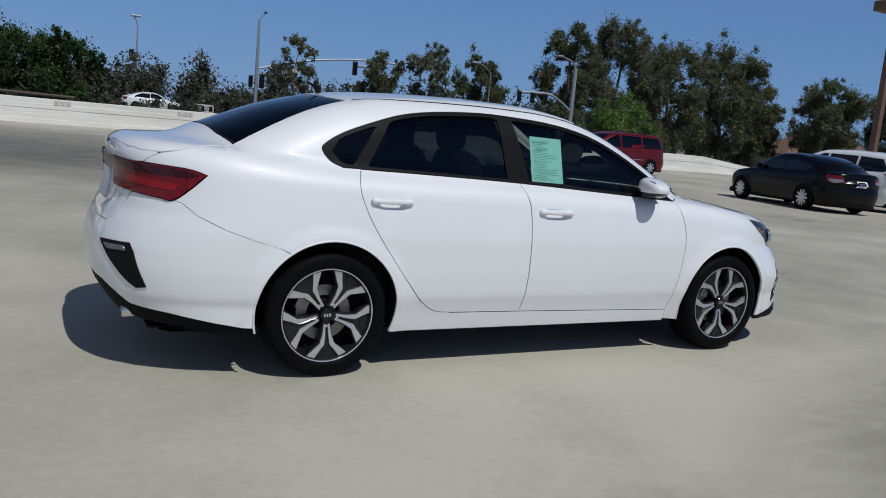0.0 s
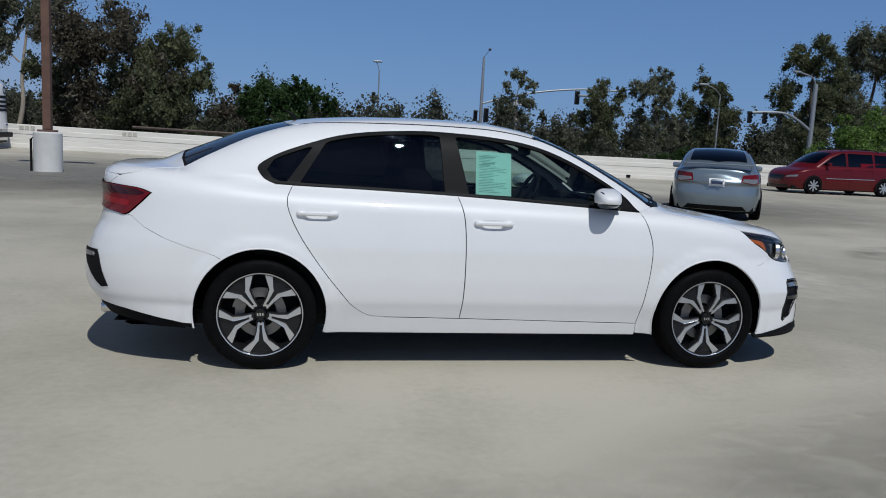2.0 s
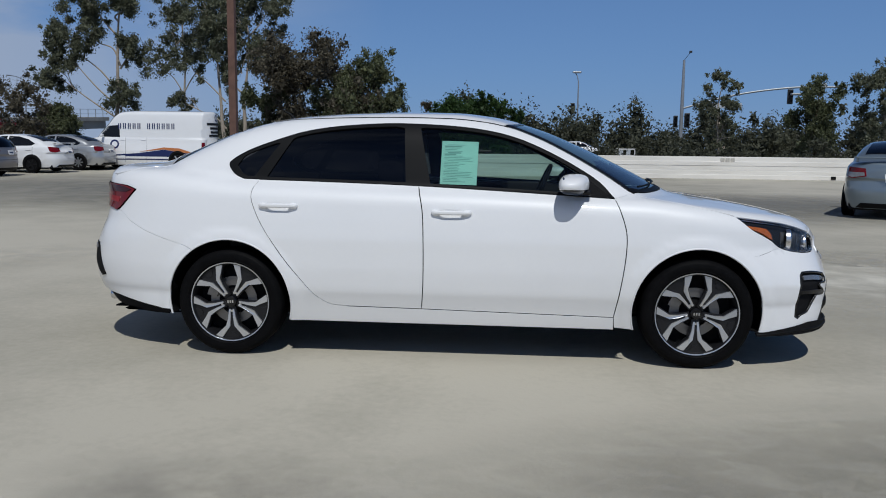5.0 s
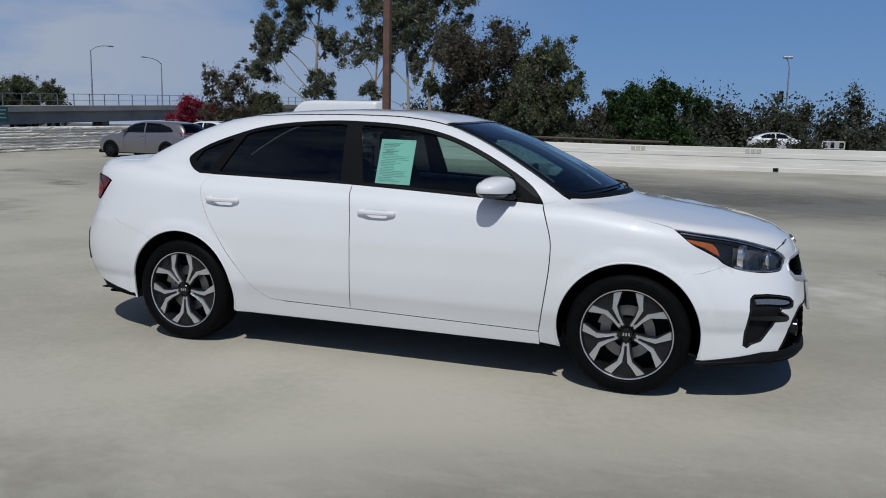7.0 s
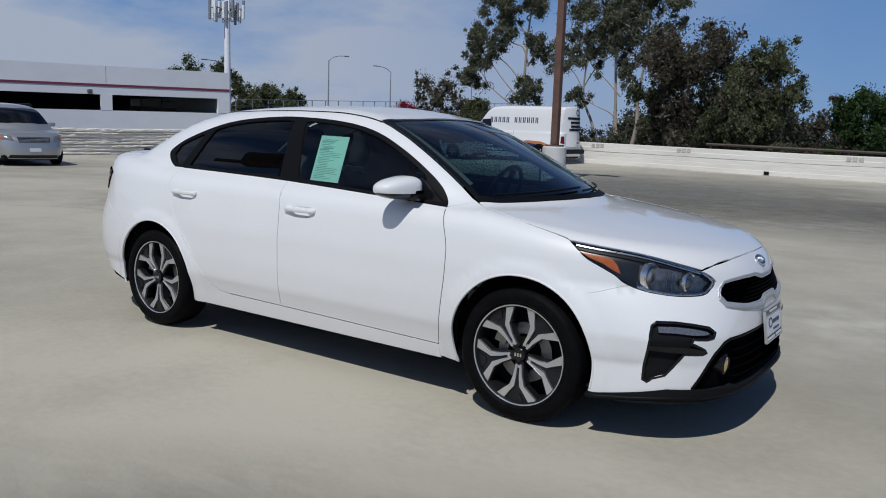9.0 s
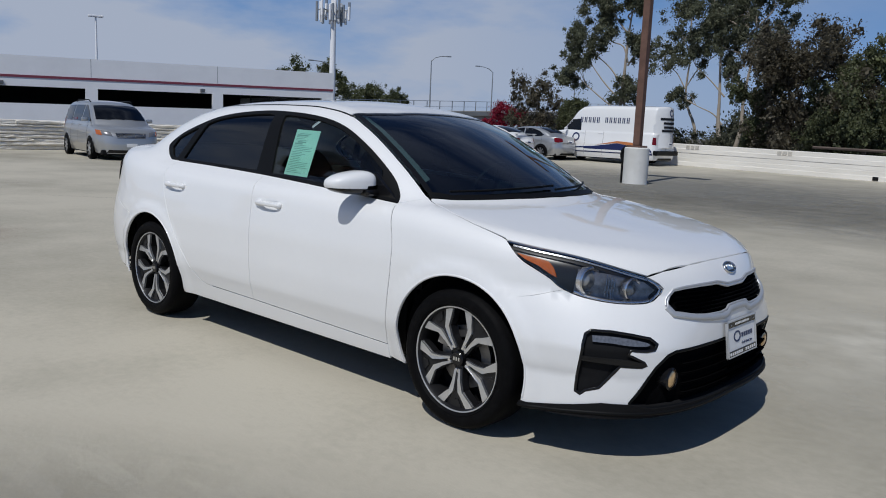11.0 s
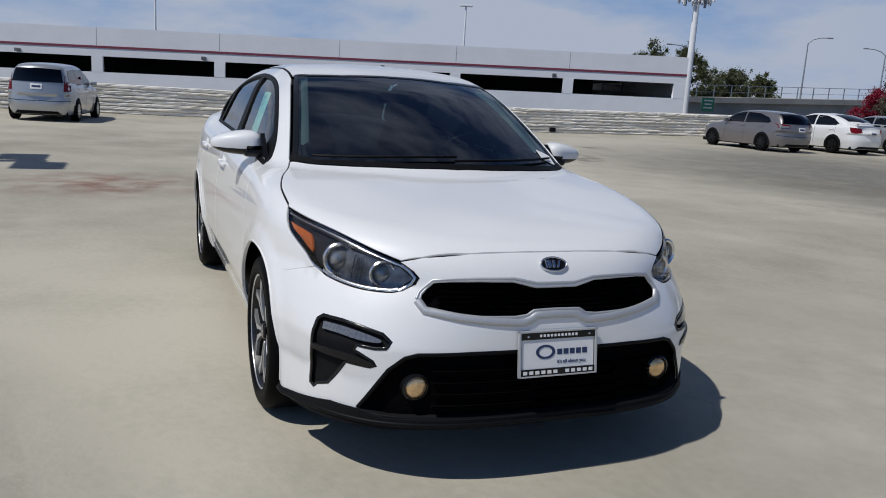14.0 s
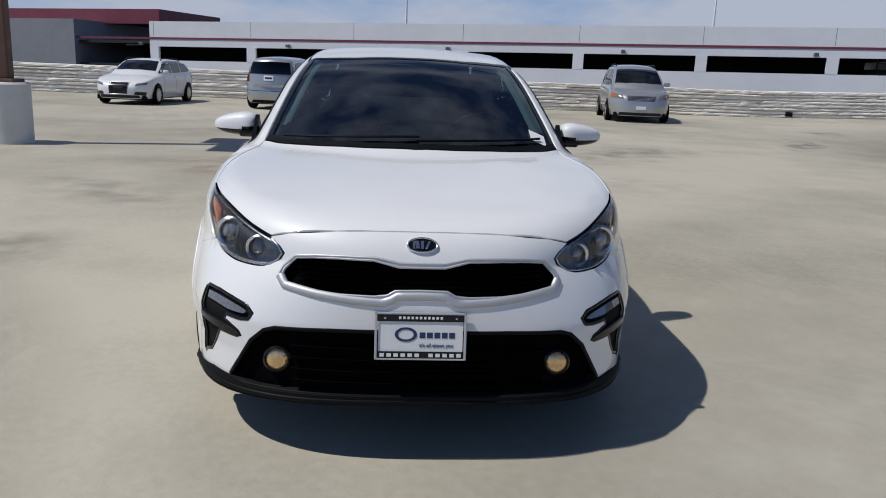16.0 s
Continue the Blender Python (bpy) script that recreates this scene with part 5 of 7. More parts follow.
    return arch_cut or (p[2] > 0.955 and -1.9 < p[0] < 1.2)


HERO.star("inner_body", DARK, car, n=160, m=64, inset_by=0.07, hollow=hollow, low=0.215)
for sx in (1, -1):
    for sy in (1, -1):
        bm = bmesh.new()
        ring = [[bm.verts.new((sx * ARCH_X + (ARCH + 0.012) * math.cos(a), sy * yy, ARCH_Z + (ARCH + 0.012) * math.sin(a))) for a in np.linspace(-0.25, math.pi + 0.25, 30)] for yy in (0.80 if sx > 0 else 0.83, 0.5)]
        for i in range(29):
            bm.faces.new((ring[0][i], ring[0][i + 1], ring[1][i + 1], ring[1][i]))
        bm.faces.new(ring[1])
        part("wheel_liner", bm, DARK, car)


# ---- wheels ----
def make_wheel():
    hub = new("wheel")
    bm = bmesh.new()
    prof = [(0.225, -0.09), (0.238, -0.1), (0.262, -0.108), (0.288, -0.106), (0.304, -0.096), (0.312, -0.082), (0.3155, -0.06), (0.316, -0.03), (0.316, 0.03), (0.3155, 0.06), (0.312, 0.082), (0.304, 0.096), (0.296, 0.1015), (0.294, 0.1035), (0.288, 0.106), (0.275, 0.108), (0.262, 0.108), (0.250, 0.105), (0.248, 0.1075), (0.245, 0.1045), (0.239, 0.100), (0.236, 0.092), (0.226, 0.07)]
    lathe(bm, prof, 72)
    tyre = part("tyre", bm, RUBBER, hub, smooth=True)
    bm = bmesh.new()
    lathe(bm, [(0.2365, 0.088), (0.2355, 0.096), (0.229, 0.095), (0.222, 0.084), (0.214, 0.03), (0.200, -0.09)], 72)
    rim = part("rim", bm, GUNMETAL, hub, smooth=True)
    bm = bmesh.new()
    lathe(bm, [(0.2375, 0.0905), (0.2355, 0.0985), (0.2305, 0.0975), (0.2275, 0.090)], 72)
    part("rim_lip", bm, SILVER, rim, smooth=True)
    bm = bmesh.new()
    lathe(bm, [(0.214, -0.012), (0.15, 0.0), (0.06, 0.012), (0.001, 0.012)], 48)
    part("pocket", bm, DARK, rim, smooth=True)
    bm = bmesh.new()
    lathe(bm, [(0.142, 0.012), (0.141, 0.022), (0.088, 0.022), (0.083, 0.014)], 48)
    part("brake_disc", bm, STEEL, rim, smooth=True)
    bm = bmesh.new()
    prism(bm, arc(0, 0, 0.158, 115, 165, 10) + arc(0, 0, 0.098, 165, 115, 10), 0.0, 0.045)
    part("brake_caliper", bm, STEEL, rim)
    for k in range(5):
        turn = pose(0, 0, 0, 0, 0, 270 + 72 * k)
        bm = bmesh.new()
        fork = [(0.034, -0.022), (0.100, -0.028), (0.144, -0.042), (0.198, -0.109), (0.217, -0.060), (0.222, -0.030), (0.222, 0.030), (0.217, 0.060), (0.198, 0.109), (0.144, 0.042), (0.100, 0.028), (0.034, 0.022)]
        prism(bm, fork, 0.035, 0.074)
        for v in bm.verts:
            r = math.hypot(v.co.x, v.co.y)
            v.co.z -= 0.014 * max(0, (0.12 - r) / 0.12)
        part("spoke", bm, GUNMETAL, rim).matrix_basis = turn
        for s in (1, -1):
            bm = bmesh.new()
            face = [(0.047, 0.0055), (0.100, 0.0075), (0.150, 0.0135), (0.174, 0.034), (0.217, 0.066), (0.201, 0.105), (0.170, 0.068), (0.146, 0.038), (0.100, 0.023), (0.047, 0.015)]
            prism(bm, [(x, s * y) for x, y in (face if s > 0 else face[::-1])], 0.072, 0.0855)
            for v in bm.verts:
                r = math.hypot(v.co.x, v.co.y)
                v.co.z -= 0.014 * max(0, (0.12 - r) / 0.12)
            part("machined_face", bm, SILVER, rim).matrix_basis = turn
        bm = bmesh.new()
        prism(bm, [(0.185, -0.012), (0.219, -0.032), (0.223, 0.0), (0.219, 0.032), (0.185, 0.012)], 0.07, 0.079)
        part("web", bm, GUNMETAL, rim).matrix_basis = turn
        bm = bmesh.new()
        lathe(bm, [(0.0105, 0.03), (0.0105, 0.070), (0.007, 0.076), (0.0005, 0.076)], 8, Matrix.Translation((0.058 * math.cos(radians(54 + 72 * k)), 0.058 * math.sin(radians(54 + 72 * k)), 0)))
        part("lug_nut", bm, CHROME, rim)
    bm = bmesh.new()
    lathe(bm, [(0.034, 0.05), (0.033, 0.082), (0.028, 0.087), (0.0005, 0.088)], 32)
    part("hub_cap", bm, BLACK, rim, smooth=True)
    bm = bmesh.new()
    for x in (-0.014, 0.0, 0.014):
        box(bm, x - 0.004, x + 0.004, -0.008, 0.008, 0.0865, 0.0885)
    part("badge", bm, CHROME, rim)
    return hub


wheel = make_wheel()
wheel.parent = car
wheel.matrix_basis = pose(1.35, -0.775, 0.316, 90, 0, 0)
for x, y, rz, spin in ((-1.35, -0.775, 0, 3), (1.35, 0.775, 180, 20), (-1.35, 0.775, 180, 40)):
    w = copy_thing(wheel, pose(x, y, 0.316, 90, 0, rz) @ pose(0, 0, 0, 0, 0, spin))
    w.parent = car

# ---- other parked vehicles ----
def simple_wheel(parent, x, y, r, w, rim_mat, spokes=10):
    hub = new("wheel")
    hub.parent = parent
    hub.matrix_basis = pose(x, y, r, 90, 0, 0 if y < 0 else 180)
    bm = bmesh.new()
    lathe(bm, [(r * 0.68, -w / 2), (r * 0.93, -w / 2), (r, -w * 0.36), (r, w * 0.36), (r * 0.93, w / 2), (r * 0.7, w / 2), (r * 0.66, w * 0.4)], 32)
    part("tyre", bm, RUBBER, hub, smooth=True)
    bm = bmesh.new()
    lathe(bm, [(r * 0.69, w * 0.44), (r * 0.64, w * 0.45), (r * 0.61, w * 0.25), (r * 0.2, w * 0.22), (0.001, w * 0.22)], 32)
    rim = part("rim", bm, GUNMETAL, hub, smooth=True)
    for k in range(spokes):
        bm = bmesh.new()
        prism(bm, [(0.02, -0.026), (r * 0.66, -0.026), (r * 0.66, 0.026), (0.02, 0.026)], w * 0.36, w * 0.47)
        part("spoke", bm, rim_mat, rim).matrix_basis = pose(0, 0, 0, 0, 0, 360 * k / spokes)
    bm = bmesh.new()
    lathe(bm, [(0.05, w * 0.3), (0.05, w * 0.48), (0.001, w * 0.49)], 16)
    part("hub_cap", bm, rim_mat, rim)


def vehicle(kind, place, label, category, body, length, width, hood, cabin, win, paint_mat, base, roof_h, group="", wheel_r=0.315, glass_mat=None, lamp="red", spoiler=False, rails=False, rim=None, screen=None, back=None, tumble=0.30, plan=(0.62, 3.0, 0.62, 3.6), two_tone=None, plate=True, spokes=10, lamps_front=(0.60, 0.72), lamps_rear=(0.78, 0.98), belt=None, grille=(0.48, 0.52, 0.68), detail=(), grain=(132, 60)):
    """A parked vehicle. hood and cabin: (x, z) profiles from tail to nose; win: the side windows' outlines; base: the wheelbase's two axle places."""
    xf, xr = length
    hw = width / 2
    glass_mat = glass_mat or GLASS_TINT
    sh = Shell(hood=hood, cabin=cabin,
               section=[(0.0, hw * 0.84), (0.2, hw * 0.92), (0.35, hw * 0.965), (0.55, hw), (0.75, hw * 0.995), (0.95, hw * 0.965), (1.15, hw * 0.93), (1.6, hw * 0.88)],
               nose=[(0.0, xf - 0.10), (0.25, xf - 0.01), (0.45, xf), (0.65, xf - 0.03), (0.85, xf - 0.10), (1.1, xf - 0.3)],
               tail=[(0.0, xr + 0.18), (0.3, xr + 0.03), (0.5, xr), (0.65, xr + 0.02), (0.85, xr + 0.06), (1.0, xr + 0.07), (1.3, xr + 0.06), (1.8, xr + 0.3)],
               glass_y=[(0.6, hw * 0.97), (belt or 0.95, hw * 0.90), (roof_h - 0.15, hw * 0.90 - tumble * (roof_h - 0.15 - (belt or 0.95))), (roof_h + 0.1, hw * 0.62)],
               plan=(xf - 1.0, plan[1] if plan[1] <= 3 else 3.0, xr + 0.95, plan[3]), wheels=base, wheel_z=wheel_r, flare=0.012, cabin_mid=0.5 * (cabin[1][0] + cabin[-2][0]), crown=(0.03, 0.04), wrap=0.10, edge=(0.09, 0.10), taper=0.03, mid=0.9)
    ob = thing(kind, place, label, category, group)
    mid = (0.5 * (xf + xr), 0, 0.6)
    sh.star("body", paint_mat, ob, centre=mid, n=grain[0], m=grain[1], low=0.20)
    shell_dark = bmesh.new()
    box(shell_dark, xr + 0.25, xf - 0.2, -hw * 0.85, hw * 0.85, 0.16, 0.3, 0.03)
    part("underbody", shell_dark, DARK, ob)
    for x in base:
        for y in (-1, 1):
            bm = bmesh.new()
            lathe(bm, [(wheel_r + 0.055, 0.0), (wheel_r + 0.05, 0.02), (0.001, 0.02)], 32, pose(x, y * (hw - 0.004), wheel_r + 0.01, 90, 0, 0 if y < 0 else 180))
            for v in bm.verts:
                v.co.z = max(v.co.z, 0.20)
            part("wheel_arch", bm, DARK, ob, smooth=False)
            simple_wheel(ob, x, y * (hw - 0.065), wheel_r, 0.205, rim or SILVER, spokes)
    for side in (False, True):
        for o in win:
            sh.panel("side_window", "side", dense(o, 0.05), glass_mat, ob, lift=0.006, thick=0.008, step=0.08, mirror=side)
        # headlamps, tail lamps, mirrors, handles
        z0, z1 = lamps_front
        sh.panel("headlight", "front", [(hw * 0.55, z0), (hw * 0.88, z0 + 0.04), (hw * 0.90, z1), (hw * 0.60, z1 - 0.05)], PALE_LAMP, ob, lift=0.006, step=0.06, mirror=side)
        z0, z1 = lamps_rear
        tl = [(hw * 0.52, z0 + 0.03), (hw * 0.80, z0 - 0.01), (hw * 0.905, z0 + 0.02), (hw * 0.89, z1), (hw * 0.55, z1 - 0.03)]
        if lamp == "tall":
            tl = [(hw * 0.76, z0), (hw * 0.93, z0 + 0.02), (hw * 0.88, z1), (hw * 0.78, z1)]
        t = sh.panel("taillight", "rear", tl, RED_LENS, ob, lift=0.008, step=0.06, mirror=side)
        if lamp == "clear":
            sh.panel("clear_lens", "rear", [(hw * 0.55, z0 + 0.035), (hw * 0.80, z0), (hw * 0.88, z0 + 0.03), (hw * 0.87, z0 + 0.10), (hw * 0.57, z0 + 0.095)], PALE_LAMP, t, lift=0.013, step=0.06, mirror=side)
        bm = bmesh.new()
        s = -1 if side else 1
        mx, mz = win[0][0][0], win[0][0][1]
        ya, yb = sorted((s * (hw - 0.07), s * (hw + 0.12)))
        box(bm, mx - 0.27, mx - 0.16, ya, yb, mz - 0.015, mz + 0.105, 0.035)
        part("wing_mirror", bm, paint_mat, ob, smooth=True)
        for hx in (mx - 1.05, mx - 2.0):
            p, _ = sh.lay("side", [(hx, mz - 0.13)])
            bm = bmesh.new()
            y = p[0][1] * s
            box(bm, hx - 0.11, hx + 0.11, y - 0.022, y + 0.022, mz - 0.145, mz - 0.115, 0.01)
            part("door_handle", bm, paint_mat, ob)
        for gx in (mx - 0.15, mx - 1.2, mx - 2.15):
            sh.strip("door_gap", "side", [(gx, mz - 0.03), (gx - 0.02, 0.6), (gx + 0.02, 0.32)], 0.009, DARK, ob, lift=0.0015, mirror=side)
        if two_tone:
            sh.panel("lower_cladding", "side", dense([(xr + 0.55, 0.22), (xr + 0.5, 0.45), (xf - 0.55, 0.45), (xf - 0.6, 0.22)], 0.1), two_tone, ob, lift=0.005, step=0.1, mirror=side)
    if screen:
        sc = dense(screen + [(x, -y) for x, y in screen[::-1]], 0.08)
        sh.panel("windscreen", "top", sc, glass_mat, ob, lift=0.014, thick=0.010, step=0.06)
    if back:
        chart, pts = back
        bk = dense(pts + [((x, -y) if chart == "top" else (-x, y)) for x, y in pts[::-1]], 0.08)
        sh.panel("rear_window", chart, bk, glass_mat, ob, lift=0.014, thick=0.010, step=0.06)
    # bumpers' dark lower parts and plates
    low = [(-hw * 0.72, 0.22), (hw * 0.72, 0.22), (hw * 0.66, 0.31), (-hw * 0.66, 0.31)]
    sh.panel("lower_grille", "front", low, BLACK, ob, lift=0.006, step=0.1)
    sh.panel("rear_valance", "rear", [(-hw * 0.7, 0.21), (hw * 0.7, 0.21), (hw * 0.6, 0.30), (-hw * 0.6, 0.30)], TRIM, ob, lift=0.006, step=0.1)
    gw, g0, g1 = grille
    sh.panel("grille", "front", [(-hw * gw * 0.94, g0), (hw * gw * 0.94, g0), (hw * gw, g1), (-hw * gw, g1)], BLACK, ob, lift=0.007, step=0.08)
    if "front_plate" in detail:
        sh.panel("front_plate", "front", [(-0.15, 0.40), (0.15, 0.40), (0.15, 0.50), (-0.15, 0.50)], PAPER_WHITE, ob, lift=0.016, thick=0.01, step=0.1)
    if "chrome_bars" in detail:
        for k in range(4):
            z = g0 + (g1 - g0) * (k + 0.5) / 4
            sh.strip("grille_bar", "front", [(-hw * gw * 0.95, z), (0, z), (hw * gw * 0.95, z)], 0.018, CHROME, ob, lift=0.014)
    if "chrome_frame" in detail:
        sh.strip("grille_frame", "front", dense([(-hw * gw * 0.94, g0), (hw * gw * 0.94, g0), (hw * gw, g1), (-hw * gw, g1)], 0.08), 0.02, CHROME, ob, lift=0.014, closed=True)
        sh.panel("front_plate", "front", [(-0.15, 0.47), (0.15, 0.47), (0.15, 0.55), (-0.15, 0.55)], GUNMETAL, ob, lift=0.018, thick=0.01, step=0.1)
    for side in (False, True):
        if "side_intakes" in detail:
            sh.panel("side_intake", "front", [(hw * 0.52, 0.33), (hw * 0.84, 0.30), (hw * 0.86, 0.41), (hw * 0.58, 0.42)], BLACK, ob, lift=0.010, step=0.06, mirror=side)
        if "amber" in detail:
            z0, z1 = lamps_front
            sh.panel("amber_marker", "front", [(hw * 0.82, z0 + 0.02), (hw * 0.94, z0 + 0.05), (hw * 0.94, z1), (hw * 0.84, z1 - 0.02)], AMBER, ob, lift=0.012, step=0.05, mirror=side)
        if "bumper_line" in detail:
            sh.strip("bumper_line", "rear", [(hw * 0.02, 0.58), (hw * 0.6, 0.58), (hw * 0.93, 0.60)], 0.016, DARK, ob, lift=0.003, mirror=side)
    if plate:
        pz = 0.5 * (lamps_rear[0] + lamps_rear[1]) - 0.10
        sh.panel("number_plate", "rear", [(-0.15, pz - 0.075), (0.15, pz - 0.075), (0.15, pz + 0.075), (-0.15, pz + 0.075)], PAPER_WHITE, ob, lift=0.015, thick=0.01, step=0.1)
        sh.panel("plate_bar", "rear", [(-0.11, pz - 0.028), (0.11, pz - 0.028), (0.11, pz + 0.028), (-0.11, pz + 0.028)], BLUE_INK, ob, lift=0.018, thick=0.002, step=0.1)
    if spoiler:
        bm = bmesh.new()
        zt = float(sh.zh(np.array(xr + 0.22)))
        box(bm, xr + 0.06, xr + 0.26, -hw * 0.78, hw * 0.78, zt + 0.055, zt + 0.085, 0.012)
        box(bm, xr + 0.12, xr + 0.22, -hw * 0.74, -hw * 0.70, zt - 0.02, zt + 0.065, 0.01)
        box(bm, xr + 0.12, xr + 0.22, hw * 0.70, hw * 0.74, zt - 0.02, zt + 0.065, 0.01)
        part("spoiler", bm, paint_mat, ob)
    if rails:
        for s in (1, -1):
            bm = bmesh.new()
            tube(bm, [(-1.4, s * hw * 0.66, roof_h - 0.03), (-1.2, s * hw * 0.66, roof_h + 0.03), (0.1, s * hw * 0.66, roof_h + 0.03), (0.3, s * hw * 0.66, roof_h - 0.03)], 0.018, 6)
            part("roof_rail", bm, TRIM, ob)
    return ob, sh


PALE_LAMP = material("pale lamp glass", (0.20, 0.20, 0.205), rough=0.15, metal=0.2, spread=0.25, size=25, coat=1.0)
P_GREYBLUE = paint("grey blue metallic paint", (0.22, 0.27, 0.31), metal=0.6, rough=0.35)
P_RED = paint("dark red metallic paint", (0.10, 0.004, 0.007), metal=0.1, rough=0.35, coat=0.4)
P_BLACK = paint("black car paint", (0.003, 0.003, 0.0035), rough=0.2, coat=0.06)
P_GREY = paint("warm grey metallic paint", (0.20, 0.19, 0.195), metal=0.5, rough=0.35)
P_SILVER = paint("silver metallic paint", (0.42, 0.43, 0.44), metal=0.6, rough=0.35)
P_CHAMP = paint("champagne metallic paint", (0.38, 0.36, 0.33), metal=0.5, rough=0.35)
P_WHITE = paint("plain white paint", (0.78, 0.78, 0.78), rough=0.4)

SEDAN_HOOD = [(-2.4, 1.02), (-2.2, 1.06), (-1.8, 1.06), (-1.0, 1.02), (0.0, 0.99), (0.9, 0.98), (1.2, 0.95), (1.6, 0.89), (1.95, 0.80), (2.2, 0.68), (2.3, 0.6)]
SEDAN_CABIN = [(-2.6, -1.0), (-2.2, 0.8), (-1.85, 1.06), (-1.4, 1.28), (-0.9, 1.40), (-0.4, 1.44), (0.0, 1.43), (0.4, 1.33), (0.8, 1.13), (1.1, 0.97), (1.5, 0.7), (1.9, -1.0)]
SEDAN_WIN = [[(0.84, 0.99), (0.30, 1.30), (-0.05, 1.37), (-0.25, 1.375), (-0.25, 1.00)], [(-0.32, 1.00), (-0.32, 1.375), (-0.7, 1.36), (-1.1, 1.26), (-1.38, 1.10), (-1.25, 1.02)]]
SEDAN_SCREEN = [(1.05, 0.0), (0.98, 0.4), (0.88, 0.66), (0.30, 0.55), (0.36, 0.0)]
SEDAN_BACK = ("top", [(-0.98, 0.0), (-0.93, 0.5), (-1.60, 0.56), (-1.78, 0.0)])


def at(x, y, heading):
    return pose(x, y, ground_z(x, y), 0, 0, heading)


vehicle("sedan", at(8.28, 11.40, 61), "grey-blue metallic sedan with a rear spoiler and clear tail lamps", "car", None, (2.28, -2.27), 1.76, SEDAN_HOOD, SEDAN_CABIN, SEDAN_WIN, P_GREYBLUE, (1.37, -1.30), 1.43, lamp="clear", spoiler=True, screen=SEDAN_SCREEN, back=SEDAN_BACK, lamps_rear=(0.76, 0.96))
vehicle("sedan", at(16.5, 10.5, 77), "glossy black sedan with silver wheels", "car", None, (2.3, -2.28), 1.76, SEDAN_HOOD, SEDAN_CABIN, SEDAN_WIN, P_BLACK, (1.36, -1.28), 1.46, lamp="clear", screen=SEDAN_SCREEN, back=SEDAN_BACK, lamps_rear=(0.78, 0.98))
VAN_HOOD = [(-2.6, 1.10), (-2.4, 1.14), (-1.0, 1.12), (0.6, 1.08), (1.2, 1.06), (1.6, 1.02), (2.0, 0.94), (2.3, 0.80), (2.45, 0.66), (2.6, 0.5)]
VAN_CABIN = [(-2.75, -1.0), (-2.52, 1.05), (-2.42, 1.45), (-2.28, 1.66), (-1.9, 1.72), (-0.6, 1.74), (0.2, 1.70), (0.75, 1.55), (1.25, 1.28), (1.65, 1.03), (2.0, 0.7), (2.3, -1.0)]
VAN_WIN = [[(1.15, 1.12), (0.70, 1.42), (0.25, 1.60), (0.12, 1.60), (0.12, 1.10)], [(0.02, 1.10), (0.02, 1.60), (-1.05, 1.60), (-1.05, 1.12)], [(-1.15, 1.12), (-1.15, 1.60), (-2.05, 1.57), (-2.22, 1.20), (-2.15, 1.13)]]
VAN_SCREEN = [(1.55, 0.0), (1.48, 0.4), (1.30, 0.72), (0.62, 0.62), (0.74, 0.0)]
van_red, sh_red = vehicle("minivan", at(19.75, 22.8, 180), "dark red minivan with chrome side strip and silver wheels", "minivan", None, (2.5, -2.62), 1.98, VAN_HOOD, VAN_CABIN, VAN_WIN, P_RED, (1.52, -1.54), 1.74, lamp="tall", screen=VAN_SCREEN, back=("rear", [(0.0, 1.16), (0.70, 1.16), (0.62, 1.60), (0.0, 1.62)]), lamps_rear=(0.85, 1.25), rails=True, belt=1.08, wheel_r=0.33, spokes=8)
for s in (False, True):
    sh_red.strip("chrome_strip", "side", [(1.0, 0.62), (-1.1, 0.64)], 0.03, CHROME, van_red, lift=0.012, mirror=s)
MPV_HOOD = [(-2.3, 1.06), (-2.1, 1.10), (-1.0, 1.08), (0.6, 1.04), (1.1, 1.02), (1.5, 0.98), (1.9, 0.88), (2.15, 0.74), (2.3, 0.6)]
MPV_CABIN = [(-2.45, -1.0), (-2.24, 1.0), (-2.14, 1.35), (-2.0, 1.53), (-1.7, 1.59), (-0.6, 1.63), (0.1, 1.60), (0.6, 1.45), (1.1, 1.18), (1.45, 0.98), (1.8, 0.7), (2.1, -1.0)]
MPV_WIN = [[(1.0, 1.06), (0.55, 1.32), (0.15, 1.49), (0.0, 1.50), (0.0, 1.05)], [(-0.08, 1.05), (-0.08, 1.50), (-0.95, 1.49), (-0.95, 1.07)], [(-1.03, 1.07), (-1.03, 1.49), (-1.70, 1.45), (-1.90, 1.18), (-1.85, 1.10)]]
MPV_SCREEN = [(1.38, 0.0), (1.30, 0.4), (1.12, 0.66), (0.48, 0.56), (0.58, 0.0)]
vehicle("minivan", at(-20.5, -3.12, 171) @ Matrix.Scale(0.91, 4), "silver compact minivan with tall tail lamps", "minivan", None, (2.26, -2.34), 1.76, MPV_HOOD, MPV_CABIN, MPV_WIN, P_SILVER, (1.36, -1.39), 1.62, lamp="tall", screen=MPV_SCREEN, back=("rear", [(0.0, 1.10), (0.66, 1.10), (0.58, 1.46), (0.0, 1.48)]), lamps_rear=(0.85, 1.30), belt=1.03, detail=("bumper_line",))
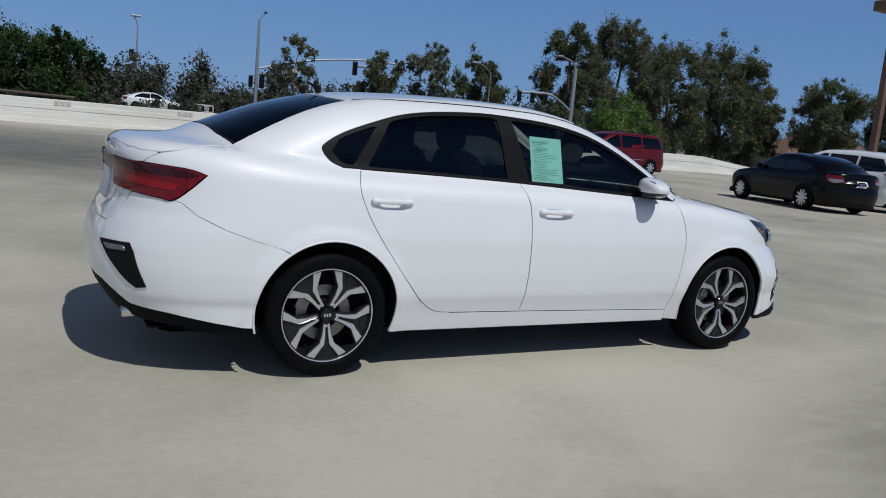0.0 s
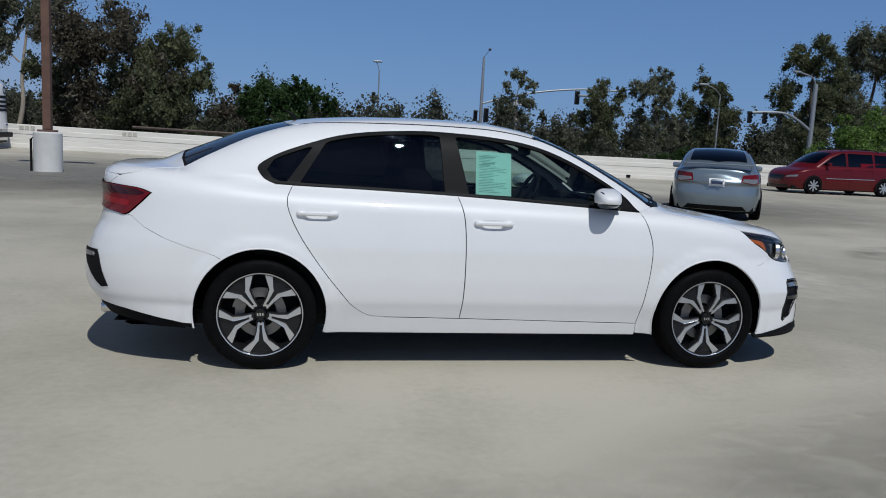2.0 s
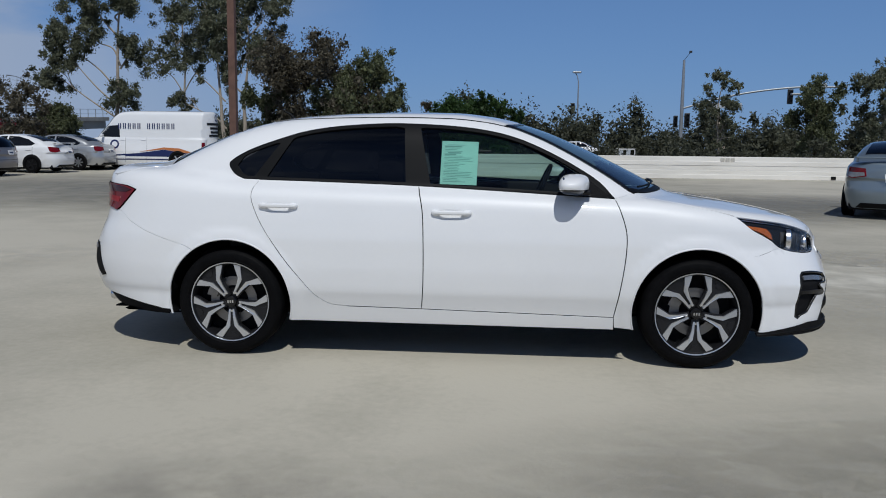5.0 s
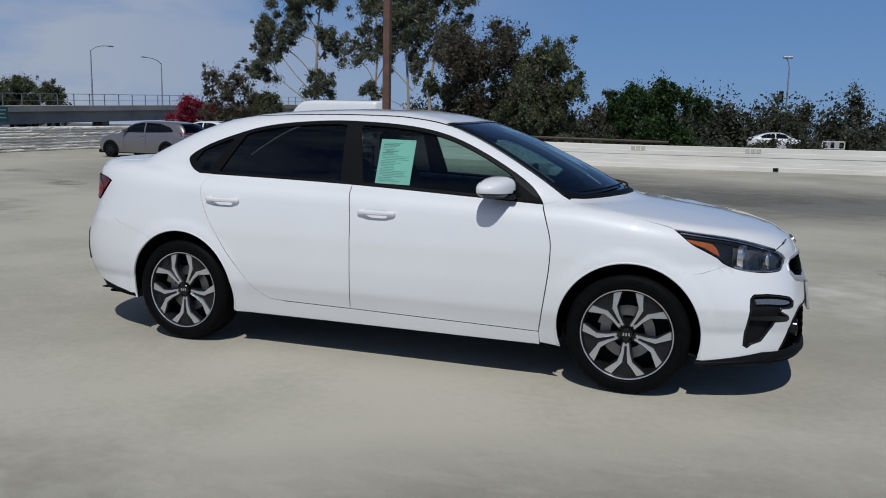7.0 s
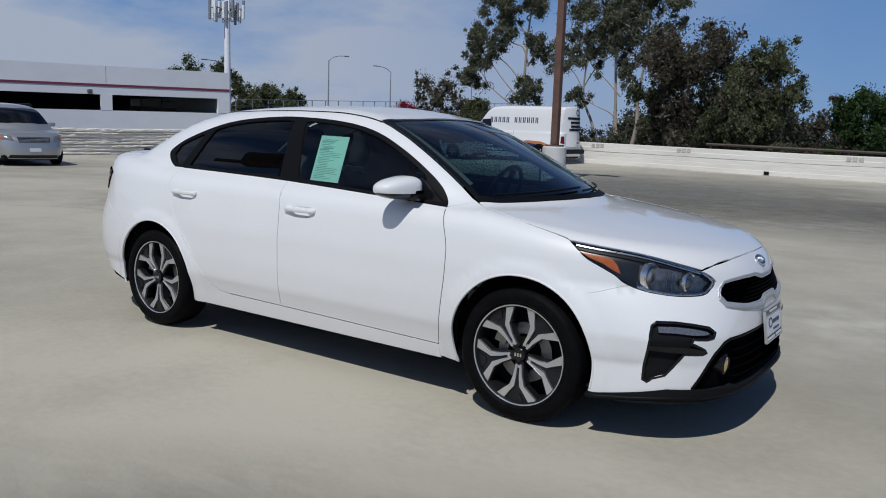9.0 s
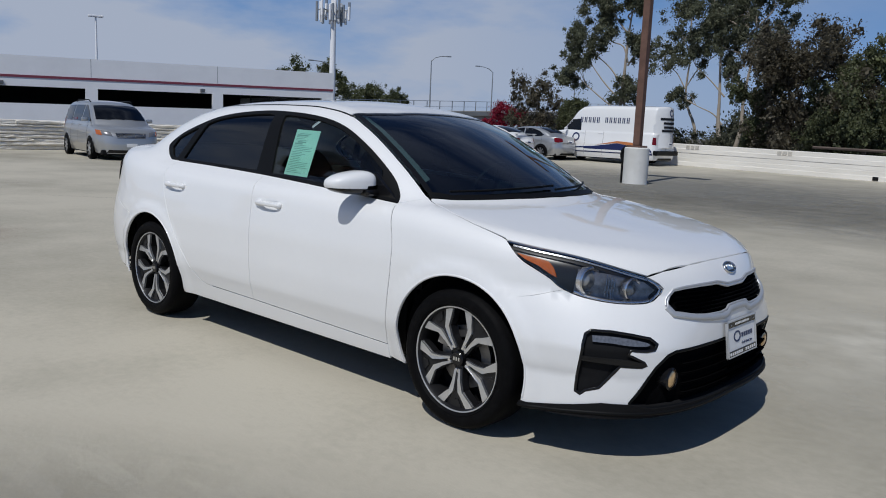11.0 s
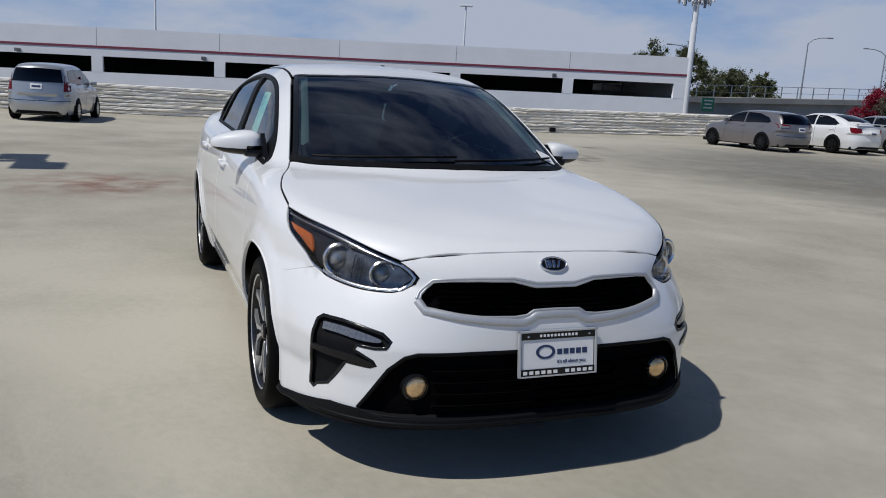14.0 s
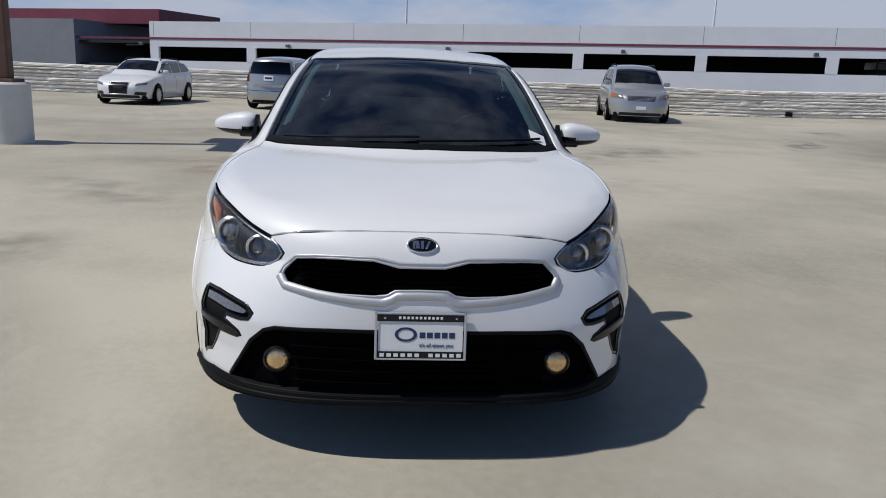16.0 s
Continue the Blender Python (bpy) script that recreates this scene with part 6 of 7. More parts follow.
vehicle("minivan", at(-20.7, 7.78, -10) @ Matrix.Scale(0.97, 4), "older champagne minivan with two-tone lower body", "minivan", None, (2.4, -2.5), 1.86, VAN_HOOD, VAN_CABIN, VAN_WIN, P_SILVER, (1.42, -1.48), 1.73, lamp="tall", screen=VAN_SCREEN, back=("rear", [(0.0, 1.16), (0.66, 1.16), (0.60, 1.58), (0.0, 1.60)]), lamps_rear=(0.85, 1.2), rails=True, belt=1.08, two_tone=P_CHAMP, lamps_front=(0.70, 0.88), spokes=7, grille=(0.46, 0.66, 0.80), detail=("front_plate", "chrome_bars", "amber"))
WAG_CABIN = [(-2.55, -1.0), (-2.32, 0.95), (-2.1, 1.22), (-1.85, 1.38), (-1.3, 1.43), (-0.4, 1.45), (0.1, 1.42), (0.5, 1.30), (0.9, 1.10), (1.2, 0.96), (1.6, 0.7), (2.0, -1.0)]
WAG_WIN = [[(0.92, 1.0), (0.40, 1.29), (0.0, 1.37), (-0.15, 1.375), (-0.15, 1.0)], [(-0.22, 1.0), (-0.22, 1.375), (-1.0, 1.36), (-1.0, 1.02)], [(-1.08, 1.02), (-1.08, 1.35), (-1.6, 1.30), (-1.9, 1.12), (-1.85, 1.05)]]
vehicle("estate_car", at(-20.4, -7.40, -6) @ Matrix.Scale(0.89, 4), "white estate car with a large black grille", "car", None, (2.32, -2.38), 1.82, SEDAN_HOOD, WAG_CABIN, WAG_WIN, P_WHITE, (1.38, -1.42), 1.44, screen=SEDAN_SCREEN, back=("rear", [(0.0, 1.08), (0.62, 1.08), (0.52, 1.34), (0.0, 1.36)]), rails=True, spokes=12, grille=(0.34, 0.34, 0.70), detail=("chrome_frame", "side_intakes"))
HATCH_CABIN = [(-2.4, -1.0), (-2.18, 0.98), (-2.02, 1.22), (-1.8, 1.36), (-1.2, 1.44), (-0.4, 1.46), (0.0, 1.44), (0.45, 1.32), (0.85, 1.12), (1.15, 0.97), (1.5, 0.7), (1.9, -1.0)]
HATCH_WIN = [[(0.86, 1.0), (0.34, 1.30), (-0.05, 1.38), (-0.2, 1.385), (-0.2, 1.0)], [(-0.27, 1.0), (-0.27, 1.385), (-0.9, 1.36), (-1.4, 1.22), (-1.55, 1.08), (-1.45, 1.03)]]
vehicle("hatchback", at(-18.6, 20.2, 181) @ Matrix.Scale(0.94, 4), "warm grey hatchback with a roof spoiler and dark wheels", "car", None, (2.24, -2.27), 1.77, SEDAN_HOOD, HATCH_CABIN, HATCH_WIN, P_GREY, (1.34, -1.30), 1.46, rim=GUNMETAL, lamp="clear", screen=SEDAN_SCREEN, back=("rear", [(0.0, 1.03), (0.70, 1.03), (0.58, 1.36), (0.0, 1.38)]), spokes=7, lamps_rear=(0.86, 1.02), detail=("bumper_line",))
vehicle("coupe", at(-18.3, 23.2, 181) @ Matrix.Scale(0.96, 4), "white two-door coupe with a rear wing and dark windows", "car", None, (2.24, -2.26), 1.75, SEDAN_HOOD, SEDAN_CABIN, SEDAN_WIN, P_WHITE, (1.33, -1.29), 1.40, lamp="red", spoiler=True, rim=GUNMETAL, screen=SEDAN_SCREEN, back=SEDAN_BACK, spokes=5)
vehicle("sedan", at(-18.0, 25.8, 181) @ Matrix.Scale(0.96, 4), "silver sedan with red tail lamps", "car", None, (2.28, -2.3), 1.79, SEDAN_HOOD, SEDAN_CABIN, SEDAN_WIN, P_SILVER, (1.36, -1.32), 1.47, lamp="red", screen=SEDAN_SCREEN, back=SEDAN_BACK, spokes=8)
SUV_HOOD = [(-2.3, 1.12), (-2.1, 1.15), (0.6, 1.10), (1.2, 1.07), (1.7, 1.0), (2.0, 0.9), (2.2, 0.76), (2.3, 0.6)]
vehicle("suv", at(19.3, 11.3, 92), "white sport utility vehicle with dark windows", "car", None, (2.26, -2.30), 1.84, SUV_HOOD, [(x, z + 0.06 if z > 0 else z) for x, z in MPV_CABIN], [[(x, z + 0.05) for x, z in w] for w in MPV_WIN], P_WHITE, (1.34, -1.36), 1.68, lamp="red", screen=MPV_SCREEN, back=("rear", [(0.0, 1.16), (0.66, 1.16), (0.58, 1.52), (0.0, 1.54)]), belt=1.08, lamps_rear=(0.9, 1.1))
vehicle("pickup_truck", at(23.8, 13.6, 92), "white tall truck with a dark cab window", "truck", None, (2.5, -2.62), 1.98, VAN_HOOD, VAN_CABIN, VAN_WIN, P_WHITE, (1.52, -1.54), 1.74, lamp="tall", screen=VAN_SCREEN, back=("rear", [(0.0, 1.16), (0.70, 1.16), (0.62, 1.60), (0.0, 1.62)]), lamps_rear=(0.85, 1.25), belt=1.08, wheel_r=0.36)


# ---- tall white delivery van ----
NAVY = material("navy vinyl graphic", (0.012, 0.02, 0.09), rough=0.35, spread=0.05)
ORANGE = material("orange vinyl graphic", (0.45, 0.16, 0.05), rough=0.4, spread=0.05)
BIG_HOOD = [(-3.2, 1.3), (-2.9, 1.4), (1.2, 1.42), (1.8, 1.40), (2.3, 1.33), (2.7, 1.22), (2.95, 1.02), (3.1, 0.8)]
BIG_CABIN = [(-3.25, -1.0), (-3.06, 1.2), (-3.03, 2.2), (-2.99, 2.45), (-2.86, 2.50), (0.0, 2.52), (0.8, 2.47), (1.1, 2.32), (1.5, 1.90), (1.95, 1.42), (2.2, 1.0), (2.5, -1.0)]
BIG_WIN = [[(1.72, 1.40), (1.30, 1.86), (0.80, 1.90), (0.78, 1.38)]]
vob, vsh = vehicle("delivery_van", at(-15.1, 27.6, 180) @ Matrix.Scale(0.965, 4), "tall white delivery van with navy lettering and graphics", "van", None, (3.05, -3.05), 2.03, BIG_HOOD, BIG_CABIN, BIG_WIN, P_WHITE, (1.88, -1.83), 2.52, lamp="tall", screen=[(1.90, 0.0), (1.80, 0.5), (1.64, 0.78), (1.15, 0.70), (1.25, 0.0)], lamps_rear=(0.85, 1.18), belt=1.3, tumble=0.10, wheel_r=0.38, spokes=6, plan=(0.62, 3.0, 0.62, 7.0), grain=(240, 130))
for s in (False, True):
    vsh.panel("navy_graphic", "side", dense([(-2.9, 0.42), (-2.85, 0.62), (-1.2, 0.86), (0.0, 0.70), (1.3, 0.62), (1.3, 0.42)], 0.1), NAVY, vob, lift=0.006, thick=0.004, step=0.15, mirror=s)
    vsh.panel("orange_graphic", "side", dense([(-2.85, 0.63), (-1.9, 0.92), (-1.2, 0.96), (-0.1, 0.76), (-1.2, 0.87)], 0.1), ORANGE, vob, lift=0.010, thick=0.004, step=0.12, mirror=s)
    for k, x in enumerate(np.linspace(-1.65, 0.72, 12)):
        if k == 6:
            continue
        for dx in (0.0, 0.085):
            vsh.panel("lettering_bar", "side", [(x + dx, 1.74), (x + dx + 0.042, 1.74), (x + dx + 0.042, 1.98), (x + dx, 1.98)], NAVY, vob, lift=0.016, thick=0.012, step=0.05, mirror=s)
    vsh.panel("logo", "side", arc(1.0, 1.08, 0.20, 0, 345, 16), NAVY, vob, lift=0.008, thick=0.003, step=0.1, mirror=s, holes=(arc(1.0, 1.08, 0.13, 0, 345, 14),), hole_depth=0.004)
for z, w in ((1.98, 0.60), (1.80, 0.46), (1.63, 0.44), (1.48, 0.52)):
    vsh.panel("rear_lettering_bar", "rear", [(-w, z - 0.05), (w, z - 0.05), (w, z + 0.05), (-w, z + 0.05)], NAVY if z > 2 else GUNMETAL, vob, lift=0.016, thick=0.012, step=0.08)
vsh.panel("rear_logo", "rear", arc(0, 2.24, 0.15, 0, 345, 16), NAVY, vob, lift=0.008, thick=0.003, step=0.1, holes=(arc(0, 2.24, 0.10, 0, 345, 14),), hole_depth=0.004)
bm = bmesh.new()
box(bm, -3.14, -2.92, -0.98, 0.98, 0.42, 0.62, 0.04)
part("rear_bumper", bm, TRIM, vob, "dark plastic step bumper")
vsh.strip("door_split", "rear", [(0, 0.6), (0, 2.5)], 0.012, DARK, vob)

vehicle("sedan", pose(6.2, 61.8, 0.35, 0, 0, 0), "white sedan on the road beyond the trees", "car", None, (2.3, -2.3), 1.80, SEDAN_HOOD, SEDAN_CABIN, SEDAN_WIN, P_WHITE, (1.38, -1.34), 1.45, screen=SEDAN_SCREEN, back=SEDAN_BACK, spokes=6)

# ---- trees ----
def foliage(name, colour, spread=0.35):
    m = material(name, colour, rough=0.6, spread=0.25, size=1.2, island=spread)
    n, l = m.node_tree.nodes, m.node_tree.links
    b, out = n["Principled BSDF"], n["Material Output"]
    tr, mix = n.new("ShaderNodeBsdfTranslucent"), n.new("ShaderNodeMixShader")
    l.new(b.inputs["Base Color"].links[0].from_socket, tr.inputs["Color"])
    mix.inputs[0].default_value = 0.45
    l.new(b.outputs[0], mix.inputs[1]), l.new(tr.outputs[0], mix.inputs[2])
    l.new(mix.outputs[0], out.inputs[0])
    return m


LEAF_GREEN = foliage("bright ficus leaves", (0.048, 0.092, 0.022))
LEAF_BRIGHT = foliage("sunlit yellow-green leaves", (0.150, 0.240, 0.050))
LEAF_DARK = foliage("dull olive leaves", (0.125, 0.140, 0.068))
LEAF_GUM = foliage("grey green gum leaves", (0.150, 0.160, 0.100))
LEAF_BROWN = foliage("brownish dry leaves", (0.120, 0.105, 0.070))
LEAF_RED = foliage("magenta bracts", (0.30, 0.015, 0.045))
LEAF_FAR = foliage("far scrub leaves", (0.090, 0.094, 0.060))
BARK_PALE = material("pale gum bark", (0.34, 0.29, 0.23), rough=0.85, spread=0.25, size=2)
BARK_DARK = material("dark bark", (0.10, 0.075, 0.055), rough=0.9, spread=0.3, size=3)


def leaves(name, lobes, count, size, mat, parent, seed, hang=0.0, label="", fine=7.0, clumps=6, core=1):
    """A crown of many small leaf sprays, scattered in the outer part of uneven lobes (x, y, z, rx, ry, rz)."""
    r = np.random.RandomState(seed)
    count, size = int(count * fine), size * fine ** -0.55
    small = []
    for l in lobes:
        for _ in range(clumps):
            d = r.normal(size=3)
            d *= r.uniform(0.30, 1.30) / np.linalg.norm(d)
            k = r.uniform(0.22, 0.52)
            small.append((l[0] + d[0] * l[3], l[1] + d[1] * l[4], l[2] + d[2] * l[5], l[3] * k, l[4] * k, l[5] * k))
    lobes = list(lobes) * core + small
    vol = np.array([l[3] * l[4] * l[5] for l in lobes]) ** 0.7
    pick = r.choice(len(lobes), count, p=vol / vol.sum())
    L = np.array(lobes)[pick]
    d = r.normal(size=(count, 3))
    d /= np.linalg.norm(d, axis=1, keepdims=True)
    rad = r.uniform(0.15, 1.0, count) ** 0.55 * (1 + 0.16 * r.normal(size=count).clip(-1.5, 1.3))
    c = L[:, :3] + d * L[:, 3:] * rad[:, None]
    u = r.normal(size=(count, 3))
    u[:, 2] -= hang
    u /= np.linalg.norm(u, axis=1, keepdims=True)
    w = np.cross(u, r.normal(size=(count, 3)))
    w /= np.linalg.norm(w, axis=1, keepdims=True)
    s = size * r.uniform(0.5, 1.4, count)[:, None]
    inner = r.uniform(size=count) < 0.22
    c[inner] = (L[:, :3] + d * L[:, 3:] * 0.62 * r.uniform(0.2, 1, count)[:, None])[inner]
    s[inner] *= 2.3
    u, w = u * s, w * s * 0.6
    v = np.stack([c - u, c - 0.1 * u + w, c + u, c + 0.25 * u - w], 1).reshape(-1, 3)
    return link(name, v, np.arange(count * 4).reshape(-1, 4), mat, parent, label)


def tree(x, y, lobes, trunk_r, bark, mat, count, size, seed, label, forks=None, hang=0.0, z=None, lean=0.0, stems=1, grow=1.0):
    """A tapered trunk with limbs to each lobe of the crown; lobes are relative to the foot."""
    z = land(x, y) if z is None else z
    lobes = [tuple(v * grow for v in l) for l in lobes]
    trunk_r, size, lean, forks = trunk_r * grow, size * grow, lean * grow, forks and forks * grow
    ob = thing("tree", pose(x, y, z), label, "tree", "trees beyond the deck")
    rnd = random.Random(seed)
    top = max(l[2] for l in lobes)
    fork = forks or top * 0.42
    bm = bmesh.new()
    for k in range(stems):
        ox = (k - (stems - 1) / 2) * trunk_r * 4
        sway = [rnd.uniform(-0.35, 0.35) for _ in range(3)]
        tube(bm, curve([(ox, 0, 0), (ox * 1.5 + lean * 0.3 + sway[0], 0, fork * 0.5), (ox * 2.2 + lean + sway[1], 0.1, fork), (ox * 3 + lean + sway[2], 0.1, 0.5 * (fork + top)), (ox * 3 + lean - sway[0], 0.1, top * 0.93)], 4), list(np.linspace(trunk_r, trunk_r * 0.16, 17)), 9)
    part("trunk", bm, bark, ob, smooth=True)
    for i, l in enumerate(lobes[:9]):
        bm = bmesh.new()
        ox = (rnd.randrange(stems) - (stems - 1) / 2) * trunk_r * 7 + lean
        reach = abs(l[0] - ox)
        s = (ox, 0.1, min(max(l[2] - 0.75 * reach - 0.8, fork * 0.55), top * 0.8))
        w = [rnd.uniform(-0.45, 0.45) for _ in range(4)]
        m1 = (ox + (l[0] - ox) * 0.33 + w[0], l[1] * 0.3, s[2] + (l[2] - s[2]) * 0.42 + w[1] * 0.5)
        m2 = (ox + (l[0] - ox) * 0.70 + w[2], l[1] * 0.7, s[2] + (l[2] - s[2]) * 0.75 + w[3] * 0.5)
        end = (l[0], l[1], l[2] + 0.3 * l[5])
        tube(bm, curve([s, m1, m2, end], 4), list(np.linspace(trunk_r * 0.40, trunk_r * 0.07, 13)), 6)
        for _ in range(3):
            e = (l[0] + rnd.uniform(-0.8, 0.8) * l[3], l[1] + rnd.uniform(-0.5, 0.5), l[2] + rnd.uniform(-0.6, 0.9) * l[5])
            tube(bm, curve([m2, (0.5 * (m2[0] + e[0]), m2[1], 0.5 * (m2[2] + e[2]) + 0.2), e], 3), list(np.linspace(trunk_r * 0.16, trunk_r * 0.04, 7)), 5)
        part("limb", bm, bark, ob, smooth=True)
    leaves("crown", lobes, count, size, mat, ob, seed, hang, clumps=22 if len(lobes) < 12 else 11, core=0 if len(lobes) < 12 else 1)
    return ob


def blob_lobes(w, h, base, n, seed, depth=0.8):
    """Uneven lobes that fill a crown w wide and h high above base."""
    r = random.Random(seed)
    out = []
    for i in range(n):
        t = (i + 0.5) / n
        zz = base + h * (0.12 + 0.76 * t)
        span = w * 0.5 * math.sqrt(max(0.15, 1 - (1.7 * t - 0.75) ** 2))
        for s in range(4):
            a = 1.571 * s + r.uniform(0, 1.5)
            q = r.uniform(0.35, 0.95)
            rr = r.uniform(0.11, 0.19) * min(w, h * 1.2)
            out.append((span * q * math.cos(a), span * q * math.sin(a) * depth, zz + r.uniform(-0.15, 0.15) * h, rr * r.uniform(0.8, 1.15), rr, rr * r.uniform(0.9, 1.35)))
    return out


tree(-1.7, 42.7, blob_lobes(8.6, 5.0, 0.6, 5, 11), 0.22, BARK_DARK, LEAF_GREEN, 5200, 0.24, 11, "dense bright green rounded tree beyond the parapet", grow=0.82)
tree(-12.0, 43.8, blob_lobes(10.5, 8.8, 1.0, 6, 21), 0.28, BARK_DARK, LEAF_BROWN, 5000, 0.26, 21, "tall dense brownish olive tree beyond the parapet", stems=2, grow=0.80)
tree(-9.0, 43.5, blob_lobes(7.6, 8.0, 0.6, 6, 22), 0.25, BARK_DARK, LEAF_DARK, 6000, 0.24, 22, "tall dense dull green willow-like tree beyond the parapet", hang=1.2, grow=0.80)
tree(-14.5, 44.1, blob_lobes(5.0, 6.5, 0.8, 4, 23), 0.2, BARK_DARK, LEAF_DARK, 2600, 0.24, 23, "dark olive tree beside a taller one", hang=0.6, grow=0.79)
tree(-4.9, 46.0, blob_lobes(3.6, 5.2, 0.5, 4, 24), 0.12, BARK_PALE, LEAF_BROWN, 700, 0.20, 24, "thin half-bare brown tree", grow=0.81)
gum = [(-4.6, 0, 8.4, 1.5, 1.2, 1.5), (-2.6, 0.5, 10.5, 1.7, 1.3, 1.6), (-3.2, 0, 13.2, 1.6, 1.3, 1.5), (-6.2, 0.3, 6.8, 1.4, 1.1, 1.1), (0.6, 0, 12.6, 1.5, 1.3, 1.4), (0.2, 0, 5.0, 1.3, 1.0, 1.2), (1.2, 0, 9.2, 0.9, 0.9, 1.4), (-0.9, 0, 15.2, 1.6, 1.3, 1.3), (-5.4, 0, 10.0, 0.9, 0.9, 1.0)]
gum2 = [(-3.8, 0, 8.2, 1.3, 1.1, 1.2), (-1.6, 0, 9.9, 1.5, 1.2, 1.3), (0.4, 0, 11.4, 1.6, 1.3, 1.6), (2.4, 0, 9.6, 1.3, 1.1, 1.7), (2.9, 0, 12.2, 1.5, 1.2, 1.4), (-2.4, 0, 12.6, 1.5, 1.2, 1.3), (-4.6, 0, 4.9, 0.8, 0.8, 0.7), (1.0, 0, 14.2, 1.6, 1.3, 1.1), (-0.4, 0, 7.4, 0.8, 0.8, 1.2)]
gum, gum2 = ([(x, y, z, 1.22 * a, 1.2 * b, 1.15 * c) for x, y, z, a, b, c in q] for q in (gum, gum2))
tree(-28.2, 51.7, gum, 0.24, BARK_PALE, LEAF_GUM, 5000, 0.24, 31, "tall open gum tree with pale trunk and clumped leaves", forks=5.5, hang=0.8, grow=0.88)
tree(-19.7, 51.7, gum2, 0.20, BARK_PALE, LEAF_GUM, 4600, 0.22, 32, "tall open gum tree with two pale trunks and hanging leaves", forks=5.0, hang=1.0, stems=2, grow=0.88)
tree(-22.8, 53.5, gum2[:6], 0.16, BARK_PALE, LEAF_GUM, 2400, 0.22, 33, "slender leaning gum tree with thin pale limbs", forks=5.0, hang=1.0, lean=-1.6, grow=0.88)
tree(-32.8, 46.3, blob_lobes(5.5, 5.5, 0.5, 4, 34), 0.16, BARK_PALE, LEAF_BROWN, 1100, 0.22, 34, "sparse half-dead brown tree with bare limbs", grow=0.88)
tree(-37.7, 58.9, blob_lobes(6, 4.5, 0.5, 4, 35), 0.16, BARK_DARK, LEAF_DARK, 1800, 0.25, 35, "low olive tree below the overpass", grow=0.88)
tree(17.4, 60.8, blob_lobes(4.6, 8.2, 1.8, 5, 41), 0.16, BARK_PALE, LEAF_GUM, 900, 0.26, 41, "thin open grey-green tree beyond the road", grow=0.80)
tree(25.1, 60.9, blob_lobes(6.4, 8.2, 1.0, 5, 42), 0.2, BARK_DARK, LEAF_DARK, 2600, 0.27, 42, "dark round-topped tree beyond the road", grow=0.80)
tree(30.3, 61.1, blob_lobes(6.2, 9.4, 1.6, 5, 43), 0.2, BARK_PALE, LEAF_GUM, 2000, 0.27, 43, "open gum tree with a pale forked trunk beyond the road", grow=0.80)
tree(35.6, 62.1, blob_lobes(7.0, 10.2, 0.6, 6, 44), 0.24, BARK_DARK, LEAF_DARK, 3600, 0.28, 44, "tall leaning green tree beyond the road", grow=0.80)
tree(46.0, 62.0, blob_lobes(8.5, 15.2, 1.6, 6, 51), 0.34, BARK_DARK, LEAF_DARK, 5000, 0.30, 51, "very tall dark gum tree at the street corner", grow=0.82)
tree(52.3, 62.1, blob_lobes(11.5, 16.2, 2.4, 7, 52), 0.38, BARK_DARK, LEAF_GUM, 6500, 0.32, 52, "very tall broad gum tree at the street corner", grow=0.81)
tree(59.5, 62.3, blob_lobes(13.0, 14.5, 1.2, 7, 53), 0.38, BARK_DARK, LEAF_DARK, 6500, 0.32, 53, "tall broad dark tree at the street corner", grow=0.80)
tree(72.6, 66.7, blob_lobes(13.5, 16.5, 0.6, 7, 54), 0.38, BARK_DARK, LEAF_DARK, 7000, 0.34, 54, "tall broad green tree at the street corner", grow=0.85)
tree(81.3, 68.7, blob_lobes(9.0, 12.0, 0.3, 6, 55), 0.28, BARK_DARK, LEAF_DARK, 4600, 0.34, 55, "mid-height green tree behind the houses", grow=0.87)
tree(85.6, 61.5, blob_lobes(13, 13.5, 1.0, 7, 56), 0.4, BARK_DARK, LEAF_DARK, 6500, 0.36, 56, "tall dark tree cluster behind the houses", grow=0.80)
tree(97.6, 60.0, blob_lobes(14, 16, 1.0, 7, 57), 0.4, BARK_DARK, LEAF_DARK, 6500, 0.36, 57, "tall dark tree cluster behind the houses", grow=0.80)
tree(36.5, 43.5, blob_lobes(9.0, 5.2, -0.3, 5, 61), 0.14, BARK_DARK, LEAF_BRIGHT, 3600, 0.24, 61, "broad bright green shrub beyond the parapet", grow=0.88)
tree(24.8, 47.6, blob_lobes(6.5, 2.6, -0.3, 3, 62), 0.1, BARK_DARK, LEAF_GREEN, 1500, 0.22, 62, "low green shrub beyond the road", grow=0.85)
tree(-41.8, 55.0, [(0, 0, 2.6, 2.6, 1.6, 1.2), (2.2, 0, 2.0, 2.0, 1.4, 1.0), (-1.8, 0, 2.0, 1.8, 1.4, 1.0)], 0.12, BARK_DARK, LEAF_RED, 1900, 0.2, 63, "magenta flowering shrub beside the overpass", grow=0.88)
for i, (x, y, w, h) in enumerate(((-91, 76, 9, 9.5), (-92, 84, 8, 10.5), (-93, 92, 9, 7.5), (-94, 100, 8, 6.5))):
    tree(x - 6, y - 4, blob_lobes(w, h, 0.8, 5, 70 + i), 0.3, BARK_DARK, LEAF_DARK, 2600, 0.32, 70 + i, "dark bushy tree behind the overpass", z=0.0)

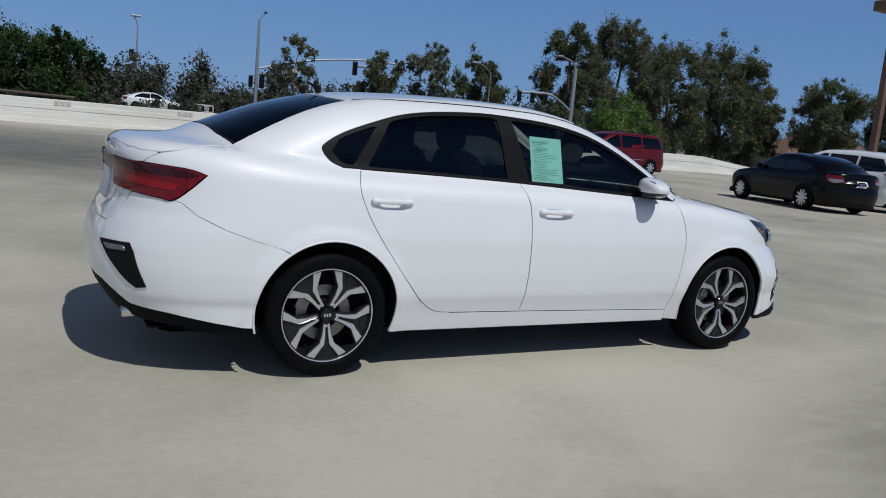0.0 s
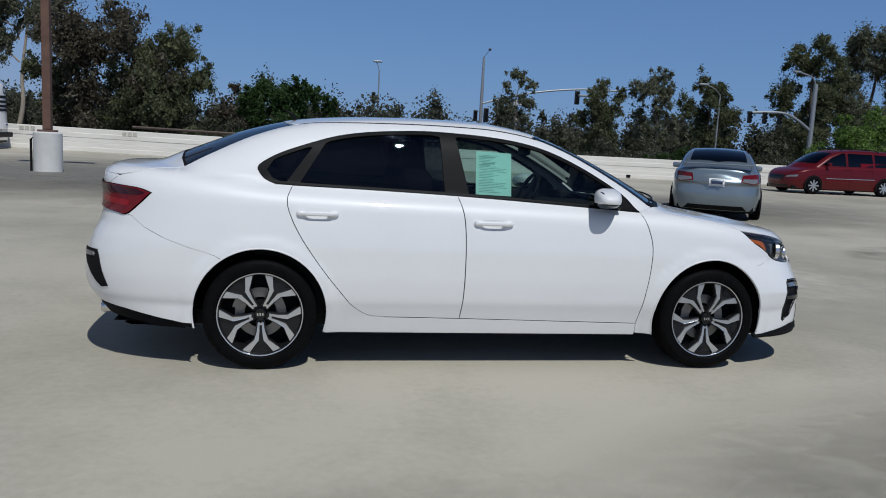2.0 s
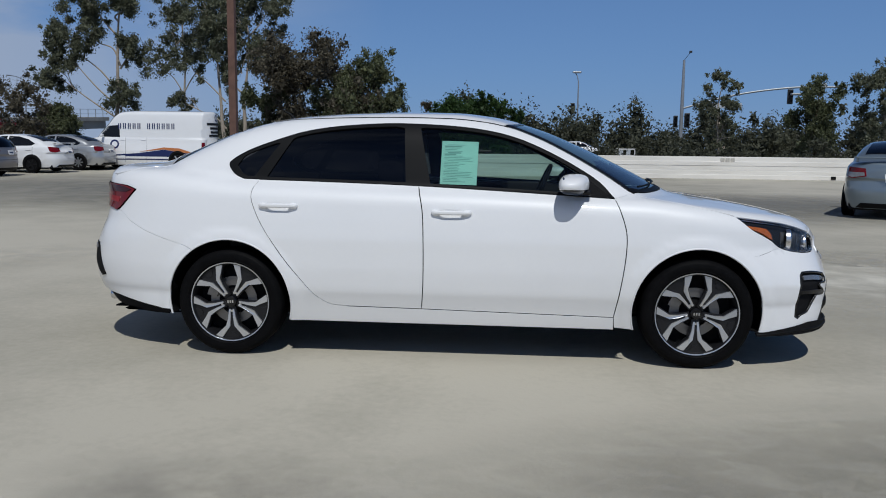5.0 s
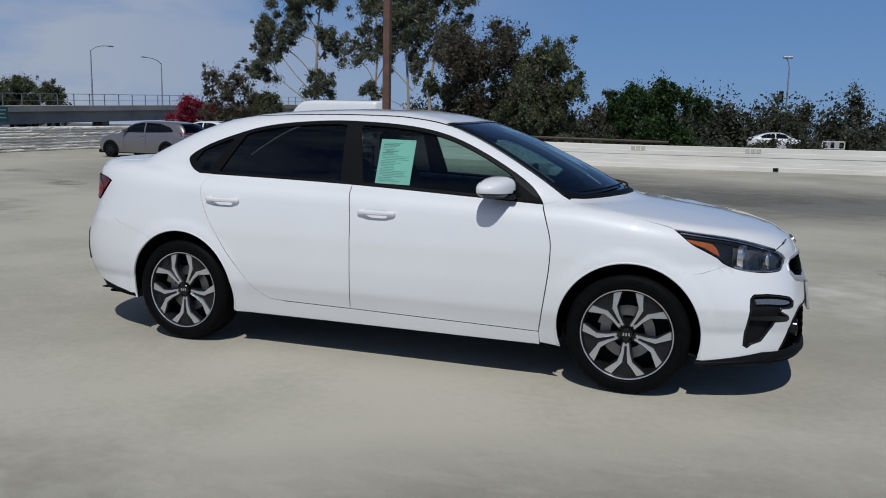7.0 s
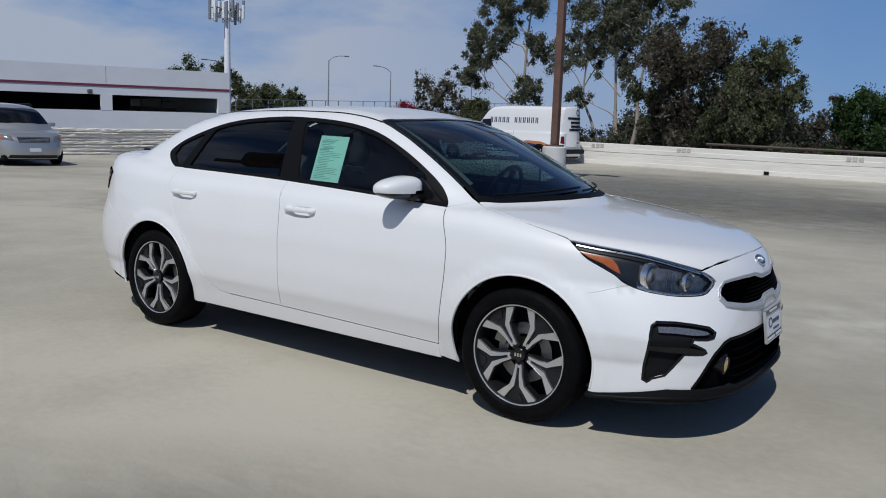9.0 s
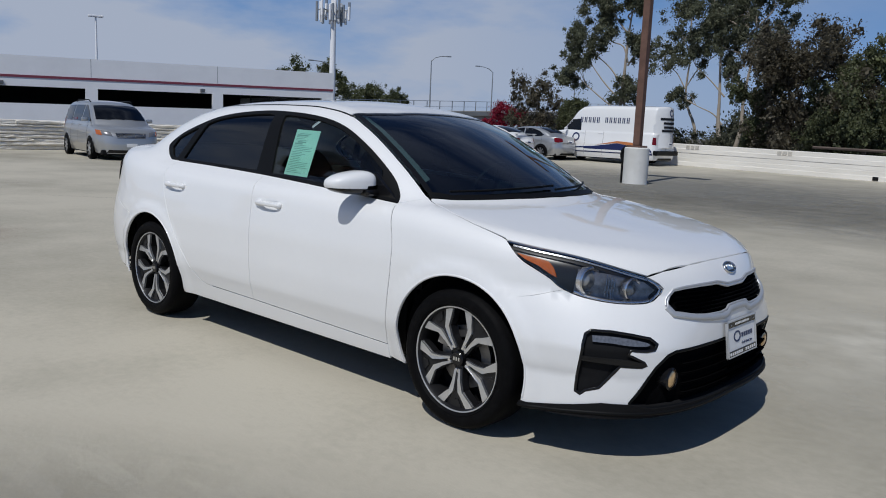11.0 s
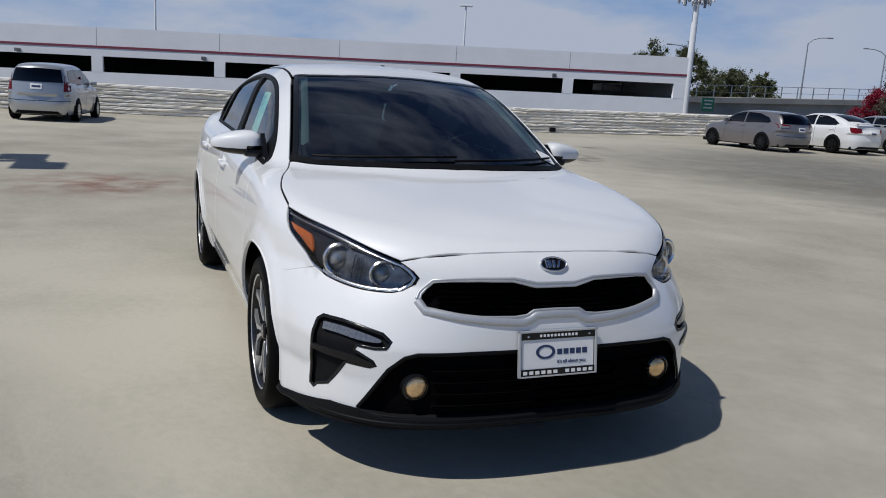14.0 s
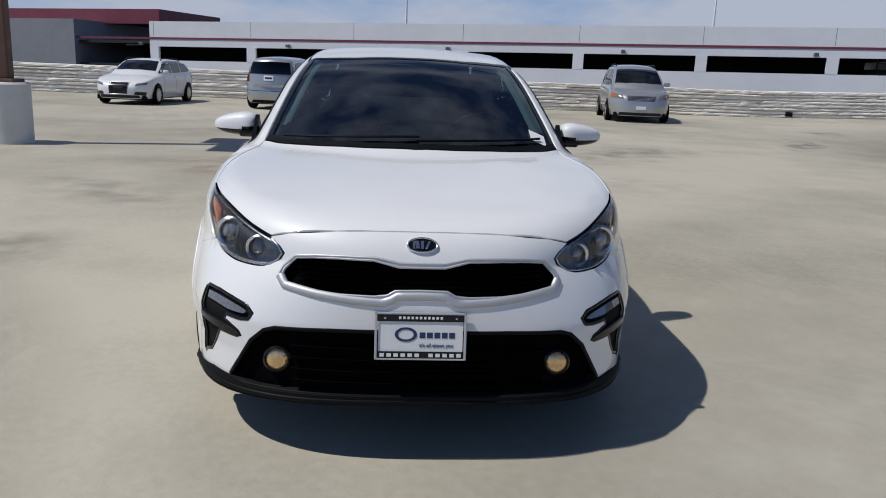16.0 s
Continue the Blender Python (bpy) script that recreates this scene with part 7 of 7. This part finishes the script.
# far scrub along the horizon, past counting
lob = []
r = random.Random(9)
for i in range(230):
    x = -34 + 214 * (i + r.random()) / 230
    y = 84 + r.uniform(-9, 9) + (abs(x - 15) * 0.05)
    h = r.uniform(3.3, 7.8) * (1.0 if x > -8 else 0.8)
    lob.append((x, y, land(x, y) + h * 0.45, r.uniform(1.5, 3.0), 1.8, h * 0.55))
tagged(leaves("far_scrub", lob, 52000, 0.33, LEAF_FAR, None, 9, fine=3.6, clumps=2), "dull green belt of far trees and scrub", "trees", kind="stuff")
lob = []
for i in range(60):
    x = -30 + 70 * (i + r.random()) / 60
    y = 51.5 + r.uniform(-1.2, 2.4)
    h = r.uniform(0.8, 2.4)
    lob.append((x, y, land(x, y) + h * 0.4, r.uniform(1.0, 2.4), 1.2, h * 0.6))
tagged(leaves("roadside_scrub", lob, 9000, 0.24, LEAF_FAR, None, 10), "low dull green roadside shrubs and dry brush", "shrubs", kind="stuff")

# ---- details of the white sedan ----
def super_ellipsoid(c, r, e=0.6, n=28, m=16, taper=None):
    """Points and faces of a rounded box."""
    u, v = np.linspace(0, 2 * np.pi, n, endpoint=False), np.linspace(-np.pi / 2, np.pi / 2, m)
    uu, vv = np.meshgrid(u, v)
    pw = lambda a: np.sign(a) * np.abs(a) ** e
    p = np.stack([pw(np.cos(vv)) * pw(np.cos(uu)), pw(np.cos(vv)) * pw(np.sin(uu)), pw(np.sin(vv))], -1).reshape(-1, 3) * r
    if taper is not None:
        p = taper(p)
    f = [(j * n + i, j * n + (i + 1) % n, (j + 1) * n + (i + 1) % n, (j + 1) * n + i) for j in range(m - 1) for i in range(n)]
    return p + np.array(c), f


def rounded(name, c, r, mat, parent, e=0.6, flip=False, taper=None, keep=None, label="", n=28, m=16):
    p, f = super_ellipsoid(c, r, e, n, m, taper)
    if keep is not None:
        f = [q for q in f if keep(p[list(q)].mean(0))]
    if flip:
        p, f = p * (1, -1, 1), [q[::-1] for q in f]
    return link(name, p, f, mat, parent, label, smooth=True)


def mirror_taper(p):
    """Narrower towards the tip, with a raked back."""
    q = p.copy()
    t = (p[:, 1] + 0.11) / 0.22
    q[:, 2] = p[:, 2] * (1.0 - 0.42 * np.clip(t, 0, 1) ** 1.6) - 0.012 * t
    q[:, 0] = p[:, 0] * (1.0 - 0.25 * np.clip(t, 0, 1)) - 0.05 * t
    return q


for flip in (True, False):
    s = -1 if flip else 1
    wing = rounded("wing_mirror", (0.660, 0.886, 1.040), (0.092, 0.116, 0.064), WHITE, car, 0.72, flip, mirror_taper, lambda q: q[2] > 1.016 - 0.06 * (abs(q[1]) - 0.88), "white wing mirror with a black foot")
    rounded("housing", (0.660, 0.886, 1.038), (0.088, 0.112, 0.062), BLACK, wing, 0.72, flip, mirror_taper)
    bm = bmesh.new()
    box(bm, 0.60, 0.74, s * 0.74 if s > 0 else -0.86, 0.86 if s > 0 else -0.74, 0.975, 1.008, 0.012)
    part("foot", bm, BLACK, wing)
    bm = bmesh.new()
    prism(bm, [(0.62, 0.988), (0.86, 0.962), (0.70, 1.085)], 0, 0.02, pose(0, s * 0.762, 0, 90, 0, 0))
    part("sail", bm, BLACK, wing)
    rounded("mirror_glass", (0.578, 0.890, 1.040), (0.008, 0.072, 0.038), CHROME, wing, 0.6, flip)
    for xc, zc in ((-0.045, 0.866), (-1.05, 0.890)):
        y = float(HERO.lay("side", [(xc, zc)])[0][0][1])
        h = rounded("door_handle", (xc, y + 0.016, zc), (0.108, 0.010, 0.0125), WHITE, car, 0.7, flip)
        rounded("handle_end", (xc + 0.085, y + 0.006, zc), (0.030, 0.016, 0.017), WHITE, h, 0.8, flip)
        rounded("handle_end", (xc - 0.090, y + 0.006, zc), (0.026, 0.016, 0.017), WHITE, h, 0.8, flip)

    # headlight insides
    for lamp in [o for o in car.children if o.name.startswith("headlight")]:
        pts = np.array([v.co for v in lamp.data.vertices][:5])
        if (pts[0][1] > 0) != (s > 0):
            continue
        HERO.panel("amber_reflector", "nose", [(0.930, 0.826), (0.838, 0.811), (0.806, 0.803), (0.790, 0.780), (0.778, 0.738), (0.802, 0.750), (0.845, 0.780), (0.902, 0.805)], AMBER, lamp, lift=-0.016, step=0.02, mirror=flip, label="amber side reflector")
        for th, zz, rr, nm in ((0.655, 0.732, 0.050, "projector"), (0.510, 0.704, 0.040, "main_beam")):
            p, nn = HERO.lay("nose", [(th, zz)])
            p = p[0] * (1, s, 1)
            bm = bmesh.new()
            m = Matrix.Translation((p[0] - 0.035, p[1] - s * 0.012, p[2])) @ pose(0, 0, 0, 0, 90, s * 12)
            lathe(bm, [(rr * 1.2, 0.0), (rr * 1.2, 0.022), (rr * 1.08, 0.027), (rr * 0.92, 0.022), (rr * 0.84, 0.008), (rr * 0.8, 0.0)], 28, m)
            ring = part(nm, bm, CHROME, lamp, smooth=True)
            bm = bmesh.new()
            lathe(bm, [(rr * 0.84, 0.004), (rr * 0.7, 0.018), (rr * 0.4, 0.027), (0.0005, 0.03)], 28, m)
            part("bulb_lens", bm, LAMP_GLASS, ring, smooth=True)
        HERO.strip("chrome_edge", "nose", [(a, z + 0.010) for a, z in HL_LOW[3:34]], 0.012, CHROME, lamp, lift=-0.004, mirror=flip)
        HERO.strip("chrome_edge", "nose", [(a + 0.014, z) for a, z in HL_FRONT[2:]], 0.010, CHROME, lamp, lift=-0.004, mirror=flip)
        for k in range(4):
            HERO.strip("chrome_fin", "nose", [(0.585 + 0.009 * k, 0.668 + 0.004 * k), (0.575 + 0.009 * k, 0.752 + 0.004 * k)], 0.0025, CHROME, lamp, lift=-0.014, mirror=flip)
        HERO.strip("chrome_edge", "nose", [(a, z - 0.012) for a, z in HL_TOP[3:]], 0.007, CHROME, lamp, lift=-0.010, mirror=flip)
        HERO.panel("inner_reflector", "nose", [(0.72, 0.675), (0.60, 0.660), (0.47, 0.664), (0.425, 0.703), (0.465, 0.738), (0.58, 0.768), (0.70, 0.785)], REFLECTOR, lamp, lift=-0.024, step=0.02, mirror=flip)

    # front duct with its running lamp and slats
    d = HERO.panel("air_duct", "nose", inset(DUCT, -0.008), DARK, car, lift=-0.014, step=0.02, mirror=flip, label="black corner duct with a pointed fin")
    HERO.strip("duct_rim", "nose", DUCT, 0.012, BLACK, d, lift=0.001, closed=True, mirror=flip)
    HERO.panel("running_lamp", "nose", curve([(0.668, 0.535), (0.606, 0.534), (0.543, 0.525), (0.492, 0.510), (0.498, 0.499), (0.556, 0.501), (0.610, 0.509), (0.668, 0.511)], 3), DRL, d, lift=-0.003, thick=0.010, step=0.02, mirror=flip, label="ribbed clear running lamp")
    HERO.panel("fin", "nose", [(0.700, 0.452), (0.60, 0.450), (0.556, 0.445), (0.510, 0.432), (0.503, 0.422), (0.520, 0.418), (0.585, 0.424), (0.700, 0.434)], BLACK, d, lift=0.004, thick=0.016, step=0.02, mirror=flip)
    # rear corner trim
    rt = HERO.panel("rear_duct", "stern", dense([(0.330, 0.618), (0.42, 0.626), (0.516, 0.631), (0.537, 0.597), (0.591, 0.438), (0.552, 0.428), (0.518, 0.453), (0.448, 0.522), (0.384, 0.576)], 0.03), DARK, car, lift=0.004, step=0.03, mirror=flip, label="black rear corner trim")
    HERO.panel("reflector", "stern", [(0.375, 0.606), (0.495, 0.614), (0.505, 0.592), (0.405, 0.584)], REFLECTOR, rt, lift=0.008, step=0.03, mirror=flip)
    # sill and arch lip lines
    for cx in (1, -1):
        a = arc(cx * ARCH_X, ARCH_Z, ARCH + 0.004, 196 if cx > 0 else 194, -14 if cx > 0 else -16, 48)
        HERO.strip("arch_lip", "side", a, 0.010, WHITE, car, lift=0.004, mirror=flip)

# grille, lower mesh, lip
MESH = material("black grille mesh", (0.004, 0.004, 0.0045), rough=0.5, spread=0.2, size=20, bump=0.5, bump_size=45, spec=0.0)
gr = HERO.panel("grille", "nose", inset(grille_n, -0.014), MESH, car, lift=-0.032, step=0.03, label="black mesh grille in a satin chrome surround")
HERO.strip("surround", "nose", grille_n, 0.008, SATIN, gr, lift=0.003, closed=True)
LOWER_EDGE = [(0.480, 0.640), (0.462, 0.612), (0.351, 0.593), (0.237, 0.580), (0.130, 0.574), (0.100, 0.584), (0.080, 0.597), (0.0, 0.599)]
le = HERO.turn("front", LOWER_EDGE + [(-y, z) for y, z in LOWER_EDGE[::-1][1:]], "nose")
HERO.strip("lower_blade", "nose", le, 0.030, SATIN, gr, lift=0.008)
UPPER_EDGE = [(0.482, 0.645), (0.470, 0.667), (0.427, 0.706), (0.36, 0.714), (0.28, 0.718), (0.155, 0.719), (0.10, 0.709), (0.075, 0.704), (0.0, 0.704)]
ue = HERO.turn("front", UPPER_EDGE + [(-y, z) for y, z in UPPER_EDGE[::-1][1:]], "nose")
HERO.strip("upper_blade", "nose", ue, 0.010, SATIN, gr, lift=0.005)
for k in range(6):
    z = 0.612 + 0.016 * k
    line = [(y, z) for y in np.linspace(-0.42, 0.42, 30)]
    HERO.strip("bar", "front", line, 0.004, DARK, gr, lift=-0.026)
lw = HERO.panel("lower_grille", "nose", inset(lower_n, -0.014), MESH, car, lift=-0.032, step=0.03, label="black lower intake")
for k in range(4):
    z = 0.290 + 0.040 * k
    w = 0.44
    HERO.strip("bar", "front", [(y, z) for y in np.linspace(-w, w, 30)], 0.005, MESH, lw, lift=-0.027)
HERO.strip("intake_edge", "nose", lower_n, 0.014, TRIM, lw, lift=0.002, closed=True)
lip_h = [(0.0, 0.248), (0.35, 0.247), (0.47, 0.244), (0.54, 0.262), (0.63, 0.264), (0.72, 0.244), (0.80, 0.228), (0.888, 0.216), (0.888, 0.200), (0.78, 0.196), (0.60, 0.200), (0.35, 0.212), (0.0, 0.215)]
lip_o = dense(lip_h + [(-a, z) for a, z in lip_h[::-1][1:-1]], 0.03)
HERO.panel("front_lip", "nose", lip_o, DARK, car, lift=0.007, thick=0.04, step=0.03, label="gloss black chin spoiler")
HERO.strip("chin_blade", "nose", curve([(-0.888, 0.203), (-0.78, 0.211), (-0.66, 0.222), (-0.50, 0.224), (-0.25, 0.226), (0.0, 0.227), (0.25, 0.226), (0.50, 0.224), (0.66, 0.222), (0.78, 0.211), (0.888, 0.203)], 4), 0.018, TRIM, car, lift=0.014, thick=0.02)
for s in (1, -1):
    bm = bmesh.new()
    fp = HERO.lay("front", [(0.486, 0.352)])[0][0]
    m = Matrix.Translation((fp[0] - 0.022, s * 0.486, 0.352)) @ pose(0, 0, 0, 0, 90, 0)
    lathe(bm, [(0.048, -0.04), (0.048, 0.006), (0.041, 0.012), (0.038, 0.004)], 28, m)
    fog = part("fog_lamp", bm, BLACK, car, "round fog lamp with a warm reflector", smooth=True)
    bm = bmesh.new()
    lathe(bm, [(0.040, 0.002), (0.033, 0.010), (0.02, 0.014), (0.0005, 0.016)], 28, m)
    part("reflector", bm, WARM_LENS, fog, smooth=True)


def oval(cy, cz, ry, rz, n=28):
    return [(cy + ry * math.cos(2 * math.pi * k / n), cz + rz * math.sin(2 * math.pi * k / n)) for k in range(n)]


em = HERO.panel("emblem", "front", oval(0, 0.760, 0.050, 0.0205), BLACK, car, lift=0.006, step=0.02, label="oval dark badge with a chrome rim")
HERO.strip("rim", "front", oval(0, 0.760, 0.050, 0.0205), 0.007, CHROME, em, lift=0.010, closed=True)
for y0, y1, y2, y3 in ((-0.032, -0.025, -0.025, -0.032), (-0.021, -0.009, -0.012, -0.025), (-0.005, 0.005, 0.005, -0.005), (0.009, 0.018, 0.028, 0.021)):
    HERO.panel("bar", "front", [(y0, 0.750), (y1, 0.750), (y2, 0.771), (y3, 0.771)], CHROME, em, lift=0.009, thick=0.004, step=0.02)

# dealer plate with a frame
FRAME_PALE = material("satin silver plate rim", (0.55, 0.56, 0.57), rough=0.4, metal=0.5, spread=0.05)
plate = new("licence_plate")
plate.parent = car
plate.matrix_basis = Matrix.Translation((2.252, 0.0, 0.469)) @ pose(0, 0, 0, 90, 0, 90) @ pose(0, 0, 0, -8, 0, 0) @ Matrix.Scale(0.955, 4)
tagged(plate, "white dealer plate in a black lettered rim")
bm = bmesh.new()
prism(bm, [(-0.148, -0.066), (0.148, -0.066), (0.148, 0.066), (-0.148, 0.066)], 0.0, 0.004)
part("panel", bm, PAPER_WHITE, plate)
for nm, x0, x1, y0, y1, mt in (("rim_top", -0.156, 0.156, 0.052, 0.079, BLACK), ("rim_bottom", -0.156, 0.156, -0.080, -0.054, BLACK)):
    bm = bmesh.new()
    box(bm, x0, x1, y0, y1, -0.004, 0.008, 0.002)
    part(nm, bm, mt, plate)
bm = bmesh.new()
for x0, x1, y0, y1 in ((-0.161, -0.152, -0.084, 0.084), (0.152, 0.161, -0.084, 0.084), (-0.161, 0.161, 0.077, 0.084), (-0.161, 0.161, -0.084, -0.078)):
    box(bm, x0, x1, y0, y1, -0.004, 0.010, 0.002)
part("rim", bm, FRAME_PALE, plate)
for k in range(11):
    x = -0.073 + k * 0.0145
    bm = bmesh.new()
    box(bm, x - 0.0042, x + 0.0042, 0.061, 0.070, 0.008, 0.0092)
    part("pale_bar", bm, PAPER_WHITE, plate)
for k in range(12):
    x = -0.135 + k * 0.0245
    if k == 6:
        continue
    bm = bmesh.new()
    box(bm, x - 0.0078, x + 0.0078, -0.0725, -0.0605, 0.008, 0.0092)
    part("pale_bar", bm, PAPER_WHITE, plate)
for k in range(5):
    x = 0.006 + k * 0.026
    bm = bmesh.new()
    box(bm, x - 0.010, x + 0.010, -0.006, 0.014, 0.004, 0.0052)
    part("navy_bar", bm, BLUE_INK, plate)
bm = bmesh.new()
lathe(bm, [(0.030, 0.004), (0.030, 0.0055), (0.021, 0.0055), (0.021, 0.004)], 24, pose(-0.052, 0.006, 0) @ Matrix.Diagonal((1.3, 0.85, 1, 1)))
part("swirl", bm, BLUE_INK, plate)
lettering("slogan", "it's all about you", 0.018, BLUE_INK, plate, pose(0.055, -0.032, 0.0045))
for x in (-0.125, 0.125):
    bm = bmesh.new()
    lathe(bm, [(0.004, 0.008), (0.004, 0.011), (0.0005, 0.012)], 10, pose(x, 0.065, 0))
    part("screw", bm, CHROME, plate)

# rear: number plate, diffuser, exhaust, light bar, badge
HERO.panel("diffuser", "stern", dense([(0.0, 0.450), (0.23, 0.447), (0.368, 0.427), (0.441, 0.390), (0.503, 0.338), (0.657, 0.316), (0.809, 0.279), (0.95, 0.255), (0.95, 0.235), (0.80, 0.245), (0.5, 0.250), (0.0, 0.255), (-0.5, 0.250), (-0.80, 0.245), (-0.95, 0.235), (-0.95, 0.255), (-0.809, 0.279), (-0.657, 0.316), (-0.503, 0.338), (-0.441, 0.390), (-0.368, 0.427), (-0.23, 0.447)], 0.03), DARK, car, lift=-0.018, step=0.04, label="matt black rear diffuser")
HERO.panel("lamp_bar", "rear", dense([(-0.34, 0.935), (0.34, 0.935), (0.34, 1.000), (-0.34, 1.000)], 0.05), RED_DEEP, car, lift=0.006, step=0.05)
HERO.panel("number_plate", "rear", [(-0.155, 0.775), (0.155, 0.775), (0.155, 0.93), (-0.155, 0.93)], PAPER_WHITE, car, lift=0.010, thick=0.01, step=0.08, label="white plate with plain bars")
HERO.panel("badge", "rear", oval(0, 1.045, 0.05, 0.022), CHROME, car, lift=0.006, step=0.02)
for s in (-1,):
    bm = bmesh.new()
    lathe(bm, [(0.026, 0), (0.032, 0.0), (0.034, 0.12), (0.028, 0.13), (0.026, 0.02)], 20, pose(-2.13, s * 0.50, 0.275, 0, -90, 0))
    part("exhaust_tip", bm, CHROME, car, smooth=True)

HERO.strip("window_seal", "top", curve([(-1.79, -0.588), (-1.832, -0.4), (-1.862, 0.0), (-1.832, 0.4), (-1.79, 0.588)]), 0.028, DARK, car, lift=-0.003, thick=0.045)

# wipers, cowl, aerial
cowl_h = [(1.262, 0.0), (1.240, 0.2), (1.179, 0.4), (1.079, 0.6), (0.992, 0.692), (0.965, 0.678), (1.045, 0.6), (1.145, 0.4), (1.208, 0.2), (1.230, 0.0)]
HERO.panel("cowl", "top", dense(cowl_h + [(x, -y) for x, y in cowl_h[::-1][1:-1]], 0.04), TRIM, car, lift=0.002, step=0.04)
for y0, y1 in ((-0.60, 0.02), (0.0, 0.60)):
    ys = np.linspace(y0, y1, 12)
    pts = [(1.218 - 0.19 * (y / 0.6) ** 2 - 0.03 * (i / 11), y) for i, y in enumerate(ys)]
    p, nn = HERO.lay("top", pts)
    bm = bmesh.new()
    tube(bm, [tuple(a + b * 0.012) for a, b in zip(p, nn)], 0.006, 6)
    part("wiper", bm, TRIM, car)
p, nn = HERO.lay("top", [(-1.18, 0.0)])
bm = bmesh.new()
tube(bm, [tuple(p[0] - nn[0] * 0.004), tuple(p[0] + (-0.03, 0, 0.035)), tuple(p[0] + (-0.08, 0, 0.06))], [0.016, 0.009, 0.004], 8)
part("aerial", bm, TRIM, car)
for s in (False, True):
    HERO.strip("roof_ditch", "top", [(x, y) for x, y in rail if -1.19 < x < 0.27], 0.012, TRIM, car, lift=0.001, mirror=s)

# cabin
cabin = new("interior")
cabin.parent = car
bm = bmesh.new()
box(bm, 0.62, 1.06, -0.64, 0.64, 0.70, 0.930, 0.05)
part("dashboard", bm, INTERIOR, cabin, smooth=True)
bm = bmesh.new()
box(bm, -1.72, 1.0, -0.68, 0.68, 0.22, 0.30)
part("floor_pan", bm, INTERIOR, cabin)
for s in (1, -1):
    bm = bmesh.new()
    box(bm, -1.4, 0.95, s * 0.70 - 0.02, s * 0.70 + 0.02, 0.28, 0.985, 0.01)
    part("door_card", bm, INTERIOR, cabin)
    seat = new("seat")
    seat.parent = cabin
    rounded("cushion", (-0.02, s * 0.37, 0.52), (0.27, 0.25, 0.10), CLOTH, seat, 0.55)
    rounded("backrest", (-0.36, s * 0.37, 0.82), (0.11, 0.25, 0.34), CLOTH, seat, 0.5, taper=lambda p: p - np.stack([p[:, 2] * 0.30, p[:, 1] * 0.25 * np.clip(p[:, 2] / 0.34, 0, 1), p[:, 2] * 0], 1))
    rounded("headrest", (-0.49, s * 0.37, 1.235), (0.05, 0.13, 0.085), CLOTH, seat, 0.6)
rounded("rear_bench", (-1.15, 0, 0.56), (0.25, 0.64, 0.12), CLOTH, cabin, 0.4)
rounded("rear_backrest", (-1.42, 0, 0.82), (0.10, 0.62, 0.30), CLOTH, cabin, 0.4, taper=lambda p: p - np.stack([p[:, 2] * 0.35, p[:, 1] * 0, p[:, 2] * 0], 1))
bm = bmesh.new()
box(bm, -1.86, -1.45, -0.62, 0.62, 1.0, 1.03, 0.01)
# raised rear block, added to shut out light through the trunk gap
box(bm, -1.95, -1.80, -0.60, 0.60, 0.98, 1.088, 0.01)
part("rear_shelf", bm, INTERIOR, cabin)
bm = bmesh.new()
tube(bm, [(0.185 * math.cos(a), 0.185 * math.sin(a), 0) for a in np.linspace(0, 2 * math.pi, 33)], 0.014, 8)
box(bm, -0.17, 0.17, -0.018, 0.018, -0.02, 0.01, 0.008)
rounded_m = pose(0.50, 0.37, 0.945, 0, -66, 0)
bmesh.ops.transform(bm, matrix=rounded_m, verts=bm.verts)
part("steering_wheel", bm, TRIM, cabin, smooth=True)
HERO.panel("headliner", "top", inset(dense(roof_h + [(x, -y) for x, y in roof_h[::-1][1:-1]], 0.05), 0.10), CLOTH, cabin, lift=-0.045, step=0.08, thick=0.002)
for s in (False, True):
    HERO.strip("pillar_trim", "top", [(x, y - 0.055) for x, y in rail if 0.2 < x < 0.9], 0.06, PALE_LINER, cabin, lift=-0.030, thick=0.04, mirror=s)
bm = bmesh.new()
rounded("inside_mirror", (0.36, 0.0, 1.285), (0.02, 0.12, 0.033), TRIM, cabin, 0.6)
bm.free()

# papers
buy = new("window_sheet")
tagged(buy, "pale green printed sheet taped inside the front passenger window", "paper sheet")
o = Vector((-0.016, -0.6727, 1.145))
ux = Vector((0.219, -0.003, -0.003)).normalized()
uy = Vector((0.009, 0.085, 0.249)).normalized()
uz = ux.cross(uy).normalized()
buy.matrix_world = Matrix.Translation(o) @ Matrix((ux, uy, uz)).transposed().to_4x4()
bm = bmesh.new()
prism(bm, [(-0.108, -0.133), (0.108, -0.133), (0.108, 0.133), (-0.108, 0.133)], -0.0005, 0.0005)
part("sheet", bm, PAPER_GREEN, buy)
rnd = random.Random(4)
z = 0.110
for k in range(24):
    x0 = -0.09 + (0.02 if k % 5 == 0 else 0)
    w = rnd.uniform(0.06, 0.175) if k > 1 else 0.1
    bm = bmesh.new()
    h = 0.0042 if k in (1, 5, 6) else 0.0018
    box(bm, x0, min(0.092, x0 + w), z - h, z + h, 0.0005, 0.0011)
    part("print_line", bm, INK, buy)
    z -= 0.0098
sticker = HERO.panel("window_sticker", "top", [(1.015, 0.560), (1.020, 0.635), (0.950, 0.632), (0.945, 0.557)], PAPER_WHITE, car, lift=0.002, thick=0.001, step=0.05, label="small white printed sticker")
